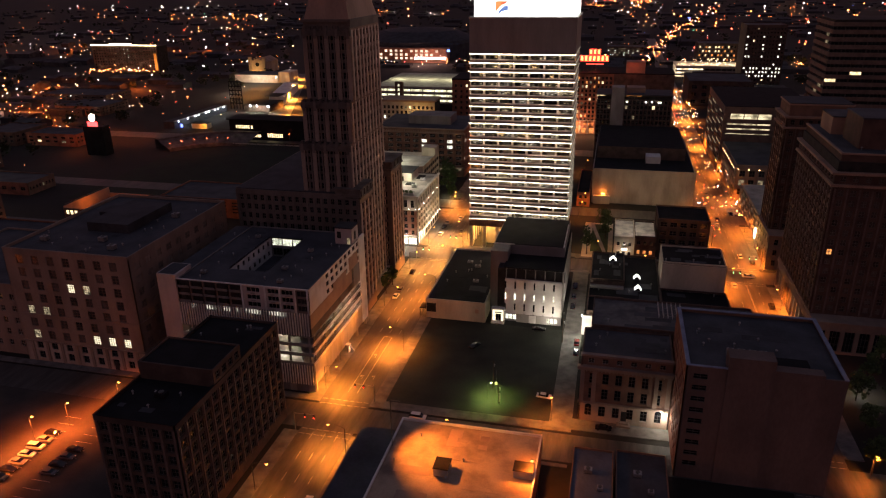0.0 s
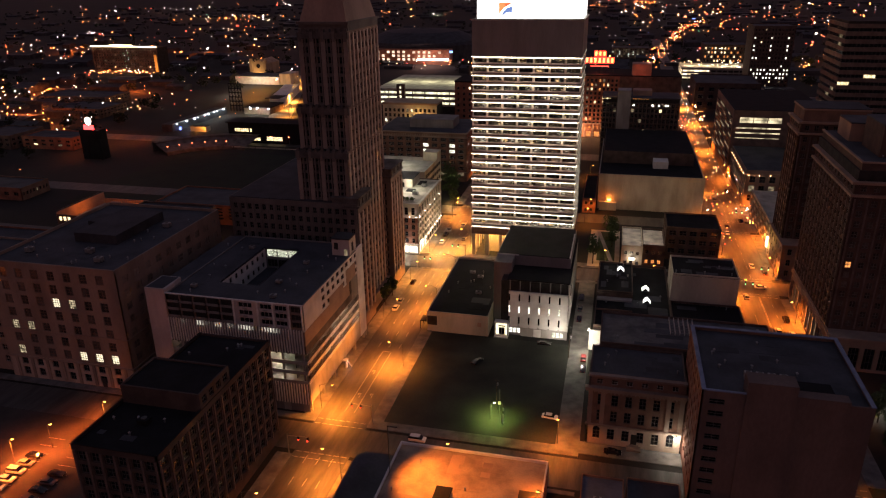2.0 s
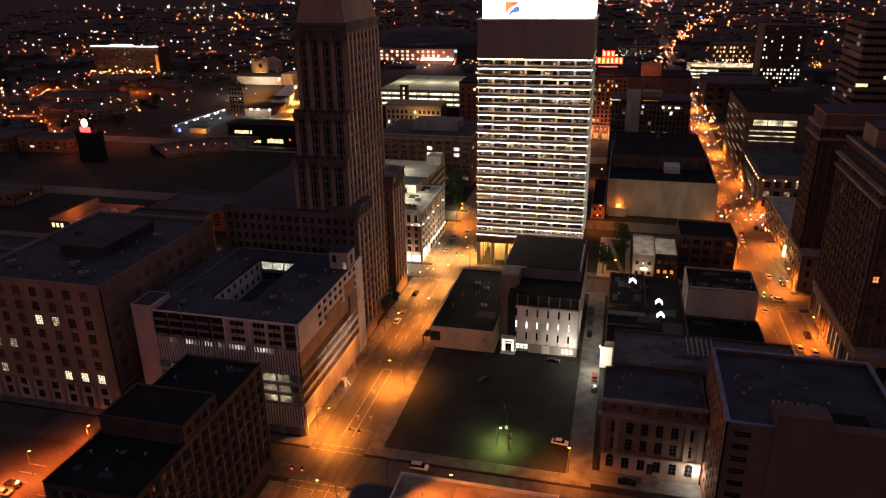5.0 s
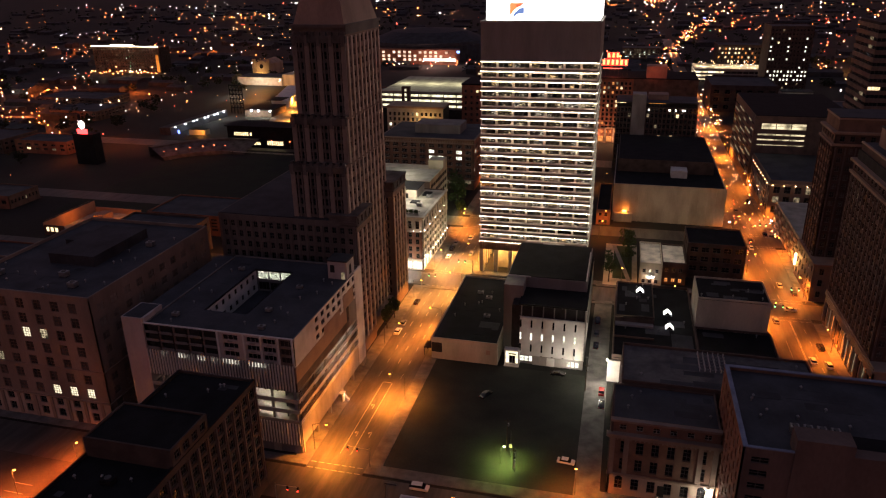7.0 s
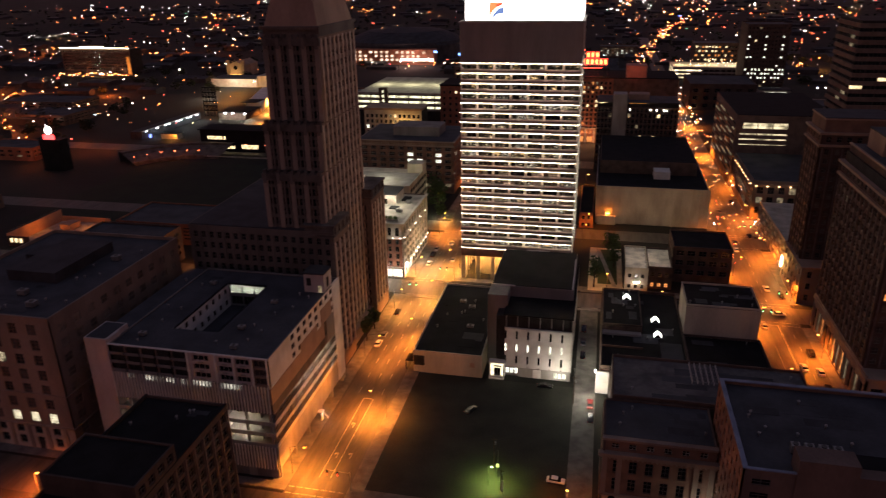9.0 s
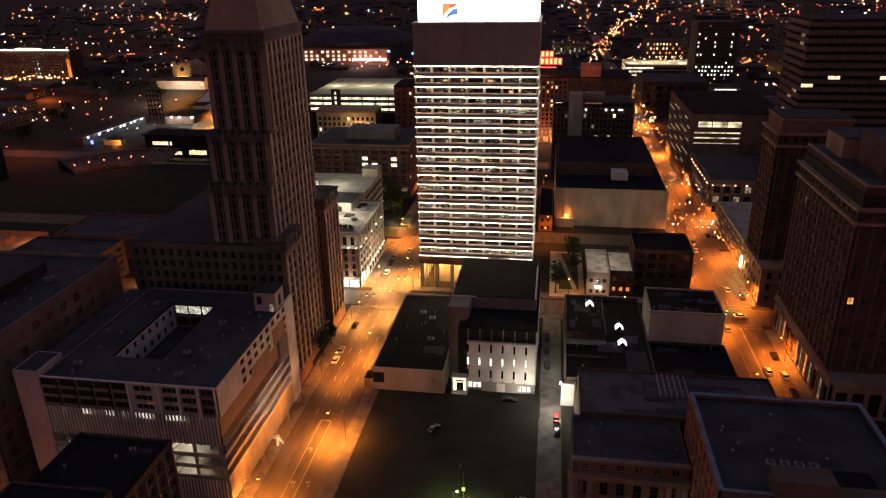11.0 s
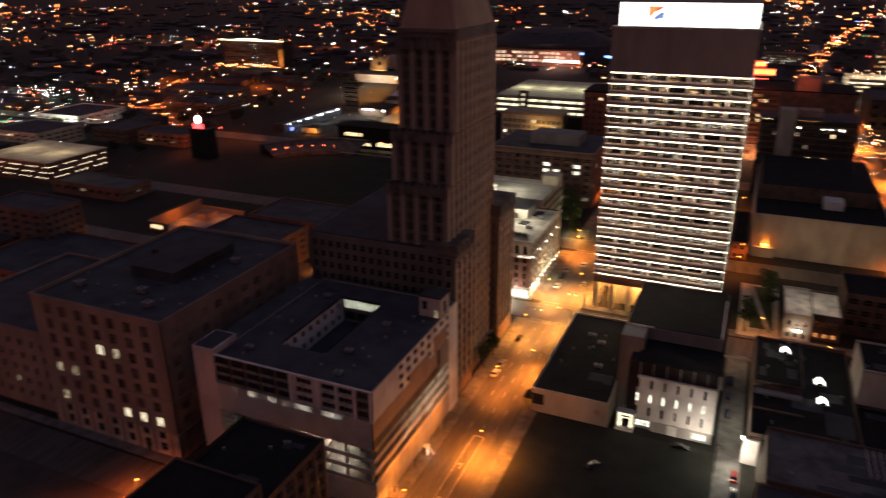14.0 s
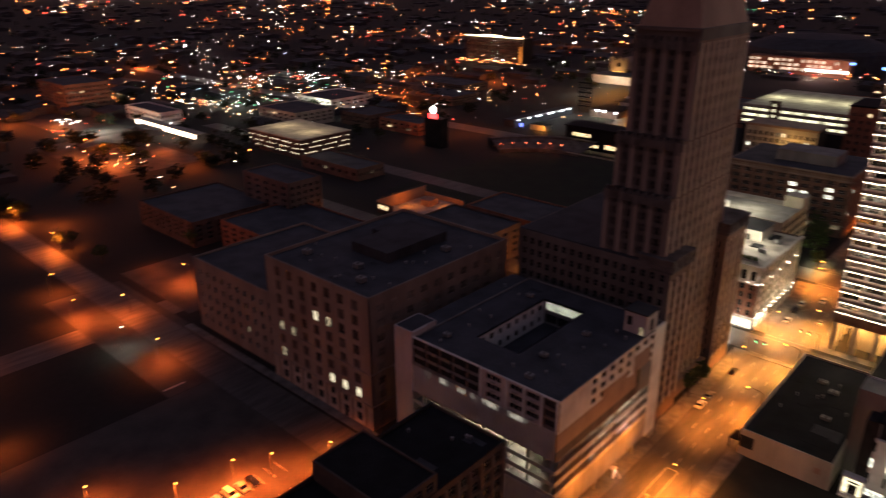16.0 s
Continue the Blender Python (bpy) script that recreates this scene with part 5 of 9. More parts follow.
    g = thing("glass_entrance", 26.0, 224.5, 0, "brightly lit glass entrance box with white frame", "entrance")
    # a glowing block stands in for lamp-lit white entrance walls
    gl = glow("entrance_wall_glow", (1, 0.84, 0.52), 0.9, True, 0.35, 0.7)
    part("lit_interior", boxes((23.8, 27.9, 225.2, 226.6, 0.6, 5.2)), gl, g)
    part("frame", boxes((23.3, 28.3, 224.6, 226.8, 5.2, 5.6), (23.4, 23.8, 224.7, 226.6, 0, 5.2), (27.9, 28.3, 224.7, 226.6, 0, 5.2)), M_WHITE, g)
    part("step", boxes((23.4, 28.3, 223.4, 225.2, 0, 0.3), (23.8, 27.9, 224.2, 225.2, 0.3, 0.6)), M_WHITE, g)
    door = part("door", boxes((25.0, 26.9, 225.1, 225.18, 0.6, 3.3)), M_GLASS, g)
    part("door_frame", boxes((24.9, 25.05, 225.0, 225.1, 0.6, 3.4), (26.85, 27.0, 225.0, 225.1, 0.6, 3.4), (25.9, 26.0, 225.0, 225.1, 0.6, 3.3), (25.05, 26.85, 225.0, 225.1, 3.3, 3.4)), M_PALEFRAME, door)
    part("transom_slot", boxes((24.7, 27.2, 225.08, 225.18, 3.7, 4.1)), M_CORE, g)
    sh = thing("lit_shop_window", 31, 228.5, 0, "low lit shop windows under the overhang", "window")
    for xa in (28.4, 29.8, 31.2):
        w = link_mesh("pane", window_mesh(1.2, 2.0, G_ROOM_COOL, M_PALEFRAME, 2, 2), sh)
        w.location = Vector((xa + 0.6, 226.84, 1.9)) - world_of(sh)
    for xa in (44.3, 45.7, 47.1):
        w = link_mesh("pane", window_mesh(1.2, 2.0, G_ROOM_COOL, M_PALEFRAME, 2, 2), sh)
        w.location = Vector((xa, 226.22, 1.7)) - world_of(sh)
    f = thing("floodlight", 46.0, 220.5, 0, "white floodlight washing the panelled wall", "floodlight")
    bm = bmesh.new()
    add_rod(bm, (50.4, 219.0, 0), (50.4, 219.0, 9.0), 0.14, 0.09)
    part("pole", bm, M_POLE, f)
    part("head", boxes((50.1, 50.7, 218.8, 219.3, 9.0, 9.3)), M_POLE, f)
    lamp_light("wash", (47.6, 221.2, 1.4), COOL, 1500, "SPOT", 0.4, 150, aim=(38.0, 227, 9))


lot_edge()


# ---- row east of the alley ----
M_ROOFSTORE = material("patched_grey_roof", (0.115, 0.11, 0.112), 0.8, var=0.35, scale=0.2, fine=0.8, second=(0.05, 0.05, 0.055))
BLOCKZ = 19.0


def east_row():
    def simple(name, label, x0, x1, y0, y1, z, wall, roof, seed, fac=(), par=0.7):
        t = thing(name, (x0 + x1) / 2, (y0 + y1) / 2, 0, label, "commercial building")
        s = Shell(t, seed)
        inset = 0.4
        wn_, ww_, we_, ws_ = (any(f[0] == k for f in fac) for k in "nwes")
        s.plain("body", wall if not fac else M_CORE, (x0 + (inset if ww_ else 0), x1 - (inset if we_ else 0), y0 + (inset if wn_ else 0), y1, 0, z - 0.3))
        for f, cols, rows, w_, h_, kw in fac:
            at = {"n": (x0, y0), "w": (x0, y1), "e": (x1, y0), "s": (x1, y1)}[f]
            width = x1 - x0 if f in "ns" else y1 - y0
            s.facade(f, at, width, 0, z, cols, rows, w_, h_, mat=wall, **kw)
        s.plain("roof", roof, (x0 + 0.42, x1 - 0.42, y0 + 0.42, y1 - 0.35, z - 0.3, z - 0.05))
        if fac and not we_:
            s.plain("side_wall", wall, (x1 - 0.01, x1 + 0.2, y0, y1, 0, z))
        parapet(s, x0, x1, y0, y1, z, par, 0.35, wall)
        if y1 < 290:
            roof_patches(t, x0 + 1, x1 - 1, y0 + 1, y1 - 1, z - 0.05, 9, seed)
            roof_vents(x0 + 1, x1 - 1, y0 + 1, y1 - 1, z - 0.05, 5, seed)
        s.finish()
        return t

    simple("flat_roofed_store", "low building with a patched grey roof and roof racks", 60.5, 109.0, 186.0, 206.5, 22.0, M_DARKBRICK, M_ROOFSTORE, 91)
    simple("skylit_building", "low building whose black roof has glowing skylights", 58.0, 84.4, 222.2, 279.0, 8.6, M_DARKBRICK, M_BLACK, 93, par=1.0)
    simple("rear_annex", "dark low annex behind the store", 60.8, 84.4, 206.8, 222.0, 8.6, M_DARKBRICK, M_BLACK, 196)
    simple("shed_building", "dark single-storey rear shed", 84.6, 108.6, 206.8, 249.0, 8.0, M_DARKBRICK, M_BLACK, 94)
    simple("blank_block", "windowless rendered block with a black roof", 84.6, 107.6, 249.2, 267.4, BLOCKZ, M_BEIGE, M_BLACK, 95, par=0.6)
    simple("rear_store", "dark low store at the street corner", 84.6, 108.6, 267.6, 278.8, 7.0, M_DARKBRICK, M_BLACK, 195)
    simple("white_roofed_shop", "small shop with a white coated roof", 67.0, 75.8, 300.2, 325.0, 9.2, M_BEIGE, M_ROOFWHITE, 96, (("n", 3, 2, 1.3, 1.7, {}),))
    simple("white_roofed_store", "small store with a lit orange sign and a pale roof", 76.0, 85.4, 303.2, 325.0, 9.0, M_DARKBRICK, M_ROOFWHITE, 97, (("n", 3, 2, 1.4, 1.7, {"pick": lambda c, r: G_ROOM_ORANGE if r == 0 else None}),))
    simple("four_storey_store", "four-storey brick store with wide windows", 86.0, 109.0, 312.0, 333.0, 15.0, M_DARKBRICK, M_BLACK, 98, (("n", 5, 3, 3.0, 2.2, {"base": 2.5}), ("w", 4, 3, 3.0, 2.2, {"base": 2.5}), ("e", 4, 3, 3.0, 2.2, {"base": 2.5})))
    # raised black roof beside the alley, with a pale ledge before it
    rb = simple("raised_roof_house", "black raised roof house with a pale ledge at its foot", 58.2, 71.2, 246.4, 275.0, 11.2, M_DARKBRICK, M_BLACK, 193, par=0.5)
    part("ledge", boxes((58.3, 71.0, 244.2, 246.35, 8.4, 9.3)), M_CONC, rb)
    part("ledge_wall", boxes((58.3, 71.0, 236.0, 236.4, 8.4, 9.1)), M_BROWN, rb)
    # low brick house in the gap behind the office tower
    simple("gap_brick_house", "low brick house glowing orange in a lamp-lit alley", 46.2, 53.0, 372.0, 420.0, 7.5, M_BRICK, M_BLACK, 197, (("n", 2, 2, 1.4, 1.7, {}),))
    # roof racks: a grid of short posts and rails
    rk = thing("roof_rack_grid", 84, 200, 22.0, "grid of pale steel posts on the roof", "steel frame")
    for i in range(6):
        for j in range(6):
            x, y = 80.6 + i * 1.35, 196.0 + j * 1.75
            part("post", boxes((x - 0.11, x + 0.11, y - 0.11, y + 0.11, 21.9, 23.1)), M_WHITE, rk)
    for j in range(6):
        y = 196.0 + j * 1.75
        part("rail", boxes((80.5, 87.5, y - 0.04, y + 0.04, 22.6, 22.68)), M_METAL, rk)
    # skylights
    gs = glow("skylight_glow", (0.95, 0.97, 0.85), 2.2, True)
    for x, y in ((66.6, 268.0), (76.1, 257.0), (76.3, 246.2)):
        h = 2.7 if x < 70 else 0.0
        sk = thing("skylight", x, y, 8.4 + h, "glowing white ridge skylight on the black roof", "skylight", "roof skylights")
        v = [(x - 1.3, y - 1.5, 8.6 + h), (x + 1.3, y - 1.5, 8.6 + h), (x + 1.3, y + 1.5, 8.6 + h), (x - 1.3, y + 1.5, 8.6 + h), (x, y - 1.5, 9.9 + h), (x, y + 1.5, 9.9 + h)]
        raw("glazing", v, [(1, 2, 5, 4), (2, 3, 5), (3, 0, 4, 5)], gs, sk)
        raw("gable", [(x - 1.3, y - 1.5, 8.6 + h), (x + 1.3, y - 1.5, 8.6 + h), (x, y - 1.5, 9.9 + h), (x - 1.3, y - 1.46, 8.6 + h), (x + 1.3, y - 1.46, 8.6 + h), (x, y - 1.46, 9.9 + h)], [(0, 1, 2), (5, 4, 3), (0, 3, 4, 1), (1, 4, 5, 2), (2, 5, 3, 0)], M_BLACK, sk)
        part("curb", boxes((x - 1.5, x + 1.5, y - 1.7, y + 1.7, 8.3 + h, 8.6 + h)), M_METAL, sk)
        part("ridge", boxes((x - 0.06, x + 0.06, y - 1.5, y + 1.5, 9.88 + h, 9.98 + h)), M_METAL, sk)
    st = thing("lit_loading_canopy", 57.4, 222, 0, "white lit loading canopy at the alley side", "canopy")
    part("panel", boxes((56.8, 60.6, 221.4, 222.0, 0.05, 7.6)), M_WHITE, st)
    part("lamp", boxes((56.4, 56.8, 222.6, 223.2, 6.6, 7.2)), G_WHITE_LENS, st)
    lamp_light("bulb", (55.6, 216.5, 6.0), COOL, 2000, "POINT", 0.3, parent=st)
    # small lawn and path by the cross street
    tagged(part("lawn", boxes((56.4, 64.4, 304, 343, 0.0, 0.17)), M_GRASS), "small lawn between buildings", "lawn", kind="structure")
    tagged(part("lawn_border", boxes((52.6, 56.4, 297, 345, 0.0, 0.19), (64.4, 66.6, 297, 345, 0.0, 0.19), (56.4, 64.4, 297, 304, 0.0, 0.19), (56.4, 64.4, 343, 345, 0.0, 0.19)), M_BEIGE), "pale paving round a small lawn", "paving", kind="structure")
    tagged(raw("lawn_path", [(55.2, 344, 0.21), (57.0, 344, 0.21), (64.2, 302, 0.21), (62.4, 302, 0.21), (55.2, 344, 0.1), (57.0, 344, 0.1), (64.2, 302, 0.1), (62.4, 302, 0.1)], [(0, 3, 2, 1), (0, 1, 5, 4), (1, 2, 6, 5), (2, 3, 7, 6), (3, 0, 4, 7)], M_CONC), "pale path running slantwise across the lawn", "path", kind="structure")
    lamp_light("shopfront_light", (71.5, 297.5, 5.0), COOL, 140, "POINT", 0.3)
    sf = thing("shopfront_floodlight", 71.7, 299.4, 4.0, "white floodlight on the small shop front", "floodlight")
    part("lens", boxes((70.6, 72.8, 299.2, 299.6, 3.8, 4.5)), G_WHITE_LENS, sf)
    part("hood", boxes((70.4, 73.0, 299.2, 300.2, 4.5, 4.7)), M_POLE, sf)
    lamp_light("terrace_wash", (76, 312, 19.0), (1, 0.85, 0.62), 900, "POINT", 0.5)

    # long blank wall building
    t = thing("blank_wall_building", 81, 425, 0, "large windowless building with a ribbed pale concrete wall", "commercial building")
    s = Shell(t, 99)
    s.plain("wall", M_CONC, (53.8, 108.0, 381.0, 470, 0, 19.0))
    for i in range(14):
        xx = 54.0 + i * 4.15
        s.plain("wall_rib", M_CONC, (xx, xx + 0.5, 380.55, 381.0, 0, 19.2))
    s.plain("roof", M_BLACK, (54.2, 107.6, 381.4, 469.6, 19.0, 19.1))
    s.plain("coping", M_CONC, (53.7, 108.1, 380.9, 381.4, 19.0, 19.7), (107.6, 108.1, 381.4, 470, 19.0, 19.6), (53.7, 54.2, 381.4, 470, 19.0, 19.6))
    s.plain("upper_storey", M_DARKBRICK, (55, 104.5, 408, 469.5, 19.1, 26.0))
    s.plain("upper_roof", M_BLACK, (55.4, 104.1, 408.4, 469.1, 26.0, 26.1))
    s.plain("plant_room", M_WHITE, (82.5, 90.5, 399, 408, 19.1, 23.0))
    s.plain("door_hood", M_BEIGE, (55, 64, 378.6, 380.7, 0, 4.5))
    lamp_light("forecourt_light", (72, 368, 9), (1, 0.62, 0.32), 800, "POINT", 0.5)
    lamp_light("forecourt_light", (96, 368, 9), (1, 0.62, 0.32), 800, "POINT", 0.5)
    q = thing("wall_lamp", 60, 380.7, 5, "orange lamp on the blank wall above a door hood", "wall lamp")
    part("lens", boxes((59.2, 61.0, 380.3, 380.78, 5.0, 5.7)), G_SODIUM, q)
    lamp_light("bulb", (60, 378.8, 6.0), SODIUM, 600, "POINT", 0.3, parent=q)


east_row()


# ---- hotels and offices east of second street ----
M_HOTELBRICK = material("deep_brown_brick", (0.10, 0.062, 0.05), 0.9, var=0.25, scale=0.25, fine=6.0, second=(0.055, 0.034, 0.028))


def east_side():
    t = thing("brick_hotel", 160, 252, 0, "tall dark brick hotel with cornices over an arcaded stone base", "hotel")
    s = Shell(t, 101)
    x0 = 132.4
    M = M_HOTELBRICK
    s.plain("base_core", M_CORE, (x0 + 0.7, 176, 226, 280.3, 0, 10.4))
    s.facade("w", (x0, 281), 56, 0, 11.0, 12, 1, 3.2, 7.6, sill=0.6, base=0.3, top=1.6, margin=1.0, recess=0.6, mat=M_LIME, nx=3, nz=3, lit=0.5, litmats=(G_ROOM_ORANGE, G_ROOM_DIM), pier=0.9)
    s.facade("n", (x0, 225), 43, 0, 11.0, 9, 1, 3.2, 7.6, sill=0.6, base=0.3, top=1.6, margin=1.0, recess=0.6, mat=M_LIME, nx=3, nz=3)
    s.plain("base_cornice", M_LIME, (x0 - 0.5, 176, 224.6, 281.3, 11.0, 11.8))
    s.plain("balustrade", M_LIME, (x0 - 0.3, x0 + 0.1, 224.8, 281.1, 11.8, 12.7))
    s.plain("slab_core", M_CORE, (x0 + 0.8, 168, 231.6, 280.2, 11.8, 65))
    rooms = (G_ROOM_ORANGE, G_ROOM_DIM, G_ROOM_DIM)
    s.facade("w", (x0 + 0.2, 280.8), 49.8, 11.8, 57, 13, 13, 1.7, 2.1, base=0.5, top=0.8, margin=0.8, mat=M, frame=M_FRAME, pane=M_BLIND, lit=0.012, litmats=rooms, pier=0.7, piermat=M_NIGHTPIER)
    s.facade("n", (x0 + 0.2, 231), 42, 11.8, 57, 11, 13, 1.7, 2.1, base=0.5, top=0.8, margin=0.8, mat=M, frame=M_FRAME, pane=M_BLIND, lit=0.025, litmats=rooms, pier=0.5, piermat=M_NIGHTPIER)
    # attic storey between two cornices, then the set-back top
    s.facade("w", (x0 + 0.2, 280.8), 49.8, 57.8, 61, 13, 1, 1.7, 1.8, sill=0.7, margin=0.8, mat=M, frame=M_FRAME, pane=M_BLIND)
    s.facade("n", (x0 + 0.2, 231), 42, 57.8, 61, 11, 1, 1.7, 1.8, sill=0.7, margin=0.8, mat=M, frame=M_FRAME, pane=M_BLIND)
    s.plain("cornice", M_TAN, (x0 - 0.7, 175, 230.1, 281.4, 57, 57.8), (x0 - 0.9, 175, 229.9, 281.6, 61, 61.8))
    s.plain("attic", M, (x0 + 1.4, 172, 232.2, 280, 61.8, 67.2), label="brick attic storey")
    s.plain("attic_coping", M_TAN, (x0 + 1.1, x0 + 1.9, 231.9, 280.3, 67.2, 67.7), (x0 + 1.9, 172.3, 231.9, 232.7, 67.2, 67.7))
    s.plain("roof", M_ROOF, (x0 + 1.9, 171.8, 232.7, 279.8, 67.2, 67.4))
    s.plain("penthouse", M, (x0 + 8, 165, 240, 258, 67.4, 77))
    s.plain("penthouse", M_TAN, (x0 + 5, 150, 262, 276, 67.4, 73.4), label="pale brick roof house")
    s.plain("penthouse_roof", M_ROOF, (x0 + 7.8, 165.2, 239.8, 258.2, 77, 77.5), (x0 + 4.8, 150.2, 261.8, 276.2, 73.4, 73.8))
    s.finish()
    roof_vents(x0 + 4, 164, 234, 239, 67.4, 4, 41)
    roof_unit(x0 + 12, 259.8, 67.4, 2.2, 1.8, 1.6)
    t = thing("corner_brick_tower", 146, 315, 0, "slim brick tower with cornices over a tan stone base", "office tower")
    s = Shell(t, 106)
    xa, ya, yb = 132.2, 306.5, 326.0
    s.plain("corner_core", M_CORE, (xa + 0.5, 157, ya + 0.5, yb - 0.5, 0, 64.4))
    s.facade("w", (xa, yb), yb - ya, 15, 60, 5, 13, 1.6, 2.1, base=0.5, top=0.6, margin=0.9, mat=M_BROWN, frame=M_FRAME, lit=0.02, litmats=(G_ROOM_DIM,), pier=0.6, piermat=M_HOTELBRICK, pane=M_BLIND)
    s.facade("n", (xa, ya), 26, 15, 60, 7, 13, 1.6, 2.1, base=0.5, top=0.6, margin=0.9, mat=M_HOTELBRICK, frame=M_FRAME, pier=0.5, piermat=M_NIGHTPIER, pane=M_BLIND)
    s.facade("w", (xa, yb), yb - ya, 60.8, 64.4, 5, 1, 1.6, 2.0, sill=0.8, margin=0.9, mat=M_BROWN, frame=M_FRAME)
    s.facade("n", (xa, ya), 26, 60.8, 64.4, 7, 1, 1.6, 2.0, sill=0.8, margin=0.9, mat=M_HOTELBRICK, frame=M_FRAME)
    s.plain("corner_base_core", M_CORE, (131.8, 157.5, 298.4, yb - 0.5, 0, 14.6))
    s.facade("w", (131.3, yb), yb - 298, 0, 15, 6, 3, 1.6, 2.6, base=0.9, margin=0.9, mat=M_LIME, frame=M_FRAME, lit=0.25, litmats=(G_ROOM_DIM,))
    s.facade("n", (131.3, 298), 27, 0, 15, 6, 3, 1.6, 2.6, base=0.9, margin=0.9, mat=M_LIME, frame=M_FRAME, lit=0.2, litmats=(G_ROOM_DIM,))
    s.plain("base_roof", M_ROOF, (131.7, 158, 298.4, ya - 0.02, 14.6, 15.02))
    s.plain("corner_cornice", M_TAN, (xa - 0.8, 158.6, ya - 0.8, yb + 0.4, 60, 60.8), (xa - 0.9, 158.8, ya - 0.9, yb + 0.5, 64.4, 65.2), (130.9, 158.6, 297.6, yb + 0.2, 15.02, 15.7))
    s.plain("attic", M_BROWN, (xa + 0.9, 157, ya + 0.9, yb - 0.6, 65.2, 69.6), label="set-back brick attic with a cornice")
    s.plain("attic_cornice", M_TAN, (xa + 0.5, 157.3, ya + 0.5, yb - 0.3, 69.6, 70.2))
    s.plain("corner_roof", M_ROOFDARK, (xa + 0.8, 157, ya + 0.8, yb - 0.5, 70.2, 70.5))
    s.finish()
    q = thing("blade_sign", 131.5, 326, 0, "glowing white and orange blade sign on a pole", "sign")
    part("face", boxes((130.6, 132.2, 325.7, 326.1, 4.2, 9.2)), glow("blade_face", (1, 0.72, 0.4), 6, False), q)
    part("pole", boxes((131.3, 131.5, 325.8, 326.0, 0.1, 4.2)), M_POLE, q)
    lamp_light("spill", (130.0, 325, 7), WARM, 2500, "POINT", 0.5, parent=q)
    # far office with horizontal bands
    t = thing("banded_office_tower", 195, 440, 0, "dim brown office tower of stacked bands with scattered lit floors", "office tower")
    s = Shell(t, 102)
    s.plain("core", M_CORE, (173.6, 227, 420.6, 456, 0, 96))
    rng = random.Random(9)
    for k in range(24):
        z = 3 + k * 3.9
        s.plain("band", M_NIGHTPIER, (173, 227.6, 420, 456.6, z, z + 2.0))
        if k < 23:
            for c in range(9):
                lit = rng.random() < (0.4 if k == 16 else 0.02)
                s.windows.append(((176 + c * 6, 420.55, z + 2.95), 0, window_mesh(5.7, 1.85, G_ROOM_WARM if lit else M_GLASS, M_FRAME, 3, 1)))
            for c in range(5):
                s.windows.append(((173.55, 424 + c * 6.6, z + 2.95), -90, window_mesh(6.2, 1.85, G_ROOM_DIM if rng.random() < 0.05 else M_GLASS, M_FRAME, 3, 1)))
    s.finish()
    # low deck and garage beside second street
    t = thing("parking_deck", 146, 358, 0, "low pale parking deck with an angled open facade", "parking garage")
    s = Shell(t, 103)
    for k in range(5):
        z = k * 2.9
        s.plain("deck", M_CONC, (133.8, 168, 327, 391, z, z + 0.35))
        s.plain("barrier", M_BEIGE, (133.4, 133.8, 327, 391, z, z + 1.2), (133.8, 168, 326.6, 327, z, z + 1.2))
        for i in range(15):
            yy = 327 + i * 4.52
            if k < 4:
                s.plain("post", M_CONC, (133.5, 134.0, yy, yy + 0.5, z + 1.2, z + 2.9))
                if (i + k) % 2 and i < 14:
                    s.plain("facade_panel", M_LIME, (133.2, 133.5, yy + 0.6, yy + 4.2, z + 0.1, z + 2.4))
    s.plain("inner_wall", M_CORE, (140, 166, 330, 388, 0.3, 11.5))
    s.plain("top_slab", M_BEIGE, (134.0, 167.6, 327.4, 390.6, 11.96, 12.1))
    t = thing("podium_building", 152, 420, 0, "three-storey podium with a lamp-lit cornice and a terrace roof", "commercial building")
    s = Shell(t, 104)
    s.plain("core", M_CORE, (131.6, 172, 398.6, 455, 0, 20))
    s.facade("n", (131, 398), 42, 0, 21, 8, 3, 3.0, 3.4, base=3, top=2.5, margin=1, mat=M_LIME, lit=0.3, litmats=(G_ROOM_DIM,))
    s.facade("w", (131, 456), 58, 0, 21, 11, 3, 3.0, 3.4, base=3, top=2.5, margin=1, mat=M_LIME, lit=0.2, litmats=(G_ROOM_DIM,))
    s.plain("cornice", M_LIME, (130.3, 173, 397.3, 456.5, 18.6, 19.3))
    s.plain("roof", M_ROOF, (131.4, 172.6, 398.4, 456, 20.6, 21.05))
    s.finish()
    for i in range(8):
        lt = thing("cornice_lamp", 132 + i * 5.4, 397, 18.2, "small bright lamp under the cornice", "wall lamp", "cornice lamps")
        part("lens", boxes((131.9 + i * 5.4, 132.3 + i * 5.4, 396.9, 397.3, 18.25, 18.62)), glow("cornice_lens", (1, 0.55, 0.25), 6, False), lt)
        lt = thing("cornice_lamp", 130, 402 + i * 6.6, 18.2, "small bright lamp under the cornice", "wall lamp", "cornice lamps")
        part("lens", boxes((129.95, 130.35, 401.8 + i * 6.6, 402.2 + i * 6.6, 18.25, 18.62)), bpy.data.materials["cornice_lens"], lt)
    t = thing("garage_with_lit_bands", 150, 500, 0, "tan parking structure with three glowing horizontal bands", "parking garage")
    s = Shell(t, 105)
    s.plain("body", M_TAUPE, (129.6, 183, 458, 540, 0, 42.2))
    s.plain("roof", M_BLACK, (130.0, 182.6, 458.4, 539.6, 42.2, 42.5))
    gb = glow("band_light", (1, 0.82, 0.5), 0.40, False, 0.7, 0.25)
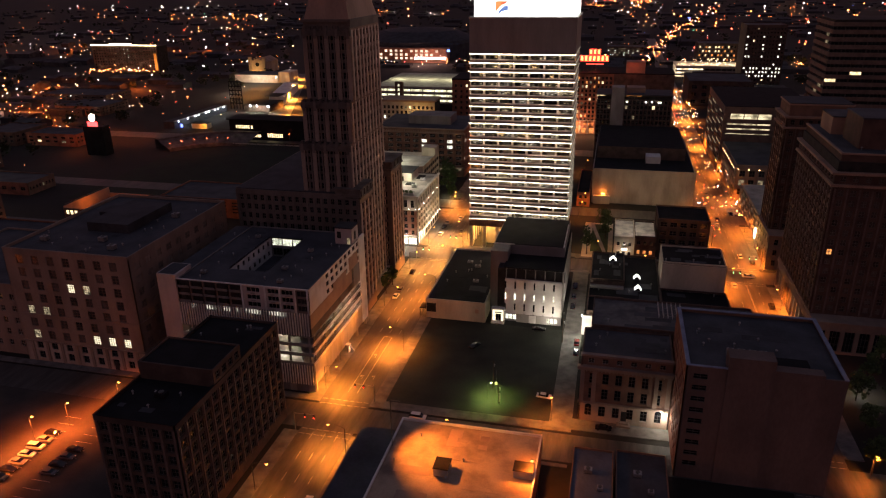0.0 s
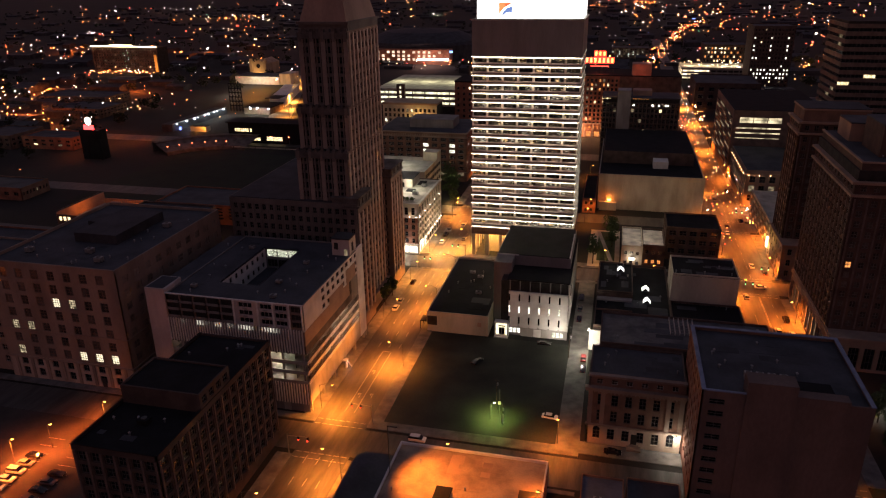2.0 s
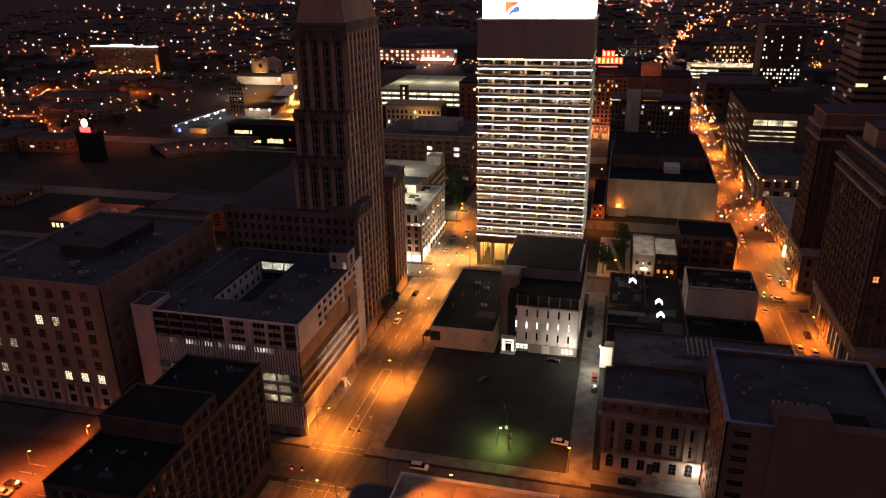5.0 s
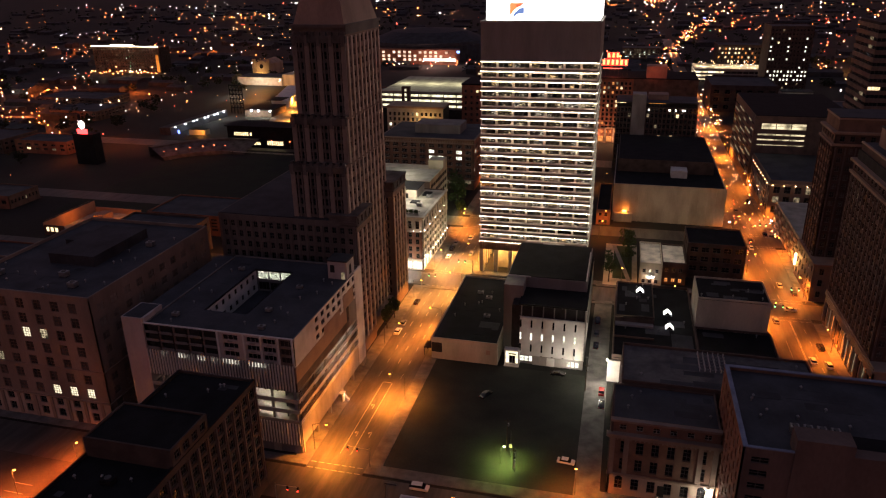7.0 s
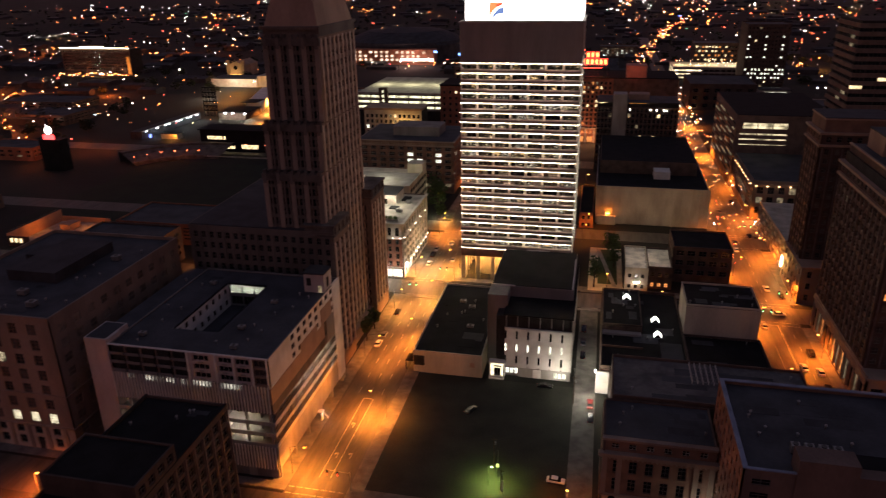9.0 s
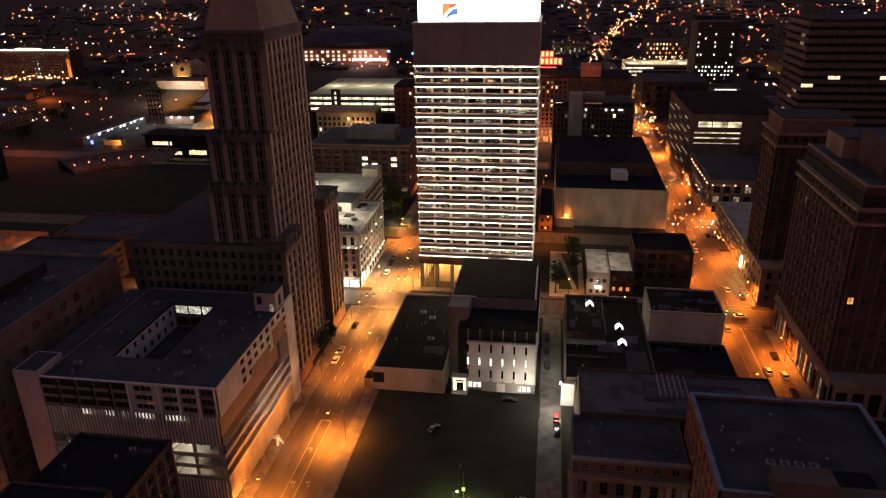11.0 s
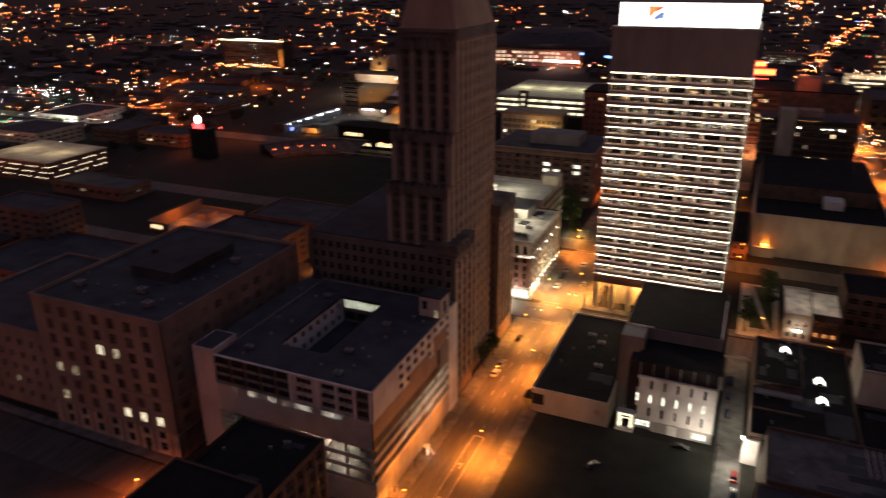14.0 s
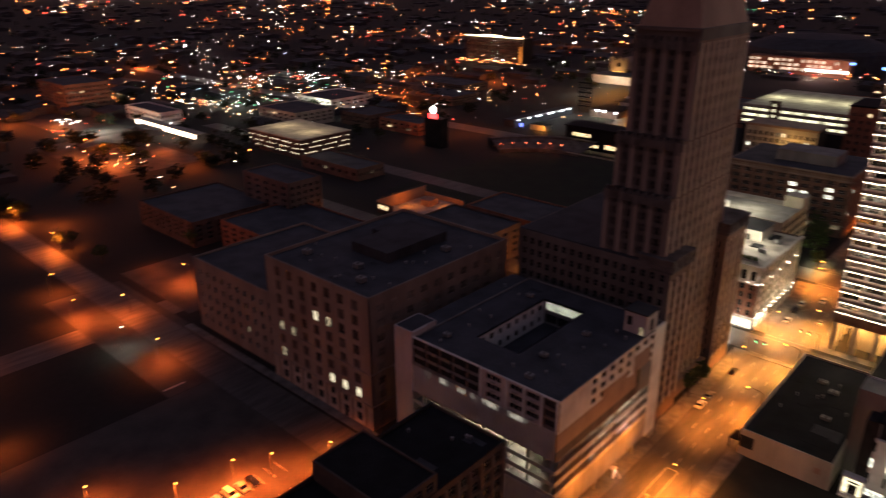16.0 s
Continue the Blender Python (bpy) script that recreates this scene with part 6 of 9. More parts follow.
    for k, (z, h) in enumerate(((34.8, 3.2), (31.2, 0.8), (28.3, 0.7), (25.4, 0.4))):
        for c in range(3):
            xx = 133.6 + c * 8.0
            part("lit_opening", boxes((xx - (1.6 if c == 0 and k else 0), xx + 7.5, 457.9, 458.2, z, z + h)), gb, t)
        part("opening_rail", boxes((131.8, 158, 457.8, 457.95, z + h * 0.5, z + h * 0.5 + 0.12)), M_CORE, t)
    for k in range(9):
        z = 7 + k * 3.7
        for c in range(8):
            yy = 461 + c * 9.8
            part("side_opening", boxes((129.45, 129.62, yy, yy + 8.5, z, z + 1.0)), G_ROOM_DIM if (c * 5 + k * 3) % 7 < 3 else M_CORE, t)


east_side()


# ---- west side of third street beyond the stone tower ----
M_ROSE = material("rose_brick", (0.30, 0.15, 0.105), 0.9, var=0.16, scale=0.25, fine=5.0, second=(0.2, 0.10, 0.075))


M_STUCCO = material("cream_stucco", (0.52, 0.48, 0.42), 0.8, var=0.14, scale=0.25, fine=3.0, second=(0.36, 0.33, 0.285), streak=0.35)
M_ROOFPALE = material("pale_roof_deck", (0.36, 0.34, 0.30), 0.85, var=0.2, scale=0.2, fine=2.0, second=(0.2, 0.19, 0.17))


def west_row():
    t = thing("white_corner_building", -40, 316, 0, "six-storey white corner building with uplit facades and roof terrace", "apartment building")
    s = Shell(t, 111)
    x0, x1, y0, y1, z1 = -52.0, -24.0, 295.5, 338.0, 24.0
    s.plain("core", M_CORE, (x0 + 0.5, x1 - 0.5, y0 + 0.5, y1 - 0.5, 0, z1 - 0.5))
    shop = glow("shopfront_room", (1.0, 0.9, 0.68), 1.5, False, 0.5, 0.7)
    s.facade("n", (x0, y0), x1 - x0, 0, 4.8, 6, 1, 4.0, 3.2, sill=0.5, top=0.5, margin=0.6, recess=0.4, mat=M_STUCCO, frame=M_FRAME, pane=shop, nx=3, nz=1)
    s.facade("n", (x0, y0), x1 - x0, 4.8, 18.0, 8, 4, 1.5, 2.2, sill=0.6, top=0.2, margin=0.9, recess=0.3, mat=M_ROSE, frame=M_FRAME, pane=M_GLASS)
    s.facade("n", (x0, y0), x1 - x0, 18.0, z1, 8, 1, 1.6, 3.6, sill=0.9, top=0.9, margin=0.9, recess=0.4, mat=M_STUCCO, frame=M_FRAME, pane=M_GLASS, pier=0.9, nz=3)
    s.facade("e", (x1, y0), y1 - y0, 0, 4.8, 9, 1, 3.4, 3.2, sill=0.5, top=0.5, margin=0.6, recess=0.4, mat=M_STUCCO, frame=M_FRAME, pick=lambda c, r: shop if c < 3 else None, nx=3, nz=1)
    s.facade("e", (x1, y0), y1 - y0, 4.8, 18.0, 9, 4, 2.9, 2.3, sill=0.6, top=0.2, margin=0.8, recess=0.45, mat=M_STUCCO, frame=M_FRAME, pane=M_GLASS, lit=0.1, litmats=(G_ROOM_DIM, G_ROOM_WARM), pier=0.9, nx=3, nz=2)
    s.facade("e", (x1, y0), y1 - y0, 18.0, z1, 9, 1, 2.6, 3.6, sill=0.9, top=0.9, margin=0.8, recess=0.45, mat=M_STUCCO, frame=M_FRAME, pane=M_GLASS, pier=0.9, nx=3, nz=2)
    s.plain("band_course", M_STUCCO, (x0, x1 + 0.5, y0 - 0.5, y0 - 0.02, 17.6, 18.1), (x1 + 0.02, x1 + 0.5, y0 - 0.02, y1, 17.6, 18.1), (x0, x1 + 0.4, y0 - 0.4, y0 - 0.02, 4.6, 5.0), (x1 + 0.02, x1 + 0.4, y0 - 0.02, y1, 4.6, 5.0))
    s.plain("cornice", M_STUCCO, (x0, x1 + 0.8, y0 - 0.8, y0 + 0.4, z1, z1 + 0.7), (x1 - 0.4, x1 + 0.8, y0 + 0.4, y1, z1, z1 + 0.7))
    s.plain("west_wall", M_DARKBRICK, (x0, x0 + 0.4, y0 + 0.5, y1, 0, z1 + 0.4), (x0 + 0.4, x1 - 0.4, y1 - 0.4, y1, 0, z1 + 0.4))
    s.plain("roof", M_ROOFPALE, (x0 + 0.4, x1 - 0.4, y0 + 0.4, y1 - 0.4, z1 - 0.5, z1))
    s.plain("roof_house", M_STUCCO, (-45, -34, 322, 335, z1, z1 + 4.2), (-49, -40, 300, 308, z1, z1 + 3.0))
    s.plain("roof_house_lid", M_ROOFDARK, (-45.3, -33.7, 321.7, 335.3, z1 + 4.2, z1 + 4.5), (-49.3, -39.7, 299.7, 308.3, z1 + 3.0, z1 + 3.3))
    s.plain("roof_house_door", M_CORE, (-39.5, -38.2, 321.94, 322.0, z1, z1 + 2.4), (-43.6, -42.0, 321.94, 322.0, z1 + 1.0, z1 + 2.6))
    s.plain("deck_hatch", M_BLACK, (-33, -29.5, 327, 333, z1, z1 + 0.5), (-35.5, -31.5, 337 - 22, 337 - 18, z1, z1 + 0.4))
    s.finish()
    for x, y in ((-30, 312), (-29, 325)):
        roof_unit(x, y, z1, 2.4, 1.8, 1.4)
    rng = random.Random(31)
    for x in (-37.5, -35.2, -32.9, -30.6, -28.3):
        q = thing("planter", x, 300.6, z1, "rooftop planter box full of dark shrubs", "planter", "roof planters")
        part("box", boxes((x - 0.95, x + 0.95, 299.9, 301.3, z1, z1 + 0.7)), M_CONC, q, bevel=0.04)
        v, f = [], []
        for i in range(70):
            c = Vector((x + rng.gauss(0, 0.5), 300.6 + rng.gauss(0, 0.4), z1 + 0.8 + abs(rng.gauss(0, 0.5))))
            d = Vector((rng.gauss(0, 1), rng.gauss(0, 1), rng.gauss(0, 1))).normalized() * 0.28
            e = d.orthogonal() * 0.8
            k = len(v)
            v.extend([tuple(c - d), tuple(c - e), tuple(c + d), tuple(c + e)])
            f.append((k, k + 1, k + 2, k + 3))
        raw("shrubs", v, f, M_LEAF, q)
    # narrow uplights at the piers of the street side, and one lamp over the corner door
    for i in range(10):
        y = y0 + 0.9 + i * 4.54
        q = thing("pier_uplight", x1 + 0.5, y, 5.0, "small bright uplight at the foot of a pier", "wall lamp", "pier uplights")
        part("lens", boxes((x1 + 0.36, x1 + 0.62, y - 0.14, y + 0.14, 5.0, 5.25)), G_WHITE_LENS, q)
        lamp_light("bulb", (x1 + 0.95, y, 5.5), (1, 0.86, 0.6), 150, "SPOT", 0.1, 70, aim=(x1 + 0.4, y, 22))
        if i % 2 == 0:
            q = thing("pier_uplight", x1 + 0.5, y, 18.2, "small bright uplight at the foot of a pier", "wall lamp", "pier uplights")
            part("lens", boxes((x1 + 0.36, x1 + 0.62, y - 0.14, y + 0.14, 18.12, 18.4)), G_WHITE_LENS, q)
            lamp_light("bulb", (x1 + 0.9, y, 18.6), (1, 0.88, 0.64), 60, "SPOT", 0.1, 90, aim=(x1 + 0.3, y, 25))
    lamp_light("street_spill", (x1 + 7.0, 312, 6.5), (1, 0.80, 0.5), 2600, "POINT", 0.4)
    q = thing("corner_globe_lamp", x1 + 1.2, 297, 4.4, "bright white globe lamp at the building corner", "wall lamp")
    bm = bmesh.new()
    bmesh.ops.create_icosphere(bm, subdivisions=2, radius=0.5)
    bmesh.ops.translate(bm, verts=bm.verts, vec=(x1 + 1.2, 297, 6.4))
    part("globe", bm, G_WHITE_LENS, q)
    part("arm", boxes((x1, x1 + 1.2, 296.95, 297.05, 6.9, 7.0)), M_POLE, q)
    lamp_light("terrace_light", (-33, 316, 30.0), (1, 0.9, 0.68), 2800, "POINT", 0.4, parent=t)
    lamp_light("terrace_light", (-44, 314, 29.0), (1, 0.9, 0.68), 2000, "POINT", 0.4, parent=t)
    for i in range(9):
        x = -51.1 + i * 3.28
        q = thing("cornice_uplight", x, 294.9, 18.2, "small bright uplight between the top windows", "wall lamp", "cornice uplights")
        part("lens", boxes((x - 0.14, x + 0.14, 294.75, 295.0, 18.12, 18.4)), G_WHITE_LENS, q)
        lamp_light("bulb", (x, 294.5, 18.7), COOL, 95, "SPOT", 0.1, 80, aim=(x, 295.3, 25))
    lamp_light("shopfront_light", (-30, 291.5, 4.2), COOL, 1100, "POINT", 0.3)
    lamp_light("shopfront_light", (-42, 291.5, 4.2), COOL, 800, "POINT", 0.3)
    t = thing("beige_garage", -50, 360, 0, "beige concrete garage with a lit top deck", "parking garage")
    s = Shell(t, 112)
    s.plain("body", M_BEIGE, (-70, -34, 345, 380, 0, 24.5), (-42, -34, 372, 380, 24.5, 29.5))
    s.plain("deck", M_CONC, (-69.5, -34.5, 345.5, 371.8, 24.5, 24.62))
    s.plain("parapet", M_BEIGE, (-70, -34, 345, 345.4, 24.5, 25.7), (-34.4, -34, 345.4, 372, 24.5, 25.7))
    for k in range(6):
        for c in range(7):
            part("opening", boxes((-34.05, -33.9, 347 + c * 4.6, 350.4 + c * 4.6, 2.5 + k * 3.8, 4.3 + k * 3.8)), M_CORE, t)
    lamp_light("deck_light", (-52, 356, 33), (1, 0.95, 0.7), 3600, "POINT", 0.4, parent=t)
    q = thing("roof_sign", -62, 352, 24.6, "white lit rooftop cabin", "roof cabin")
    part("cabin", boxes((-65, -59, 350, 354, 24.6, 28)), M_WHITE, q)
    part("lens", boxes((-64, -60, 349.8, 350.0, 26, 27.4)), G_WHITE_LENS, q)

    t = thing("brick_office_block", -54, 445, 0, "dark brick office block with pale trim and some lit windows", "office building")
    s = Shell(t, 113)
    x0, x1, y0, y1, z1 = -84.0, -27.0, 418.0, 462.0, 30.0
    s.plain("core", M_CORE, (x0 + 0.5, x1 - 0.5, y0 + 0.5, y1 - 0.5, 0, z1 - 0.5))
    lit = {(5, 4), (5, 3), (6, 4), (8, 4), (8, 5), (5, 5)}
    paired = (G_ROOM_COOL, M_PALEFRAME, 4, 2)
    s.facade("n", (x0, y0), x1 - x0, 0, z1, 10, 7, 3.4, 2.1, base=3.0, top=2.4, margin=0.8, mat=M_BROWN, frame=M_PALEFRAME, pick=lambda c, r: paired if (c, r) in lit else (G_ROOM_DIM if (c * 7 + r * 3) % 7 == 0 else None), nx=4, nz=2)
    for i in range(38):
        part("cornice_bracket", boxes((x0 + 0.4 + i * 1.5, x0 + 0.9 + i * 1.5, y0 - 0.45, y0 - 0.02, 28.2, 29.2)), M_LIME, t)
    s.facade("e", (x1, y0), y1 - y0, 0, z1, 12, 7, 2.2, 2.1, base=3.0, top=2.4, margin=0.8, mat=M_BRICK, frame=M_PALEFRAME, lit=0.1)
    s.plain("cornice", M_LIME, (x0 - 0.5, x1 + 0.5, y0 - 0.5, y0 + 0.3, 27.5, 28.2), (x0 - 0.5, x1 + 0.5, y0 - 0.5, y1 + 0.3, z1, z1 + 0.6), (x0, x1 + 0.3, y0 - 0.3, y0 + 0.2, 5.8, 6.4))
    s.plain("roof", M_ROOF, (x0 + 0.4, x1 - 0.4, y0 + 0.4, y1 - 0.4, z1 + 0.6, z1 + 0.7))
    s.plain("penthouse", M_GREY, (-66, -38, 430, 448, z1 + 0.7, z1 + 6.0))
    s.finish()

    t = thing("long_parking_garage", -100, 600, 0, "long parking garage with bright white decks", "parking garage")
    s = Shell(t, 114)
    gw = glow("deck_lights", (1.0, 0.93, 0.6), 0.6, False, 0.6, 0.25)
    s.plain("body", M_CORE, (-131, -41, 561, 640, 0, 33))
    for k in range(4):
        z = 20.5 + k * 4.0
        s.plain("barrier", M_CONC, (-132, -40, 560, 560.5, z, z + 1.5))
        if k < 3:
            for c in range(9):
                part("lit_bay", boxes((-131.5 + c * 10.2, -122 + c * 10.2, 560.6, 560.9, z + 1.5, z + 3.2)), gw, t)
    s.plain("top_deck", M_CONC, (-132, -40, 560.5, 641, 33.5, 34.0), label="pale top deck lit by tall lamps")
    s.plain("stair_tower", M_DARKBRICK, (-113.5, -107, 556.5, 560, 0, 38))
    for c in range(5):
        part("stair_window", boxes((-111, -109.5, 556.3, 556.5, 20 + c * 3.6, 22 + c * 3.6)), gw, t)
    for x in (-122, -98, -74, -50):
        lamp_light("deck_lamp", (x, 600, 42), (1, 0.93, 0.55), 5000, "POINT", 0.4, parent=t)
    t = thing("brown_brick_tower", -48, 535, 0, "plain brown brick block with a dark roof", "apartment building")
    s = Shell(t, 115)
    s.plain("body", M_BRICK, (-57, -30, 520, 552, 0, 46))
    s.plain("roof", M_BLACK, (-57.3, -29.7, 519.7, 552.3, 46, 47))
    s.facade("n", (-57.0, 519.6), 27, 0, 44, 6, 10, 1.6, 2.0, base=3, margin=0.6, recess=0.3, mat=M_BRICK, lit=0.1)
    s.finish()
    t = thing("yellow_hotel", -88, 510, 0, "small hotel with a pale window grid and orange-lit wall", "hotel")
    s = Shell(t, 116)
    s.plain("core", M_CORE, (-106.5, -66.5, 500.5, 520, 0, 31.5))
    s.facade("n", (-107, 500), 41, 0, 32, 12, 7, 1.7, 2.4, base=3.5, top=2.4, margin=0.6, mat=M_BEIGE, lit=0.12)
    s.plain("roof_fascia", M_TAN, (-107.3, -65.7, 499.7, 520, 32, 33.4))
    s.finish()
    lamp_light("hotel_wash", (-78, 494, 22), (1, 0.55, 0.15), 2500, "POINT", 0.4, parent=t)


west_row()


# ---- hotel with the neon sign, and its neighbours ----
def neon_hotel():
    t = thing("grand_hotel", 40, 590, 0, "broad brick hotel with small lit windows and a neon sign", "hotel")
    s = Shell(t, 121)
    s.plain("core", M_CORE, (12, 106, 560.6, 600, 0, 46))
    s.facade("n", (11.5, 560), 50, 0, 47, 16, 12, 1.5, 2.0, base=6, top=2, margin=0.8, mat=M_BRICK, lit=0.26, litmats=(G_ROOM_WARM, G_ROOM_ORANGE, G_ROOM_DIM), pick=lambda c, r: G_ROOM_WARM if c in (5, 6) and r in (3, 4, 6, 7, 8) else (G_ROOM_ORANGE if r == 0 else None))
    s.plain("wall", M_DARKBRICK, (61.5, 106, 560, 560.6, 0, 47))
    s.plain("roof", M_BLACK, (11.5, 106, 560.4, 600, 47, 47.6))
    s.plain("roof_house", M_TAN, (70, 84, 562, 575, 47.6, 56))
    # arcaded street storey under its own lights
    s.plain("street_cornice", M_LIME, (11.2, 61.6, 559.3, 560.0, 10.4, 11.3))
    for k in range(8):
        s.plain("arcade_pier", M_LIME, (12.0 + k * 6.2, 13.2 + k * 6.2, 559.2, 560.0, 0, 10.4))
        if k < 7:
            s.plain("shop_window", G_ROOM_ORANGE, (13.9 + k * 6.2, 17.5 + k * 6.2, 559.7, 559.95, 0.8, 4.6))
    for x in (20, 36, 52):
        lamp_light("arcade_light", (x, 555.5, 5.5), (1, 0.42, 0.2), 2600, "POINT", 0.3)
    s.finish()
    sg = thing("neon_roof_sign", 46, 570, 47.6, "red and yellow neon roof sign on a steel frame", "sign")
    part("frame", boxes(*[(34.5 + i * 3.1, 34.7 + i * 3.1, 570.2, 570.4, 47.6, 61.5) for i in range(8)], (34.5, 56.6, 570.2, 570.4, 54, 54.2), (34.5, 56.6, 570.2, 570.4, 59, 59.2)), M_POLE, sg)
    yel, red = glow("neon_yellow", (1.0, 0.45, 0.08), 3.2, False), glow("neon_red", (1.0, 0.05, 0.03), 3.2, False)
    def letter(x, z, w, h):
        part("letter_tube", boxes((x, x + 0.32, 569.9, 570.15, z, z + h), (x + w - 0.32, x + w, 569.9, 570.15, z, z + h), (x + 0.32, x + w - 0.32, 569.9, 570.15, z + h - 0.32, z + h), (x + 0.32, x + w - 0.32, 569.9, 570.15, z, z + 0.32)), red, sg)
        part("letter_bar", boxes((x + 0.7, x + w - 0.7, 569.8, 570.1, z + 0.7, z + h - 0.7)), yel, sg)

    for i in range(7):
        letter(34.6 + i * 3.15, 55.2, 2.7, 4.4)
    for i in range(3):
        letter(41.2 + i * 3.1, 60.4, 2.6, 4.0)
    part("underline", boxes((39.0, 52.5, 569.9, 570.15, 52.8, 53.3)), red, sg)
    lamp_light("street_spill", (28, 552, 8), (1, 0.36, 0.16), 7000, "POINT", 0.6)
    lamp_light("roof_house_glow", (76, 556, 52), (1, 0.14, 0.06), 420, "POINT", 0.5, parent=t)
    lamp_light("neon_spill", (46, 567, 52), (1, 0.12, 0.05), 900, "POINT", 1.0, parent=sg)
    t = thing("dark_hotel_slab", 78, 500, 0, "dark slab hotel with a pale blank stair core", "hotel")
    s = Shell(t, 122)
    x0, xa, xb, x1, z1 = 51.3, 60.8, 69.1, 100.0, 44.6
    s.plain("core", M_CORE, (x0 + 0.5, x1 - 0.5, 480.8, 503, 0, z1 - 1))
    rooms = (G_ROOM_DIM, G_ROOM_DIM, G_ROOM_WARM)
    s.facade("n", (x0, 480), xa - x0, 0, 41.4, 4, 11, 1.7, 2.3, base=4, top=0.6, margin=0.3, mat=M_NIGHTBRICK, lit=0.05, litmats=rooms, pier=0.5, piermat=M_DARKBRICK)
    s.facade("n", (xb, 480), x1 - xb, 0, 41.4, 12, 11, 1.7, 2.3, base=4, top=0.6, margin=0.3, mat=M_NIGHTBRICK, lit=0.03, litmats=rooms, pier=0.5, piermat=M_DARKBRICK)
    s.facade("e", (x1, 480), 24, 0, 41.4, 8, 11, 1.7, 2.3, base=4, top=0.6, margin=0.3, mat=M_NIGHTBRICK, lit=0.03, litmats=rooms)
    # recessed top storey with two lit stretches, under the roof slab
    s.plain("top_storey", M_NIGHTBRICK, (x0 + 0.4, xa, 481.0, 503.6, 41.4, z1 - 0.6), (xb, x1 - 0.4, 481.0, 503.6, 41.4, z1 - 0.6))
    s.plain("lit_lounge_window", G_ROOM_ORANGE, (xb + 1.4, xb + 11.5, 480.85, 480.97, 41.9, 43.7))
    s.plain("lounge_mullion", M_FRAME, *[(xb + 3.0 + k * 1.7, xb + 3.25 + k * 1.7, 480.75, 480.85, 41.9, 43.7) for k in range(5)])
    s.plain("light_strip", G_ROOM_WARM, (x0 + 0.6, x0 + 5.6, 480.8, 480.97, 43.3, 43.8))
    s.plain("stair_core", M_CONC, (xa, xb, 479, 490, 0, 49.2), label="pale blank concrete stair core")
    s.plain("roof", M_ROOF, (x0 - 0.2, xa, 479.8, 504, z1 - 0.6, z1), (xb, x1 + 0.2, 479.8, 504, z1 - 0.6, z1), (xa, xb, 490, 504, z1 - 0.6, z1))
    s.plain("penthouse", M_TAN, (70.5, 82.5, 488, 498, z1, z1 + 3.4))
    s.finish()
    for x in (71.0, 83.2, 87.0, 91.2, 92.4):
        q = thing("roof_edge_lamp", x, 479.6, 39.8, "small white lamp below the roof edge", "lamp", "roof edge lamps")
        part("lens", boxes((x - 0.28, x + 0.28, 479.2, 479.5, 39.6, 40.2)), G_WHITE_LENS, q)
        part("bracket", boxes((x - 0.08, x + 0.08, 479.5, 480.0, 39.8, 39.95)), M_POLE, q)


neon_hotel()

# ---- street lamps ----
LAMP_GAIN = 3.6

def street_lamp(x, y, dx, dy, watts, h=9.0, color=SODIUM, lens=None, label="steel street lamp with a glowing sodium head", light=True, cone=158):
    t = thing("street_lamp", x, y, 0, label, "street lamp", "street lamps")
    bm = bmesh.new()
    add_rod(bm, (x, y, 0), (x, y, h - 0.6), 0.13, 0.08)
    part("pole", bm, M_POLE, t)
    bm = bmesh.new()
    add_rod(bm, (x, y, h - 0.7), (x + dx * 0.5, y + dy * 0.5, h), 0.05, seg=6)
    add_rod(bm, (x + dx * 0.5, y + dy * 0.5, h), (x + dx, y + dy, h + 0.1), 0.045, seg=6)
    part("arm", bm, M_POLE, t)
    hx, hy = x + dx, y + dy
    part("head", boxes((hx - 0.35, hx + 0.35, hy - 0.22, hy + 0.22, h + 0.02, h + 0.24)), M_POLE, t, bevel=0.05)
    bm = bmesh.new()
    bmesh.ops.create_icosphere(bm, subdivisions=2, radius=0.34)
    bmesh.ops.scale(bm, verts=bm.verts, vec=(1, 1, 0.75))
    bmesh.ops.translate(bm, verts=bm.verts, vec=(hx, hy, h - 0.1))
    part("lens", bm, lens or G_SODIUM, t)
    if light:
        lamp_light("bulb", (hx, hy, h - 0.6), color, watts * LAMP_GAIN, "SPOT", 0.3, cone, parent=t)
    return t


for x, y, dx, w in ((-2.6, 196.6, -3.4, 6800), (-19.9, 229, 4.2, 3000), (-2.4, 139.0, -3.4, 5200), (-19.9, 168, 3.0, 5600), (-2.6, 243, -3.2, 6200),
                    (-19.9, 266, 2.4, 5000), (-2.6, 276, -3.5, 6800), (-2.4, 104, -3.2, 4200), (-19.9, 120, 3.0, 800), (-19.9, 299, 2.2, 7500), (-2.6, 309, -3.2, 8000),
                    (-20.6, 350, 2.0, 5000), (-2.6, 352, -2.2, 5000), (-2.6, 400, -2.2, 6000), (-20.6, 440, 2.0, 6000), (48.6, 352, 1.0, 1200), (49.8, 368, 0.8, 700), (47.5, 440, 1.0, 3000)):
    street_lamp(x, y, dx * 1.35, 0, w, cone=150, color=YELLOW if 255 < y < 330 else AMBER)
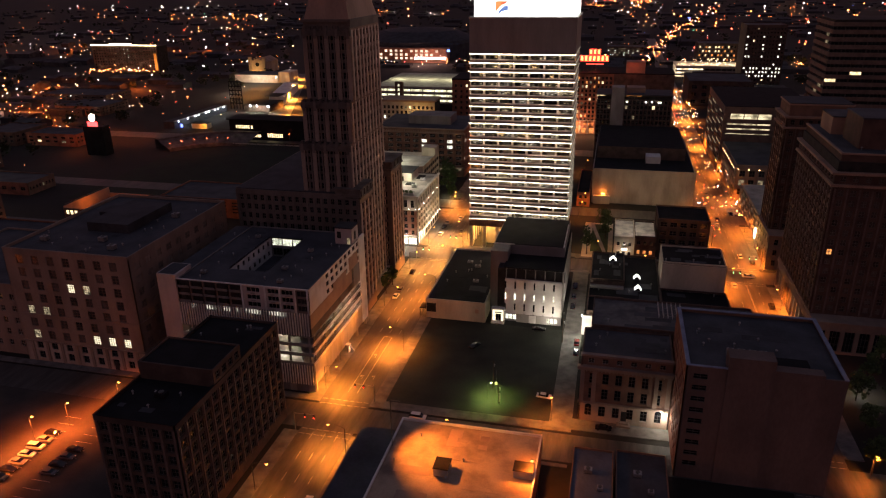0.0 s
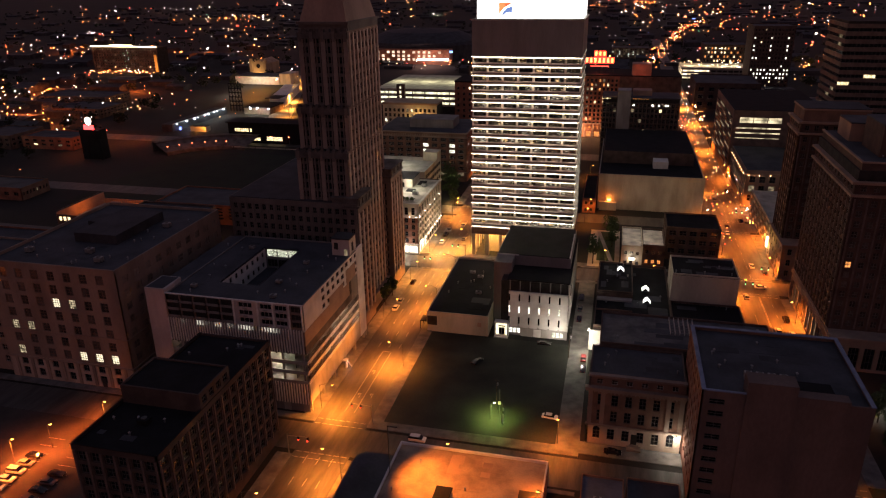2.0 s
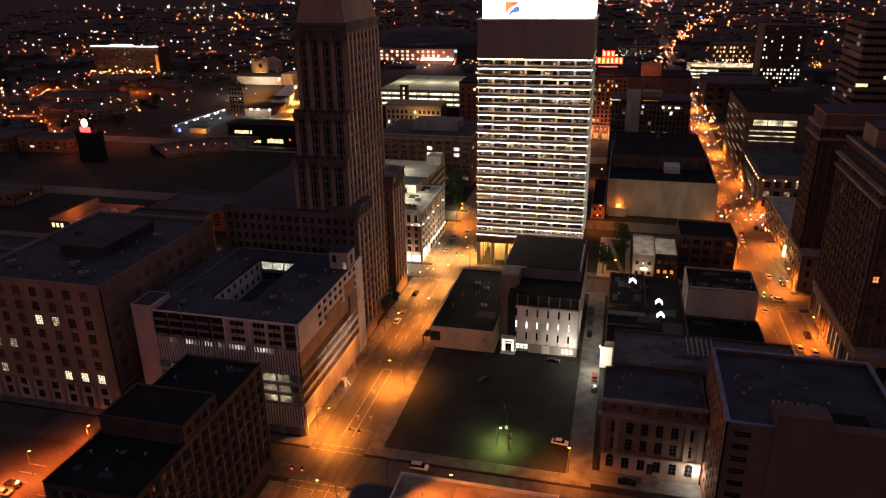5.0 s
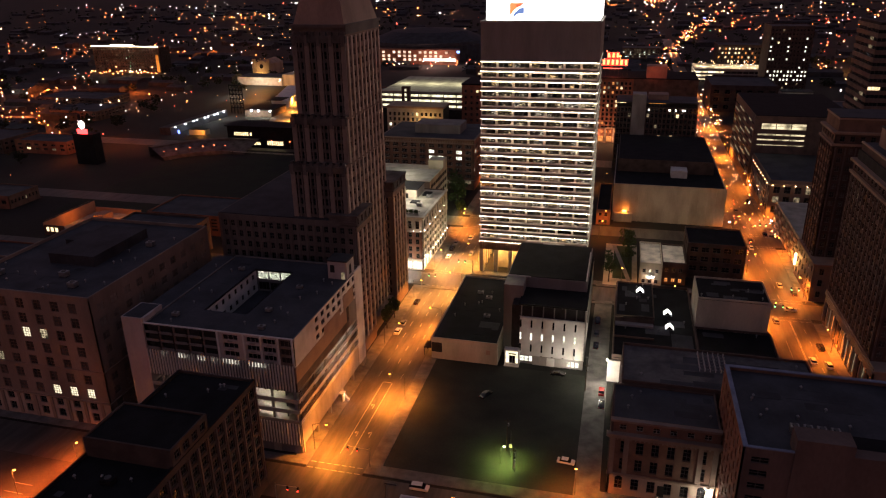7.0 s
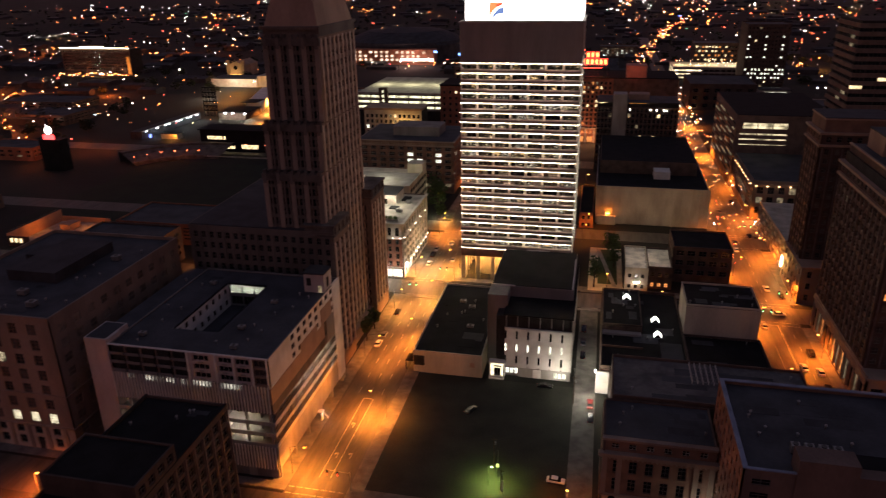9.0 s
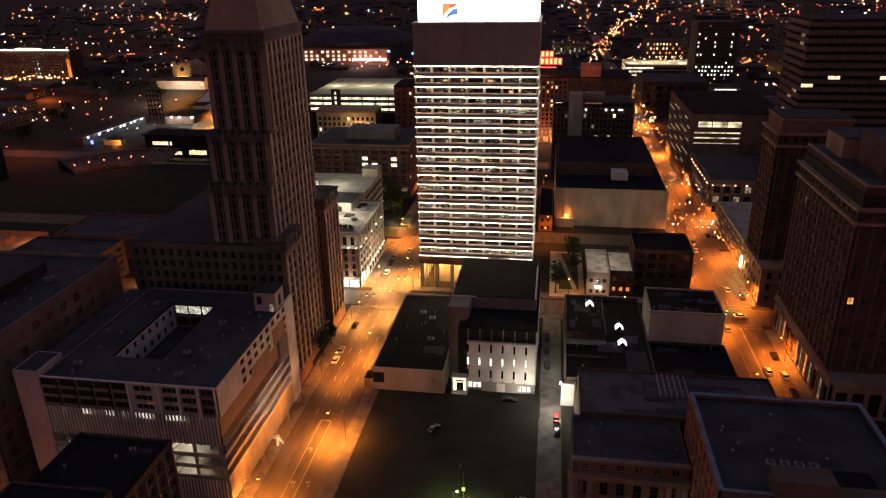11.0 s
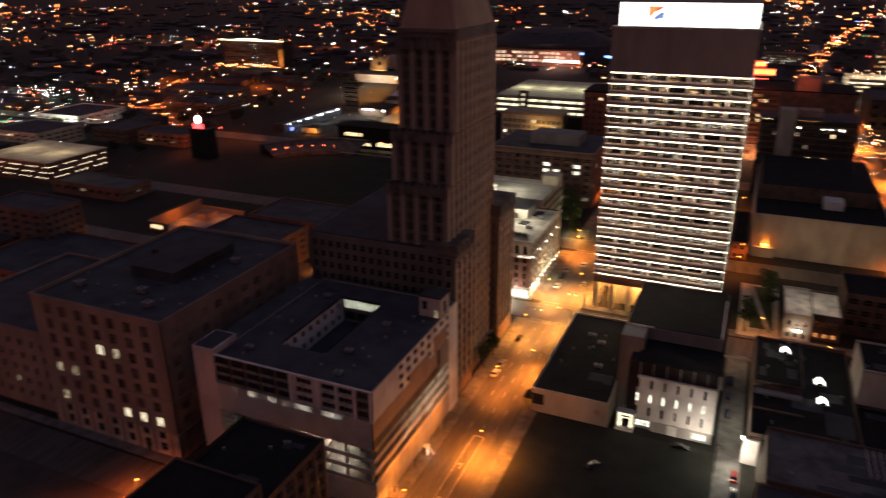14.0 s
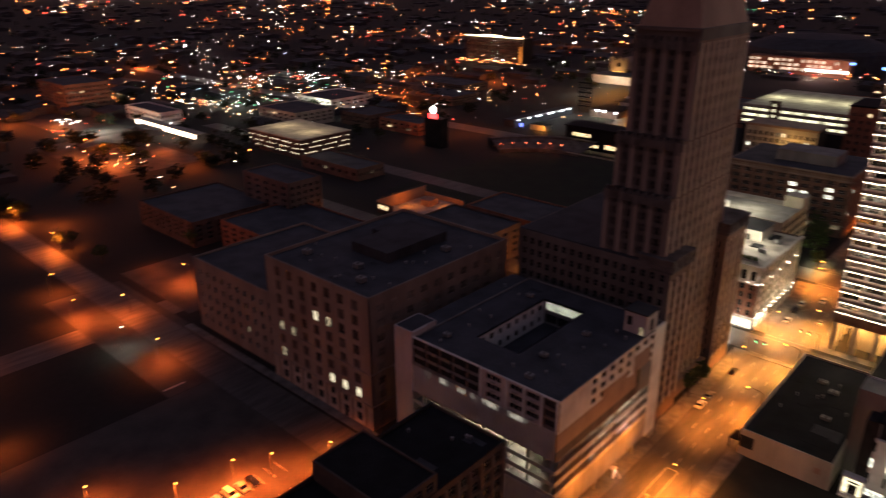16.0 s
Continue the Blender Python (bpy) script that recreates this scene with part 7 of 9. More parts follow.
for x, y, dx, w in ((112.0, 182, 2.4, 1500), (130.0, 205, -2.4, 7000), (112.0, 232, 2.4, 7000), (130.0, 256, -2.4, 10000), (112.0, 274, 2.4, 9000), (130.0, 300, -2.4, 9000), (112.0, 322, 2.4, 7000),
                    (130.0, 345, -2.4, 9000), (112.0, 372, 2.4, 8000), (130.0, 395, -2.4, 9000), (112.0, 425, 2.4, 9000), (130.0, 455, -2.4, 9000), (112.0, 490, 2.4, 16000), (127.0, 530, -2.4, 20000), (112, 575, 2.4, 24000), (127, 625, -2.4, 26000), (121, 700, 0, 30000), (121, 790, 0, 30000), (117, 900, 0, 40000)):
    street_lamp(x, y, dx, 0, w * (0.56 if y < 300 else 0.64))
for x, y, dy, w in ((51.0, 166.0, -1.2, 1900), (24.0, 147.0, 1.0, 1300), (-60, 147, 1.5, 1800), (-213, 135.2, 1.8, 4600), (-204, 153, -1.8, 3000), (-162, 142.2, 1.0, 2200), (-244, 139.4, 1.5, 2600), (-214, 183, -1.5, 3400), (-294, 161.8, -1.5, 6000), (-349, 161.8, -1.5, 9000), (30, 280.2, 1.0, 4000), (80, 280.2, 1.0, 4000), (60, 296, -1, 450)):
    street_lamp(x, y, 0, dy, w, color=REDDISH if x < -130 else SODIUM)
for x, y, w in ((-91.5, 126, 4800), (-94, 112, 4600), (-86.5, 134, 3300), (-79, 147, 6600), (-109, 97, 4500), (-150, 90, 1300)):
    street_lamp(x, y, 1.0, 0, w, h=8.0, color=REDDISH)
# lamp standing at the gravel roof's edge, and the wash over the roof
street_lamp(50.9, 129.0, -1.6, 0, 3000, h=14.0)
# flood, post and head are added; the roof's light pool has no visible source
fl = thing("roof_floodlight", 13.0, 133.5, 9.1, "added floodlight on a tall post at the parapet", "floodlight")
part("post", boxes((12.85, 13.0, 133.4, 133.6, 9.1, 22.6)), M_POLE, fl)
part("head", boxes((12.8, 15.4, 133.3, 133.7, 22.6, 22.9)), M_POLE, fl)
lamp_light("flood", (15.2, 133.5, 22.3), AMBER, 30000, "SPOT", 0.3, 100, aim=(27.0, 132.5, 9))
# added fill lights without fixtures, brightening the garage's street wall and road
for y in (174, 187, 200):
    lamp_light("street_edge_light", (-17.8, y, 9.5), AMBER, 1600, "POINT", 0.4)
# green-white lamp in the lot
street_lamp(31.0, 173.5, 0.9, 0, 1150, h=6.0, color=(0.72, 1.0, 0.2), lens=glow("mercury_lens", (0.75, 1.0, 0.5), 10, False), label="mercury lamp on a lot pole with a greenish glow")
lb = thing("pole_meter_box", 33.0, 176.9, 0, "white meter boxes on a pole in the lot", "meter box")
part("pole", boxes((32.9, 33.1, 176.8, 177.0, 0.05, 8.5)), M_POLE, lb)
part("box", boxes((32.6, 33.4, 176.5, 176.8, 3.4, 4.4)), M_WHITE, lb, bevel=0.03)
part("panel", boxes((34.8, 35.2, 170.7, 171.0, 1.2, 4.2)), M_WHITE, lb)
part("post", boxes((34.9, 35.1, 171.0, 171.2, 0.05, 5.0)), M_POLE, lb)
# alley lights
lamp_light("alley_light", (53.5, 238, 8.0), COOL, 900, "POINT", 0.3)


def utility_pole(x, y, h):
    t = thing("utility_pole", x, y, 0, "weathered timber utility pole with crossarm", "utility pole", "utility poles")
    bm = bmesh.new()
    add_rod(bm, (x, y, 0), (x, y, h), 0.16, 0.1)
    part("pole", bm, M_BARK, t)
    part("crossarm", boxes((x - 0.9, x + 0.9, y - 0.06, y + 0.06, h - 0.9, h - 0.75)), M_BARK, t)
    bm = bmesh.new()
    add_rod(bm, (x + 0.35, y, h - 2.4), (x + 0.35, y, h - 1.5), 0.22)
    part("transformer", bm, M_METAL, t)


utility_pole(31.6, 179.5, 10.5)
utility_pole(34.5, 172.0, 7.0)
utility_pole(50.6, 214.0, 10.0)


def traffic_signal(x, y, dx, dy, lens, label="traffic signal mast with hanging heads"):
    t = thing("traffic_signal", x, y, 0, label, "traffic light", "traffic signals")
    bm = bmesh.new()
    add_rod(bm, (x, y, 0), (x, y, 6.4), 0.13, 0.1)
    part("mast", bm, M_METAL, t)
    bm = bmesh.new()
    add_rod(bm, (x, y, 5.9), (x + dx, y + dy, 6.2), 0.08, 0.05, 6)
    part("arm", bm, M_METAL, t)
    for k in (0.55, 1.0):
        hx, hy = x + dx * k, y + dy * k
        head = part("signal_head", boxes((hx - 0.2, hx + 0.2, hy - 0.18, hy + 0.18, 4.9, 6.1)), M_BLACK, t)
        part("lit_lens", boxes((hx - 0.15, hx + 0.15, hy - 0.24, hy - 0.19, 4.95, 5.3)), lens, head)


G_GREEN, G_RED = glow("signal_green", (0.1, 1.0, 0.55), 5, False), glow("signal_red", (1.0, 0.05, 0.03), 5, False)
traffic_signal(-2.4, 164.0, -6, 0, G_RED)
traffic_signal(-20.4, 146.0, 6, 0, G_RED)
traffic_signal(-2.4, 296.4, -6, 0, G_GREEN)
traffic_signal(-20.4, 279.0, 6, 0, G_GREEN)
traffic_signal(130.2, 296.0, -6, 0, G_GREEN)
traffic_signal(112.2, 279.0, 6, 0, G_GREEN)
traffic_signal(130.2, 372.0, -6, 0, G_GREEN)

# ---- cars ----
def car_mesh(paint, kind="sedan"):
    L, W, H = (4.7, 1.85, 1.45) if kind == "sedan" else (4.9, 1.95, 1.8)
    t = thing("car", 0, 0, 0, "parked car with dark windows", "car")
    bm = bmesh.new()
    zs = 0.62 * H if kind == "sedan" else 0.58 * H
    prof = [(-L / 2, 0.32), (L / 2, 0.32), (L / 2, zs - 0.12), (L / 2 - 0.9, zs), (-L / 2 + 0.15, zs + 0.02), (-L / 2, zs - 0.15)]
    a = [bm.verts.new((x, -W / 2, z)) for x, z in prof]
    b = [bm.verts.new((x, W / 2, z)) for x, z in prof]
    bm.faces.new(a)
    bm.faces.new(list(reversed(b)))
    for i in range(len(prof)):
        j = (i + 1) % len(prof)
        bm.faces.new((a[j], a[i], b[i], b[j]))
    bmesh.ops.recalc_face_normals(bm, faces=bm.faces)
    part("body", bm, paint, t, bevel=0.07)
    r0, r1 = (-L / 2 + 0.9, L / 2 - 1.5) if kind == "sedan" else (-L / 2 + 0.15, L / 2 - 1.4)
    bm = bmesh.new()
    lo = [bm.verts.new((x, y, zs - 0.03)) for x, y in ((r0 - 0.3, -W / 2 + 0.08), (r1 + 0.55, -W / 2 + 0.08), (r1 + 0.55, W / 2 - 0.08), (r0 - 0.3, W / 2 - 0.08))]
    hi = [bm.verts.new((x, y, H - 0.05)) for x, y in ((r0 + 0.35, -W / 2 + 0.25), (r1 - 0.3, -W / 2 + 0.25), (r1 - 0.3, W / 2 - 0.25), (r0 + 0.35, W / 2 - 0.25))]
    for i in range(4):
        j = (i + 1) % 4
        bm.faces.new((lo[i], lo[j], hi[j], hi[i]))
    bm.faces.new(hi)
    bmesh.ops.recalc_face_normals(bm, faces=bm.faces)
    part("glasshouse", bm, M_GLASS, t)
    part("roof", boxes((r0 + 0.3, r1 - 0.25, -W / 2 + 0.22, W / 2 - 0.22, H - 0.06, H)), paint, t, bevel=0.02)
    for sx in (-L / 2 + 0.9, L / 2 - 0.95):
        for sy in (-W / 2 + 0.02, W / 2 - 0.22):
            bm = bmesh.new()
            add_rod(bm, (sx, sy, 0.33), (sx, sy + 0.2, 0.33), 0.33, seg=12)
            part("wheel", bm, M_TYRE, t)
    for sy in (-W / 2 + 0.1, W / 2 - 0.45):
        part("headlight", boxes((L / 2 - 0.02, L / 2 + 0.03, sy, sy + 0.35, 0.6, 0.75)), M_WHITE, t)
        part("tail_light", boxes((-L / 2 - 0.03, -L / 2 + 0.02, sy, sy + 0.35, 0.65, 0.8)), CAR_RED, t)
    return t


CAR_RED = material("red_lens", (0.3, 0.01, 0.01), 0.3, var=0.1)
PAINTS = {"white": material("white_car_paint", (0.75, 0.75, 0.73), 0.25, var=0.04, bump=0, spec=0.6), "silver": material("silver_car_paint", (0.4, 0.4, 0.41), 0.25, metal=0.4, var=0.05, bump=0),
          "black": material("black_car_paint", (0.012, 0.012, 0.014), 0.2, var=0.1, bump=0, spec=0.6), "red": material("red_car_paint", (0.22, 0.015, 0.012), 0.25, var=0.06, bump=0, spec=0.6),
          "grey": material("grey_car_paint", (0.12, 0.12, 0.13), 0.25, metal=0.3, var=0.05, bump=0)}
MASTERS = {}


def park(x, y, turn, color, kind="sedan", where="street"):
    key = (color, kind)
    if key not in MASTERS:
        ob = car_mesh(PAINTS[color], kind)
        MASTERS[key] = ob
        ob.matrix_basis = pose(x, y, 0.04, 0, 0, turn)
    else:
        ob = copy_thing(MASTERS[key], pose(x, y, 0.04, 0, 0, turn))
    body = "sport utility vehicle" if kind == "suv" else "sedan"
    return tagged(ob, "%s %s parked %s" % (color, body, where), "car", "parked cars")


park(12.6, 159.0, 0, "white", "suv", "at the kerb of the cross street")
park(47.8, 177.8, -5, "white", "sedan", "alone in the vacant lot")
park(-17.9, 238.0, 90, "white", "sedan", "at the kerb under a street lamp")
park(-17.9, 244.5, 90, "silver", "sedan", "at the kerb under a street lamp")
park(-17.9, 263.0, 90, "black", "sedan", "at the kerb near the crossing")
park(-4.9, 118.0, 90, "white", "sedan", "beside the dark annex")
park(-17.0, 312.0, 90, "white", "sedan", "by the white corner building")
park(-17.5, 322.0, 90, "black", "suv", "by the white corner building")
park(-17.5, 330.0, 90, "silver", "sedan", "by the white corner building")
park(-12.0, 338.0, 90, "white", "sedan", "standing in the street")
park(-7.5, 318.0, 90, "silver", "sedan", "standing in the street")
for i, c in enumerate(("black", "silver", "white", "white", "silver", "black", "grey", "white")):
    park(-88.2, 129.3 - 3.3 * i, 2, c, "suv" if i in (2, 6) else "sedan", "in the lamp-lit car park")
park(21.0, 204.5, 60, "black", "sedan", "in the dark of the vacant lot")
for i, c in enumerate(("black", "grey", "black", "grey")):
    park(-76.6, 124.0 - i * 3.3, 2, c, "sedan", "in the dim car park")
for x, y, a, c, k in ((55.6, 214, 90, "red", "sedan"), (55.8, 207, 90, "black", "sedan"), (52.5, 243, 90, "black", "sedan"), (52.3, 252, 90, "grey", "sedan"), (52.3, 262, 90, "black", "suv"), (41.5, 221.5, 0, "black", "sedan"), (66, 165, 0, "black", "sedan")):
    park(x, y, a, c, k, "beside the alley")
for x, y, a, c, k in ((127.2, 219, 90, "black", "suv"), (127.2, 226, 90, "grey", "sedan"), (127.2, 236, 90, "black", "sedan"), (127.2, 246, 90, "white", "sedan"), (122.8, 248, 90, "white", "sedan"), (127.2, 258, 90, "black", "suv"), (123, 287, 0, "white", "sedan"), (116, 276, 90, "silver", "sedan"),
                      (127.2, 303, 90, "black", "sedan"), (123, 310, 90, "white", "sedan"), (118, 352, 90, "white", "sedan"), (119, 362, 90, "grey", "sedan"), (127, 372, 90, "black", "sedan"), (118, 408, 90, "silver", "sedan"), (126.5, 425, 90, "black", "suv")):
    park(x, y, a, c, k, "along the lamp-lit street")


# ---- trees ----
def tree(x, y, h, r, seed, label="leafy street tree in dark summer foliage", leaves=420, mat=None):
    rng = random.Random(seed)
    t = thing("tree", x, y, 0, label, "tree", "street trees")
    bm = bmesh.new()
    add_rod(bm, (x, y, 0), (x, y, h * 0.45), 0.04 * h * 0.6, 0.02 * h * 0.6, 7)
    for i in range(6):
        a = i * 1.05 + rng.random()
        add_rod(bm, (x, y, h * (0.3 + 0.03 * i)), (x + math.cos(a) * r * 0.6, y + math.sin(a) * r * 0.6, h * (0.55 + 0.06 * i)), 0.05 * h * 0.2, 0.01 * h * 0.3, 5)
    part("trunk", bm, M_BARK, t)
    lobes = [(rng.gauss(0, 0.38) * r, rng.gauss(0, 0.38) * r, h * (0.45 + 0.5 * rng.random()), r * (0.28 + 0.3 * rng.random())) for _ in range(12)]
    v, f = [], []
    for i in range(leaves):
        lx, ly, lz, lr = rng.choice(lobes)
        d = Vector((rng.gauss(0, 1), rng.gauss(0, 1), rng.gauss(0, 1))).normalized() * lr * (0.55 + 0.5 * rng.random())
        c = Vector((x + lx, y + ly, lz)) + d
        s = 0.35 + 0.4 * rng.random()
        a = Vector((rng.gauss(0, 1), rng.gauss(0, 1), rng.gauss(0, 0.6))).normalized()
        b = a.orthogonal().normalized()
        k = len(v)
        v.extend([tuple(c - a * s), tuple(c - b * s * 0.6), tuple(c + a * s), tuple(c + b * s * 0.6)])
        f.append((k, k + 1, k + 2, k + 3))
    raw("crown", v, f, mat or M_LEAF, t)
    return t


tree(-29, 384, 15, 7, 1, leaves=900)
tree(-31, 397, 16, 7, 2, leaves=900)
tree(-24.5, 372, 8, 3.0, 3, "small tree lit yellow by a lamp below")
street_lamp(-22.5, 369, 0.8, 0, 2600, h=5.0, color=YELLOW)
lamp_light("garden_light", (-27, 374, 3.0), (0.9, 1.0, 0.6), 900, "POINT", 0.3)
for i, (x, y) in enumerate(((63, 322), (62, 334), (55, 300), (140, 196), (146, 206), (152, 214), (138, 180), (150, 190), (134, 160), (142, 150), (136, 138), (150, 166))):
    tree(x, y, 9 + (i % 3) * 2, 3.2 + (i % 2), 10 + i)
street_lamp(141.5, 200, 0.8, 0, 350, h=5.5, color=COOL, lens=G_WHITE_LENS, label="white park lamp among trees")
street_lamp(139, 128, 0.8, 0, 2500, h=5.5)
street_lamp(133, 158, 0.8, 0, 2500, h=7)
street_lamp(128, 100, 0.8, 0, 4000, h=8)


street_lamp(-179, 137.5, 0, 1.4, 400, color=COOL, lens=glow("white_street_lens", (0.9, 1.0, 0.95), 14, False), label="steel street lamp with a white head")
for i, (x, y) in enumerate(((-297, 164), (-290, 166), (-352, 164), (-358, 167), (-428, 262), (-440, 262), (-418, 266), (-455, 255), (-376, 287), (-262, 168), (-247, 203))):
    tree(x, y, 8.5 + (i % 3), 3.4, 80 + i, "leafy tree lit orange by a street lamp", leaves=300)
# lit notice pillar under the garage edge, and trees at the foot of the stone skyscraper
kp = thing("notice_pillar", -20.9, 192.0, 0.16, "white lit pillar sign on the pavement", "sign")
part("pillar", boxes((-21.1, -20.7, 191.4, 192.6, 0.16, 2.9)), M_WHITE, kp, bevel=0.03)
part("cap", boxes((-21.9, -20.4, 191.2, 192.8, 2.9, 3.2)), M_WHITE, kp)
lamp_light("pillar_light", (-20.0, 192.0, 2.4), COOL, 60, "POINT", 0.2)
tree(-22.7, 240, 9.0, 2.6, 61)
tree(-22.7, 249, 8.0, 2.3, 62)


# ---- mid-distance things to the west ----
# turf colour lowered well below grass to stand for the missing light
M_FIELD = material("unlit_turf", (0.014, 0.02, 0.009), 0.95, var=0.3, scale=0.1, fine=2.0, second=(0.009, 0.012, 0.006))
G_REDLAMP = glow("reddish_lens", (1.0, 0.12, 0.04), 12, False)


def west_far():
    t = thing("advertising_tower", -302, 428, 0, "dark slab tower topped by a glowing red and white sign", "sign tower")
    part("slab", boxes((-310, -294, 426, 434, 0, 21)), M_BLACK, t)
    bm = bmesh.new()
    bmesh.ops.create_icosphere(bm, subdivisions=2, radius=2.4)
    bmesh.ops.scale(bm, verts=bm.verts, vec=(1, 0.5, 1.2))
    bmesh.ops.translate(bm, verts=bm.verts, vec=(-301, 426, 27.5))
    part("white_bulb", bm, glow("sign_white", (1, 0.85, 0.75), 5, False), t)
    part("red_panel", boxes((-305, -297.5, 425.4, 426.4, 21.4, 24.6)), glow("sign_red", (1, 0.04, 0.04), 3.5, False), t)

    t = thing("ballpark_stand", -240, 480, 0, "dark ballpark stand with a low curved outfield rim", "stadium")
    v, f = [], []
    n = 40
    cx, cy = -212, 420
    for i in range(n + 1):
        a = radians(84 + 68 * i / n)
        for r, z in ((52, 0), (52, 2.6), (53, 2.6), (53, 1.6), (70, 6), (70, 7), (76, 7), (76, 0)):
            v.append((cx + math.cos(a) * r * 0.92, cy + math.sin(a) * r, z))
    for i in range(n):
        for k in range(7):
            f.append((i * 8 + k, i * 8 + k + 1, (i + 1) * 8 + k + 1, (i + 1) * 8 + k))
    raw("seating_bowl", v, f, M_SHADESTAIN, t)
    part("press_box", boxes((-232, -150, 494, 512, 0, 15.5)), M_BLACK, t)
    part("press_box_roof", boxes((-233, -149, 492.4, 513, 15.5, 16.2)), M_BLACK, t)
    for x0, x1, z0, z1 in ((-226.5, -214.5, 8.8, 11.2), (-213.6, -211.8, 8.8, 11.2), (-213.5, -205.5, 2.2, 4.4), (-200, -187, 2.4, 5.4)):
        part("lit_suite", boxes((x0, x1, 493.8, 494, z0, z1)), G_ROOM_WARM, t)
        part("suite_mullion", boxes(*[(x0 + k * 1.7, x0 + k * 1.7 + 0.25, 493.7, 493.8, z0, z1) for k in range(int((x1 - x0) / 1.7) + 1)]), M_FRAME, t)
    part("rim_rail", boxes(*[(-222 + k * 6, -216.6 + k * 6, 471.6, 471.9, 1.6, 2.4) for k in range(11)]), M_CONC, t)
    for x, y in ((-256, 448), (-251, 455.5), (-245, 463), (-237.5, 468), (-230.6, 472), (-222, 472.4), (-196, 493), (-181, 493)):
        q = thing("concourse_lamp", x, y, 3, "small reddish lamp on the stand wall", "lamp", "concourse lamps")
        part("lens", boxes((x - 0.22, x + 0.22, y - 0.22, y + 0.22, 5.6, 6.0)), G_REDLAMP, q)
        part("post", boxes((x - 0.1, x + 0.1, y - 0.1, y + 0.1, 0, 5.6)), M_POLE, q)
    for x, y in ((-251, 444), (-243, 455), (-230, 464)):
        lamp_light("concourse_light", (x, y, 6), (1, 0.22, 0.05), 260, "POINT", 0.4)
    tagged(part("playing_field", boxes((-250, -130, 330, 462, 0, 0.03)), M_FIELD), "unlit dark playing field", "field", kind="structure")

    t = thing("scoreboard_frame", -292, 612, 0, "black steel scoreboard frame seen from behind", "scoreboard")
    for i in range(5):
        part("upright", boxes((-299 + i * 3.2, -298.4 + i * 3.2, 616, 616.6, 0, 26)), M_BLACK, t)
    for z in (5, 9, 13, 17, 21, 25.4):
        part("beam", boxes((-299, -285.6, 616, 616.7, z, z + 1.0)), M_BLACK, t)
    for i in range(4):
        bm = bmesh.new()
        for k in range(5):
            add_rod(bm, (-298.7 + i * 3.2, 616.3, 5.5 + k * 4), (-295.5 + i * 3.2, 616.3, 9.5 + k * 4), 0.22, seg=5)
        part("bracing", bm, M_BLACK, t)

    t = thing("lit_market_hall", -300, 565, 0, "long low hall with a row of white lamps along its eaves", "hall")
    raw("hall", [(-299, 520, 0), (-309, 520, 0), (-306, 602, 0), (-295, 602, 0), (-299, 520, 6), (-309, 520, 6), (-306, 602, 6), (-295, 602, 6)], [(0, 1, 5, 4), (1, 2, 6, 5), (2, 3, 7, 6), (3, 0, 4, 7), (4, 5, 6, 7)], M_ROOFDARK, t)
    part("roof_edge", boxes(*[(-299.3 + 0.4 * k, -298.2 + 0.4 * k, 520 + 8 * k, 528 + 8 * k, 6.0, 6.5) for k in range(10)]), M_CONC, t)
    for i, k in enumerate((0.05, 0.22, 0.36, 0.42, 0.56, 0.62, 0.74, 0.8, 0.92)):
        x, y = -297.8 + 4 * k, 521 + 80 * k
        q = thing("eaves_lamp", x, y, 5, "white lamp along the hall's eaves", "lamp", "eaves lamps")
        w = 0.35 + 0.3 * (i % 3)
        part("lens", boxes((x - 0.3, x + 0.3, y - w, y + w, 5.2, 5.9)), glow("eaves_lens", (0.85, 0.92, 1.0), 8, False) if i == 0 else bpy.data.materials["eaves_lens"], q)
        part("bracket", boxes((x - 0.9, x - 0.3, y - 0.08, y + 0.08, 5.4, 5.5)), M_POLE, q)
    for k in (0.2, 0.6, 0.9):
        lamp_light("eaves_light", (-294 + 4 * k, 521 + 80 * k, 6), (0.88, 0.93, 1.0), 900, "POINT", 0.5)
    t = thing("orange_lit_shed", -278, 528, 0, "small shed washed orange by a lamp", "shed")
    part("wall", boxes((-285.5, -271, 525, 532, 0, 4.2)), M_BEIGE, t)
    part("roof", boxes((-285.8, -270.7, 524.7, 532.3, 4.2, 4.6)), M_BLACK, t)
    lamp_light("shed_light", (-273, 521, 3.5), YELLOW, 1500, "POINT", 0.3)
    for k, (x, y) in enumerate(((-212, 545), (-226, 590), (-243, 632), (-262, 672), (-280, 715), (-298, 760), (-318, 810))):
        street_lamp(x, y, 2.0, 0, 19000, color=YELLOW)
    rd = raw("road_diagonal", [(-200, 520, 0.05), (-222, 520, 0.05), (-345, 860, 0.05), (-322, 860, 0.05)], [(0, 3, 2, 1)], M_WALK)
    tagged(rd, "brightly lit pale diagonal street", "road", kind="structure")
    t = thing("street_front_store", -272, 700, 0, "pale storefront row lit by street lamps", "store")
    raw("wall", [(-256, 645, 0), (-272, 645, 0), (-298, 735, 0), (-281, 735, 0), (-256, 645, 8), (-272, 645, 8), (-298, 735, 8), (-281, 735, 8)], [(0, 1, 5, 4), (1, 2, 6, 5), (2, 3, 7, 6), (3, 0, 4, 7), (4, 5, 6, 7)], M_WHITE, t)
    part("roof", boxes((-276, -261, 643, 662, 8, 8.4)), M_BLACK, t)
    t = thing("dark_roofed_hall", -262, 622, 0, "low hall with a black roof and bright end lamps", "hall")
    part("wall", boxes((-278, -252, 604, 634, 0, 6)), M_DARKBRICK, t)
    part("roof", boxes((-278.6, -251.4, 603.4, 634.6, 6, 6.6)), M_BLACK, t)
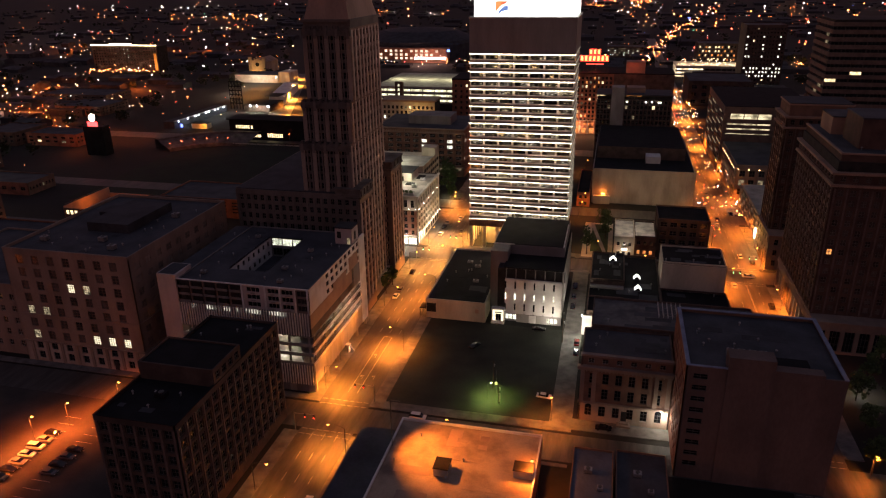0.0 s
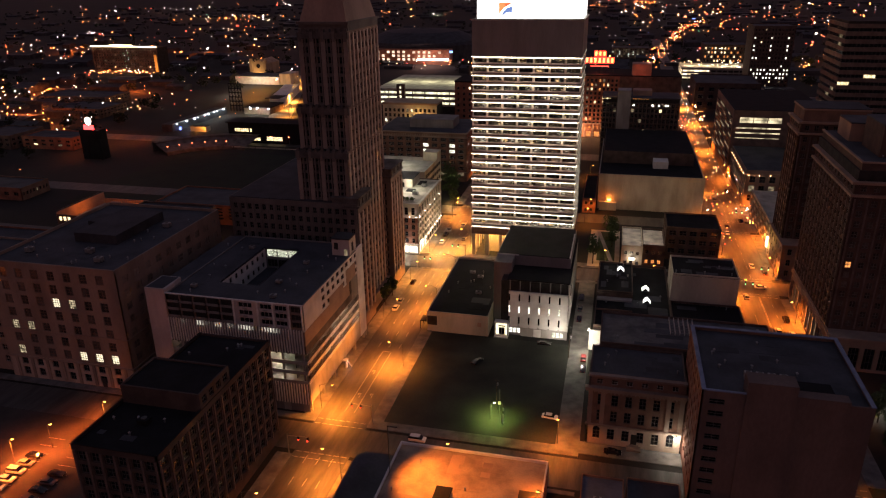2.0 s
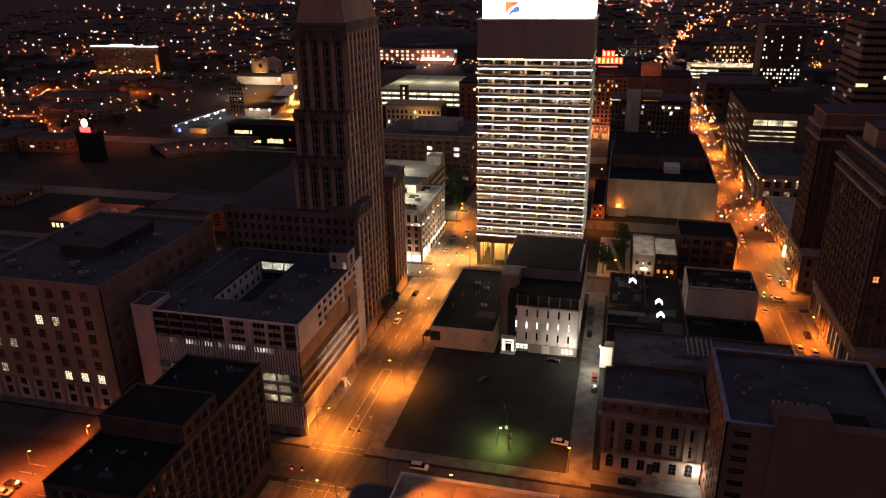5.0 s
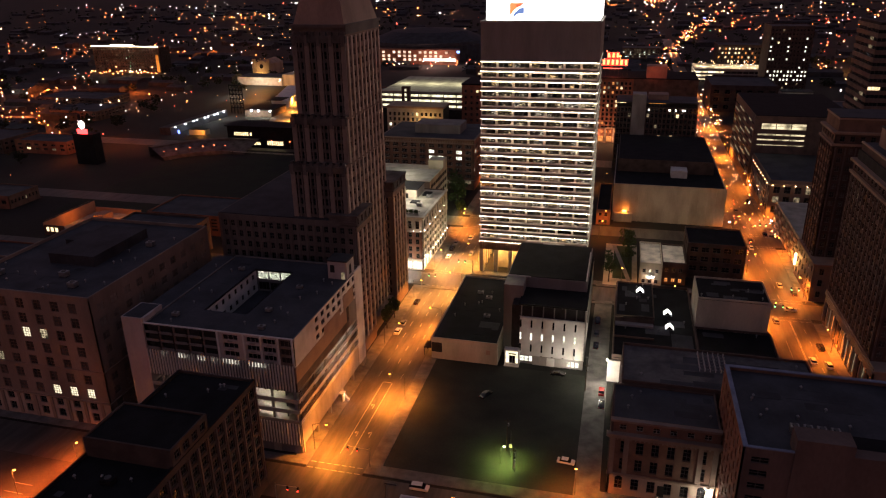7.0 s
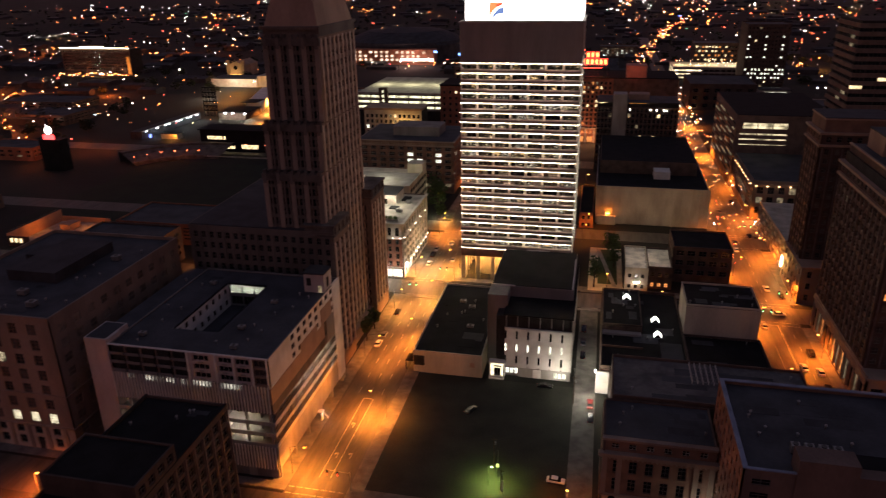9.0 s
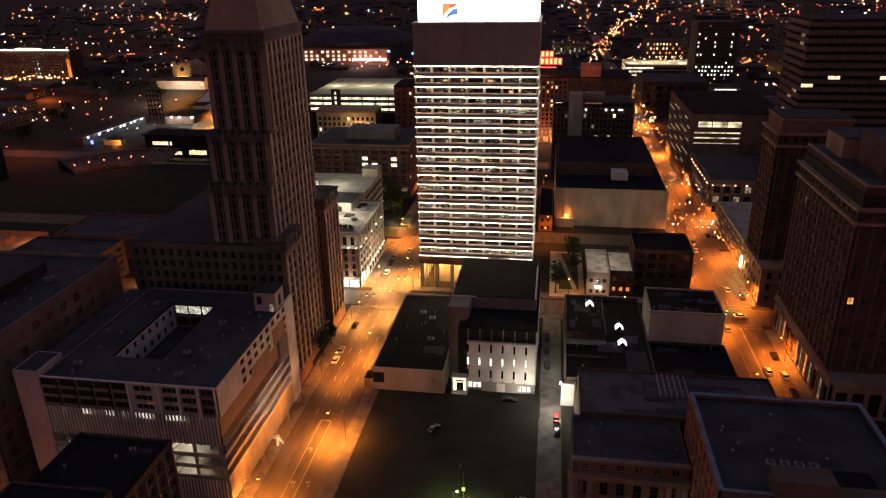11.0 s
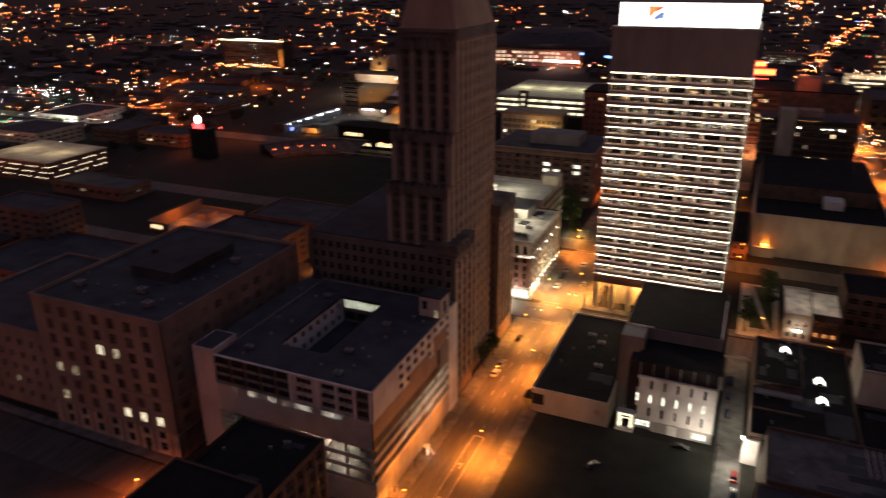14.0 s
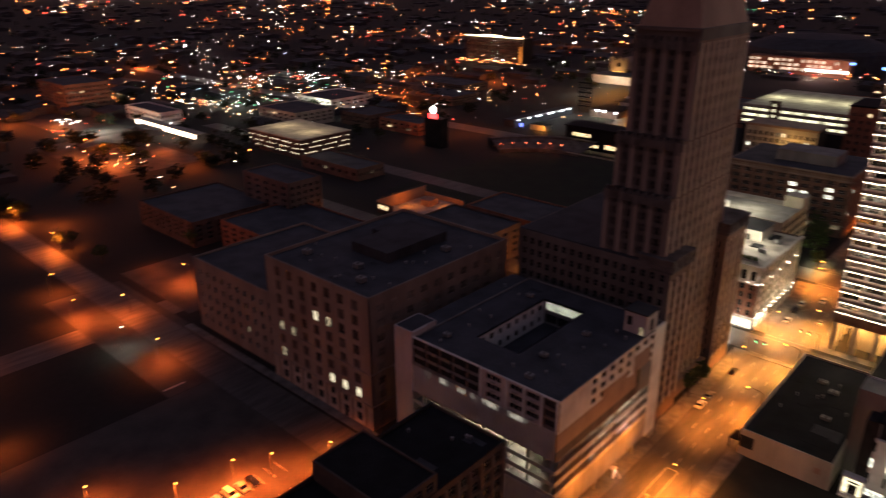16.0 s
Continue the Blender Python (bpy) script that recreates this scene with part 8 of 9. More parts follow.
    for x, y in ((-264, 603), (-252, 602), (-271, 603)):
        q = thing("yard_floodlight", x, y, 5, "bright white floodlight on a hall end", "floodlight", "yard floodlights")
        part("lens", boxes((x - 0.8, x + 0.8, y - 0.4, y + 0.2, 5.4, 6.6)), bpy.data.materials["eaves_lens"], q)
        lamp_light("bulb", (x, y - 1.5, 6), COOL, 2500, "POINT", 0.4, parent=q)
    lamp_light("yard_light", (-315, 690, 9), YELLOW, 16000, "POINT", 0.5)
    t = thing("blue_lit_kiosk", -310, 552, 0, "small kiosk glowing blue", "kiosk")
    part("kiosk", boxes((-297.5, -296.3, 527, 528.4, 0, 2.6)), glow("kiosk_blue", (0.15, 0.2, 1.0), 2.0, False), t)

    t = thing("white_warehouse", -340, 785, 0, "long white warehouse washed by lamps", "warehouse")
    part("wall", boxes((-383, -327, 780, 810, 0, 9)), M_WHITE, t)
    part("office_wing", boxes((-326.9, -313, 782, 806, 0, 12.5)), M_BEIGE, t)
    part("roof", boxes((-383.5, -326.95, 779.5, 810.5, 9, 9.5)), M_ROOF, t)
    lamp_light("yard_light", (-350, 764, 12), (1, 0.85, 0.6), 9000, "POINT", 0.5)
    lamp_light("yard_light", (-330, 740, 9), YELLOW, 16000, "POINT", 0.5)
    lamp_light("yard_light", (-345, 700, 9), COOL, 5000, "POINT", 0.5)
    t = thing("church", -390, 862, 0, "pale gabled church with a rose window and glowing entrance", "church")
    raw("nave", [(-401, 855, 0), (-381, 855, 0), (-381, 895, 0), (-401, 895, 0), (-401, 855, 14), (-381, 855, 14), (-381, 895, 14), (-401, 895, 14), (-391, 855, 19), (-391, 895, 19)],
        [(0, 1, 5, 8, 4), (1, 2, 6, 5), (3, 0, 4, 7), (4, 8, 9, 7), (8, 5, 6, 9), (2, 3, 7, 9, 6)], M_LIME, t)
    for x in (-402.5, -382.5):
        part("turret", boxes((x, x + 3.4, 853.2, 857, 0, 19), (x, x + 0.9, 853.2, 857, 19, 20.4), (x + 2.5, x + 3.4, 853.2, 857, 19, 20.4)), M_LIME, t)
    for k in range(5):
        part("gable_block", boxes((-398.6 + k * 3.3, -397.0 + k * 3.3, 854.4, 855.4, 15.6 + (4.2 - abs(k - 2) * 1.9), 17.0 + (4.2 - abs(k - 2) * 1.9))), M_LIME, t)
    bm = bmesh.new()
    add_rod(bm, (-391, 854.6, 11.5), (-391, 855.1, 11.5), 2.6, seg=16)
    part("rose_window", bm, M_GLASS, t)
    part("porch", boxes((-398, -384, 850, 854, 0, 3.6)), glow("porch_light", (1, 0.5, 0.12), 1.8, False), t)
    lamp_light("porch_lamp", (-391, 845, 6), (1, 0.6, 0.2), 3400, "POINT", 0.5)

    t = thing("flat_roofed_hotel", -600, 880, 0, "broad hotel outlined by a bright white roofline", "hotel")
    s = Shell(t, 131)
    s.plain("core", M_CORE, (-631, -533, 850.6, 875, 0, 33))
    s.facade("n", (-631.5, 850), 99, 0, 34, 24, 8, 2.2, 1.9, base=3, top=2, margin=1, mat=M_DARKBRICK, lit=0.05, litmats=(G_ROOM_DIM,))
    part("roof_light_line", boxes((-632, -532, 848.8, 849.6, 33.9, 34.7), (-602, -568, 848.6, 849.4, 34.7, 36.4)), glow("roofline", (1.0, 0.86, 0.55), 5, False), t)
    # the orange wash is emission on the wall itself, without a lamp
    part("lit_end_wall", boxes((-538, -534, 849.7, 850.0, 2, 24)), glow("end_wall_wash", (1, 0.30, 0.05), 0.4, False, 0.4, 0.1), t)
    s.finish(60)

    t = thing("sports_arena", -225, 1040, 0, "round arena with a shallow dark roof and a bright glazed front", "arena")
    v, f = [], []
    n = 48
    for i in range(n):
        a = 2 * math.pi * i / n
        for r, z in ((88, 0), (88, 22), (86, 26), (55, 38), (0.5, 42)):
            v.append((-235 + math.cos(a) * r, 1090 + math.sin(a) * r, z))
    for i in range(n):
        j = (i + 1) % n
        for k in range(4):
            f.append((i * 5 + k, j * 5 + k, j * 5 + k + 1, i * 5 + k + 1))
    raw("bowl", v, f, M_ROOFDARK, t)
    ga = glow("arena_windows", (1, 0.7, 0.5), 0.7, False, 0.5, 0.1)
    for i in range(14):
        for k in range(3):
            if (i + k) % 5 != 4:
                part("window", boxes((-283 + i * 7.5, -279.5 + i * 7.5, 990 - 0.05 * (i - 6) ** 2, 991 - 0.05 * (i - 6) ** 2, 5 + k * 5, 8 + k * 5)), ga, t)
    part("front_hall", boxes((-285, -170, 991, 1010, 0, 20)), M_BRICK, t)
    blue = glow("screen_blue", (0.15, 0.35, 1.0), 3, False)
    part("screen", boxes((-178, -166, 992, 993, 16, 18.5)), blue, t)
    part("screen", boxes((-138, -126, 1000, 1001, 12, 15)), blue, t)
    part("plaza_light", boxes((-215, -170, 984, 985, 6, 9)), glow("plaza", (1, 0.75, 0.7), 3, False, 0.6, 0.15), t)
    lamp_light("plaza_lamp", (-200, 970, 14), (1, 0.5, 0.4), 16000, "POINT", 1.0)


west_far()


FAR_ROOMS = (G_ROOM_DIM, G_ROOM_DIM, G_ROOM_DIM, G_ROOM_WARM, G_ROOM_ORANGE)


# garage and blocks far to the west
def far_blocks():
    t = thing("top_lit_garage", -375, 360, 0, "parking garage with a pale lit top deck", "parking garage")
    part("body", boxes((-405, -345, 340, 385, 0, 13)), M_DARKBRICK, t)
    part("top_deck", boxes((-405.3, -344.7, 339.7, 385.3, 13, 13.6)), M_BEIGE, t)
    gd = glow("garage_dots", (1, 0.8, 0.52), 1.3, False)
    for k in range(3):
        for i in range(16):
            if (i * 7 + k * 5) % 4 == 0:
                continue
            part("bay_light", boxes((-404 + i * 3.7, -403.2 + i * 3.7, 339.6, 339.9, 3.4 + k * 3.4, 4.0 + k * 3.4)), gd, t)
            if i < 12:
                part("bay_light", boxes((-345.0, -344.6, 341 + i * 3.7, 341.8 + i * 3.7, 3.4 + k * 3.4, 4.0 + k * 3.4)), gd, t)
    for x in (-392, -360):
        lamp_light("deck_lamp", (x, 362, 24), (1, 0.78, 0.48), 2800, "POINT", 0.5)
    rng = random.Random(77)

    def block(x0, x1, y0, y1, z, wall, label, lit=0.03, cols=8, rows=4, name="downtown_block", rooms=FAR_ROOMS, pick=None):
        q = thing(name, (x0 + x1) / 2, (y0 + y1) / 2, 0, label, "building", "")
        s = Shell(q, int(abs(x0) * 7 + y0))
        s.plain("core", M_CORE, (x0 + 0.4, x1 - 0.4, y0 + 0.4, y1 - 0.1, 0, z - 0.5))
        s.facade("n", (x0, y0), x1 - x0, 0, z, cols, rows, (x1 - x0 - 1.2) / cols * 0.5, (z - 3) / rows * 0.5, base=2, top=1, mat=wall, lit=lit, litmats=rooms, pick=pick)
        s.facade("e", (x1, y0), y1 - y0, 0, z, cols, rows, (y1 - y0 - 1.2) / cols * 0.5, (z - 3) / rows * 0.5, base=2, top=1, mat=wall, lit=lit, litmats=rooms)
        s.plain("wall", wall, (x0, x0 + 0.4, y0 + 0.4, y1, 0, z), (x0 + 0.4, x1 - 0.4, y1 - 0.1, y1, 0, z))
        s.plain("roof", M_ROOF, (x0 + 0.3, x1 - 0.3, y0 + 0.3, y1 - 0.3, z - 0.5, z - 0.1))
        parapet(s, x0, x1, y0, y1, z, 0.7, 0.4, wall)
        s.finish(20)
        return q

    block(-268, -230, 247, 267, 25, M_PARTY, "plain dim apartment slab in shade", 0.01, 5, 7)
    block(-240, -186, 215, 258, 13, M_BRICK, "low brick block among car parks", 0.02)
    block(-300, -248, 205, 250, 12, M_DARKBRICK, "dark low flat-roofed block", 0.0)
    # sheet paler than the ground, added so the yard lights' pool reads brighter
    tagged(part("lit_yard", boxes((-522, -395, 230, 297, 0, 0.03))  , M_YARD), "asphalt yard washed orange by lamps", "car park", kind="structure")
    tagged(part("lit_yard_far", boxes((-700, -530, 262, 330, 0, 0.03)), M_YARD), "asphalt yard washed orange by lamps", "car park", kind="structure")
    q = thing("lit_canopy_row", -480, 322, 0, "long low canopy glowing white underneath", "canopy")
    part("canopy", boxes((-541, -444, 319, 327, 5.9, 6.5)), M_CONC, q)
    part("light_panel", boxes((-540, -445, 318.6, 319.0, 2.9, 5.9)), glow("canopy_light", (1.0, 0.74, 0.55), 4.6, False, 0.5, 0.2), q)
    for k in range(9):
        part("post", boxes((-538 + k * 11, -537.6 + k * 11, 319.2, 319.6, 0, 5.9)), M_POLE, q)
    q = thing("walled_ramp", -222, 333, 0, "walled parking ramp lit orange by a lamp", "ramp")
    part("back_wall", boxes((-224, -195, 336, 336.5, 0, 3.0)), M_TAN, q)
    part("side_wall", boxes((-224.5, -224, 299, 336.5, 0, 6.4)), M_TAN, q)
    part("front_wall", boxes((-224, -212, 298.6, 299, 0, 5.4), (-212, -198, 298.6, 299, 0, 1.4)), M_DARKBRICK, q)
    part("ramp_floor", boxes((-224, -195, 299, 336, 0, 0.25)), M_CONC, q)
    part("stair_hut", boxes((-214, -208, 322, 330, 0.25, 3.6)), M_TAN, q)
    part("rail", boxes(*[(-223.9, -223.7, 300 + 3.6 * k, 300.2 + 3.6 * k, 6.4, 7.4) for k in range(10)], (-223.9, -223.7, 300, 333, 7.3, 7.4)), M_POLE, q)
    for k in range(3):
        part("lit_window", boxes((-222.6 + k * 2.6, -221.0 + k * 2.6, 298.5, 298.62, 2.2, 4.4)), G_ROOM_WARM, q)
    lamp_light("ramp_light", (-217.5, 316, 5.0), SODIUM, 1100, "POINT", 0.3)
    lamp_light("ramp_light", (-227, 270, 5.0), AMBER, 700, "POINT", 0.3)
    block(-330, -275, 330, 352, 7, M_BROWN, "low brown shed at a yard edge", 0.03, 8, 1)
    block(-170, -130, 240, 300, 15, M_DARKBRICK, "dark low rear block", 0.0)
    block(-175, -120, 315, 345, 10, M_BRICK, "low dark brick shed", 0.02)
    block(-690, -630, 300, 340, 26, M_BROWN, "broad slab block at the edge of downtown", 0.06, 12, 6)
    block(-580, -520, 330, 350, 11, M_WHITE, "long low white shed", 0.0, 8, 2)
    block(-420, -385, 440, 475, 10, M_DARKBRICK, "low brick warehouse building", 0.06, 6, 2)
    block(-380, -335, 446, 470, 9, M_BRICK, "low brick warehouse with lit eaves", 0.06, 6, 2)
    block(-480, -430, 400, 440, 12, M_CONC, "low grey concrete block", 0.05, 6, 3)
    block(-520, -470, 470, 520, 9, M_WHITE, "pale long metal shed", 0.04, 6, 2)
    block(-200, -140, 640, 700, 14, M_BRICK, "brick block near the arena", 0.1, 8, 3)
    block(-520, -440, 620, 660, 8, M_DARKBRICK, "dark low windowless warehouse", 0.0, 8, 2)
    block(-450, -400, 560, 600, 8, M_DARKBRICK, "dark low windowless warehouse", 0.0, 8, 2)
    # south and east
    block(130, 186, 700, 760, 23, M_NIGHTBRICK, "dark flat-roofed garage block", 0.0, 6, 3)
    block(165, 217, 1000, 1040, 29, M_NIGHTBRICK, "dark office block with bright yellow windows", 0.5, 13, 5, rooms=(G_ROOM_WARM, G_ROOM_WARM, G_ROOM_ORANGE))
    q = thing("deck_lit_garage", 170, 915, 0, "low parking garage with pale lit decks and a lamp-lit top", "parking garage")
    part("body", boxes((132, 207, 888.5, 940, 0, 13)), M_CORE, q)
    deck_light = glow("deck_light", (1.0, 0.78, 0.48), 0.9, False, 0.6, 0.12)
    for z in (1.6, 5.6, 9.6):
        part("lit_bay", boxes((132.3, 162 if z > 9 else 150, 888.2, 888.5, z, z + 1.9)), deck_light, q)
        part("side_bay", boxes((131.7, 132.0, 889, 939, z, z + 1.9)), deck_light, q)
        part("spandrel", boxes((131.4, 207.5, 887.6, 888.2, z + 1.9, z + 3.4), (131.2, 131.7, 888.2, 940, z + 1.9, z + 3.4)), M_CONC, q)
    for k in range(13):
        part("post", boxes((132.2 + k * 6.2, 132.9 + k * 6.2, 887.8, 888.2, 0, 13)), M_CONC, q)
    part("top_deck", boxes((131.4, 207.5, 888.2, 940.5, 13.0, 13.3)), M_BEIGE, q)
    part("roof_parapet", boxes((131.2, 207.7, 887.4, 888.0, 13.3, 14.2)), M_BEIGE, q)
    for x in (142, 160, 178, 196):
        lamp_light("deck_lamp", (x, 912, 17), (1, 0.8, 0.5), 4200, "POINT", 0.5)
    block(190, 229, 800, 840, 66, M_NIGHTBRICK, "dark office tower with white-lit lower rows", 0.06, 12, 16, rooms=(G_ROOM_COOL, G_ROOM_DIM, G_ROOM_WARM),
          pick=lambda c, r: G_ROOM_COOL if (r in (3, 4, 5) and (c * 5 + r * 3) % 4) or (r in (8, 10, 11, 13) and (c * 7 + r * 5) % 5 == 0) else None)
    q = thing("lit_showroom", 217, 778, 0, "low white building with a bright strip window", "showroom")
    part("body", boxes((203, 231, 772.4, 790, 0, 8)), M_CONC, q)
    part("strip_window", boxes((207, 227, 772.0, 772.4, 3.2, 6.0)), G_ROOM_COOL, q)
    part("mullion", boxes(*[(209.5 + k * 2.6, 209.9 + k * 2.6, 771.9, 772.0, 3.2, 6.0) for k in range(7)]), M_FRAME, q)
    part("roof", boxes((202.6, 231.4, 771.6, 790.4, 8, 8.5)), M_ROOFDARK, q)
    block(48, 100, 1092, 1120, 15, M_DARKBRICK, "long dim garage with faint lit decks", 0.45, 16, 4, rooms=(G_ROOM_DIM, G_ROOM_COOL, G_ROOM_DIM))
    lamp_light("yard_light", (290, 990, 9), YELLOW, 60000, "POINT", 0.5)
    block(190, 240, 580, 625, 24, M_CONC, "low pale office block", 0.15, 10, 5)
    block(30, 100, 640, 690, 30, M_BRICK, "brick block behind the hotel", 0.1, 12, 7)
    block(-20, 20, 640, 700, 34, M_BROWN, "brick block by the street", 0.12, 8, 7)
    block(175, 215, 330, 400, 30, M_BRICK, "dark block behind the parking deck", 0.05, 10, 7)
    block(60, 110, 760, 810, 12, M_CONC, "low shed in the distance", 0.1, 8, 2)
    block(-120, -40, 700, 760, 16, M_BRICK, "brick block in the distance", 0.12, 10, 4)
    block(-110, -30, 830, 890, 18, M_DARKBRICK, "pale block in the distance", 0.1, 10, 4)
    lamp_light("yard_light", (-202, 328, 4.0), SODIUM, 500, "POINT", 0.5)
    for x, y in ((-570, 430), (-655, 560), (-480, 455), (-540, 290)):
        lamp_light("yard_light", (x, y, 9), (0.95, 1.0, 0.8), 12000, "POINT", 0.5)
    lamp_light("yard_light", (-119, 289, 5), AMBER, 1800, "POINT", 0.5)
    for x, y, w in ((-432, 250, 34000), (-466, 240, 22000), (-383, 281, 9000), (-440, 290, 12000), (-326, 436, 2600), (-318, 476, 2200), (-306, 490, 3000), (-420, 520, 22000), (-480, 560, 22000), (-559, 681, 60000), (-468, 710, 24000), (-620, 250, 22000), (-520, 270, 18000), (-330, 175, 12000), (-240, 180, 3000), (-200, 95, 5000), (-470, 555, 30000), (-340, 505, 2600), (-850, 1086, 120000), (-900, 500, 60000), (-680, 530, 40000), (-460, 255, 26000), (-590, 275, 30000), (-580, 1075, 60000), (-770, 365, 40000)):
        lamp_light("yard_light", (x, y, 7), REDDISH, w * 0.62, "POINT", 0.5)


far_blocks()


# ---- the city beyond: points of light, houses and woods ----
def far_city():
    rng = random.Random(2024)
    kinds = [("orange", glow("far_sodium", (1.0, 0.21, 0.05), 13.0, False)), ("amber", glow("far_amber", (1.0, 0.48, 0.2), 13.0, False)), ("white", glow("far_white", (1.0, 0.9, 0.78), 14.0, False)),
             ("cool", glow("far_cool", (0.75, 0.9, 1.0), 7.0, False)), ("red", glow("far_red", (1.0, 0.09, 0.05), 7.0, False)), ("green", glow("far_green", (0.2, 1.0, 0.5), 2.0, False)), ("blue", glow("far_blue", (0.1, 0.2, 1.0), 3.0, False))]
    weights = [40, 13, 28, 6, 13, 1, 1]
    geo = {k: ([], []) for k, _ in kinds}
    eye = Vector((50, 20))

    def dot(x, y, z, k, s):
        d = (Vector((x, y)) - eye).length
        r = s * max(0.3, d * 0.0006)
        v, f = geo[k]
        b = len(v)
        v.extend([(x - r, y, z), (x, y - r, z), (x + r, y, z), (x, y + r, z), (x, y, z - r), (x, y, z + r)])
        f.extend([(b, b + 1, b + 5), (b + 1, b + 2, b + 5), (b + 2, b + 3, b + 5), (b + 3, b, b + 5), (b + 1, b, b + 4), (b + 2, b + 1, b + 4), (b + 3, b + 2, b + 4), (b, b + 3, b + 4)])

    def some():
        return rng.choices([k for k, _ in kinds], weights)[0]

    # clusters and single lamps, in patches with dark parks and rail yards between
    def size():
        return 0.28 + 1.25 * rng.random() ** 4.0

    def shut(x, y):
        return y < 520 and x > -420 or (x > -260 and y < 900 and x < 250)

    def patch(x, y):
        return noise.noise(Vector((x * 0.0026 + 3.1, y * 0.0026, 0.4))) + 0.5 * noise.noise(Vector((x * 0.008, y * 0.008, 7.0)))

    for _ in range(120):
        d = 560 + 2900 * rng.random() ** 1.1
        a = radians(rng.uniform(-28, 82))
        cx, cy = eye.x - math.sin(a) * d, eye.y + math.cos(a) * d
        sp, k = rng.uniform(14, 70), some() if rng.random() < 0.6 else None
        if patch(cx, cy) < -0.05:
            continue
        for _ in range(rng.randint(4, 16)):
            x, y = rng.gauss(cx, sp), rng.gauss(cy, sp)
            if not shut(x, y):
                dot(x, y, rng.uniform(4, 11), k or some(), size())
    for _ in range(3300):
        d = 600 + 3000 * rng.random()
        a = radians(rng.uniform(-28, 82))
        x, y = eye.x - math.sin(a) * d, eye.y + math.cos(a) * d
        if shut(x, y) or patch(x, y) < rng.uniform(-0.12, 0.42):
            continue
        dot(x, y, rng.uniform(3, 10), some(), size())
    for _ in range(230):
        d, a = rng.uniform(430, 1500), radians(rng.uniform(52, 84))
        x, y = eye.x - math.sin(a) * d, eye.y + math.cos(a) * d
        if y > 225 or x < -480:
            if patch(x * 1.7, y * 1.7) > rng.uniform(-0.2, 0.4):
                dot(x, y, rng.uniform(2, 9), some(), size())
    for _ in range(600):
        d, a = rng.uniform(650, 2700), radians(rng.uniform(-34, 0))
        x, y = eye.x - math.sin(a) * d, eye.y + math.cos(a) * d
        if x > 250 or y > 960:
            dot(x, y, rng.uniform(2, 9), some(), size())
    for _ in range(420):
        d, a = rng.uniform(620, 2300), radians(rng.uniform(24, 62))
        x, y = eye.x - math.sin(a) * d, eye.y + math.cos(a) * d
        if not shut(x, y) and patch(x, y) > -0.1:
            dot(x, y, rng.uniform(3, 9), rng.choice(("orange", "orange", "red", "amber", "white")), 0.4 + 0.9 * rng.random() ** 2)
    # lamp-lined roads
    for x0, y0, x1, y1, n, k in ((-700, 274, -1500, 420, 26, "orange"), (-330, 640, -290, 900, 14, "amber"), (112, 720, 93, 870, 26, "orange"), (93, 870, 104, 1064, 26, "orange"), (104, 1064, 148, 1349, 30, "orange"), (148, 1349, 231, 1828, 30, "orange"), (231, 1828, 343, 2431, 20, "amber"), (-420, 700, -900, 760, 26, "orange"), (-1400, 900, -500, 1150, 34, "orange"),
                              (-900, 1500, 200, 1700, 40, "amber"), (-400, 520, -700, 480, 18, "orange"), (-430, 255, -690, 275, 18, "orange"), (-600, 560, -1100, 640, 24, "white"), (-2000, 1500, -600, 2200, 40, "orange"), (420, 1300, 900, 2000, 30, "amber")):
        for i in range(n):
            t = (i + rng.uniform(-0.2, 0.2)) / n
            for side in (-7, 7):
                if rng.random() < 0.75:
                    dot(x0 + (x1 - x0) * t + side + rng.gauss(0, 3), y0 + (y1 - y0) * t + side + rng.gauss(0, 12), rng.choice((1, 1, 9)), k if rng.random() < 0.85 else some(), size())
    # traffic on second street and its far continuation
    for i in range(110):
        dot(rng.choice((115.5, 118.5)) + rng.uniform(-0.6, 0.6), rng.uniform(330, 780), 0.8, rng.choice(("red", "red", "orange")), 0.4 + 0.3 * rng.random())
    for i in range(75):
        dot(rng.choice((121.5, 124.5, 127.5)) + rng.uniform(-1.2, 1.2), rng.uniform(365, 780), rng.choice((0.8, 0.8, 4)), rng.choice(("white", "amber", "amber", "orange")), 0.4 + 0.5 * rng.random())
    for i in range(110):
        dot(rng.choice((111.5, 130.5, 130.5)) + rng.uniform(-1, 1), rng.uniform(340, 780), rng.choice((3, 3, 4, 5, 9)), rng.choice(("orange", "amber", "amber", "white")), size() + 0.2)
    for i in range(26):
        dot(rng.gauss(290, 7), rng.gauss(990, 5), rng.uniform(2, 9), rng.choice(("amber", "orange", "orange")), size())
    # lamps and a strip sign far along the street, and lamps over the lit garage
    for i in range(60):
        dot(rng.uniform(134, 206), rng.choice((892, 905, 920, 936)), rng.uniform(14, 18), rng.choice(("white", "amber", "amber")), 0.45)
    for i in range(26):
        dot(228 + i * 0.9, 1930, 4, "blue", 0.8)
    for i in range(120):
        k = rng.random()
        dot(98 + 133 * k ** 1.5 + rng.gauss(0, 5), 900 + 930 * k, rng.choice((1, 1, 6)), rng.choice(("orange", "orange", "amber", "red", "white")), size())
    for i in range(10):
        for xx in (-581, -576):
            dot(xx, 848.5, 4 + i * 2.8, "cool" if i % 2 else "green", 0.32)
    for i in range(34):
        dot(-632 + 3.0 * i + rng.gauss(0, 1), 838 + rng.gauss(0, 3), rng.uniform(1, 5), rng.choice(("orange", "amber")), rng.choice((0.8, 1.2)))
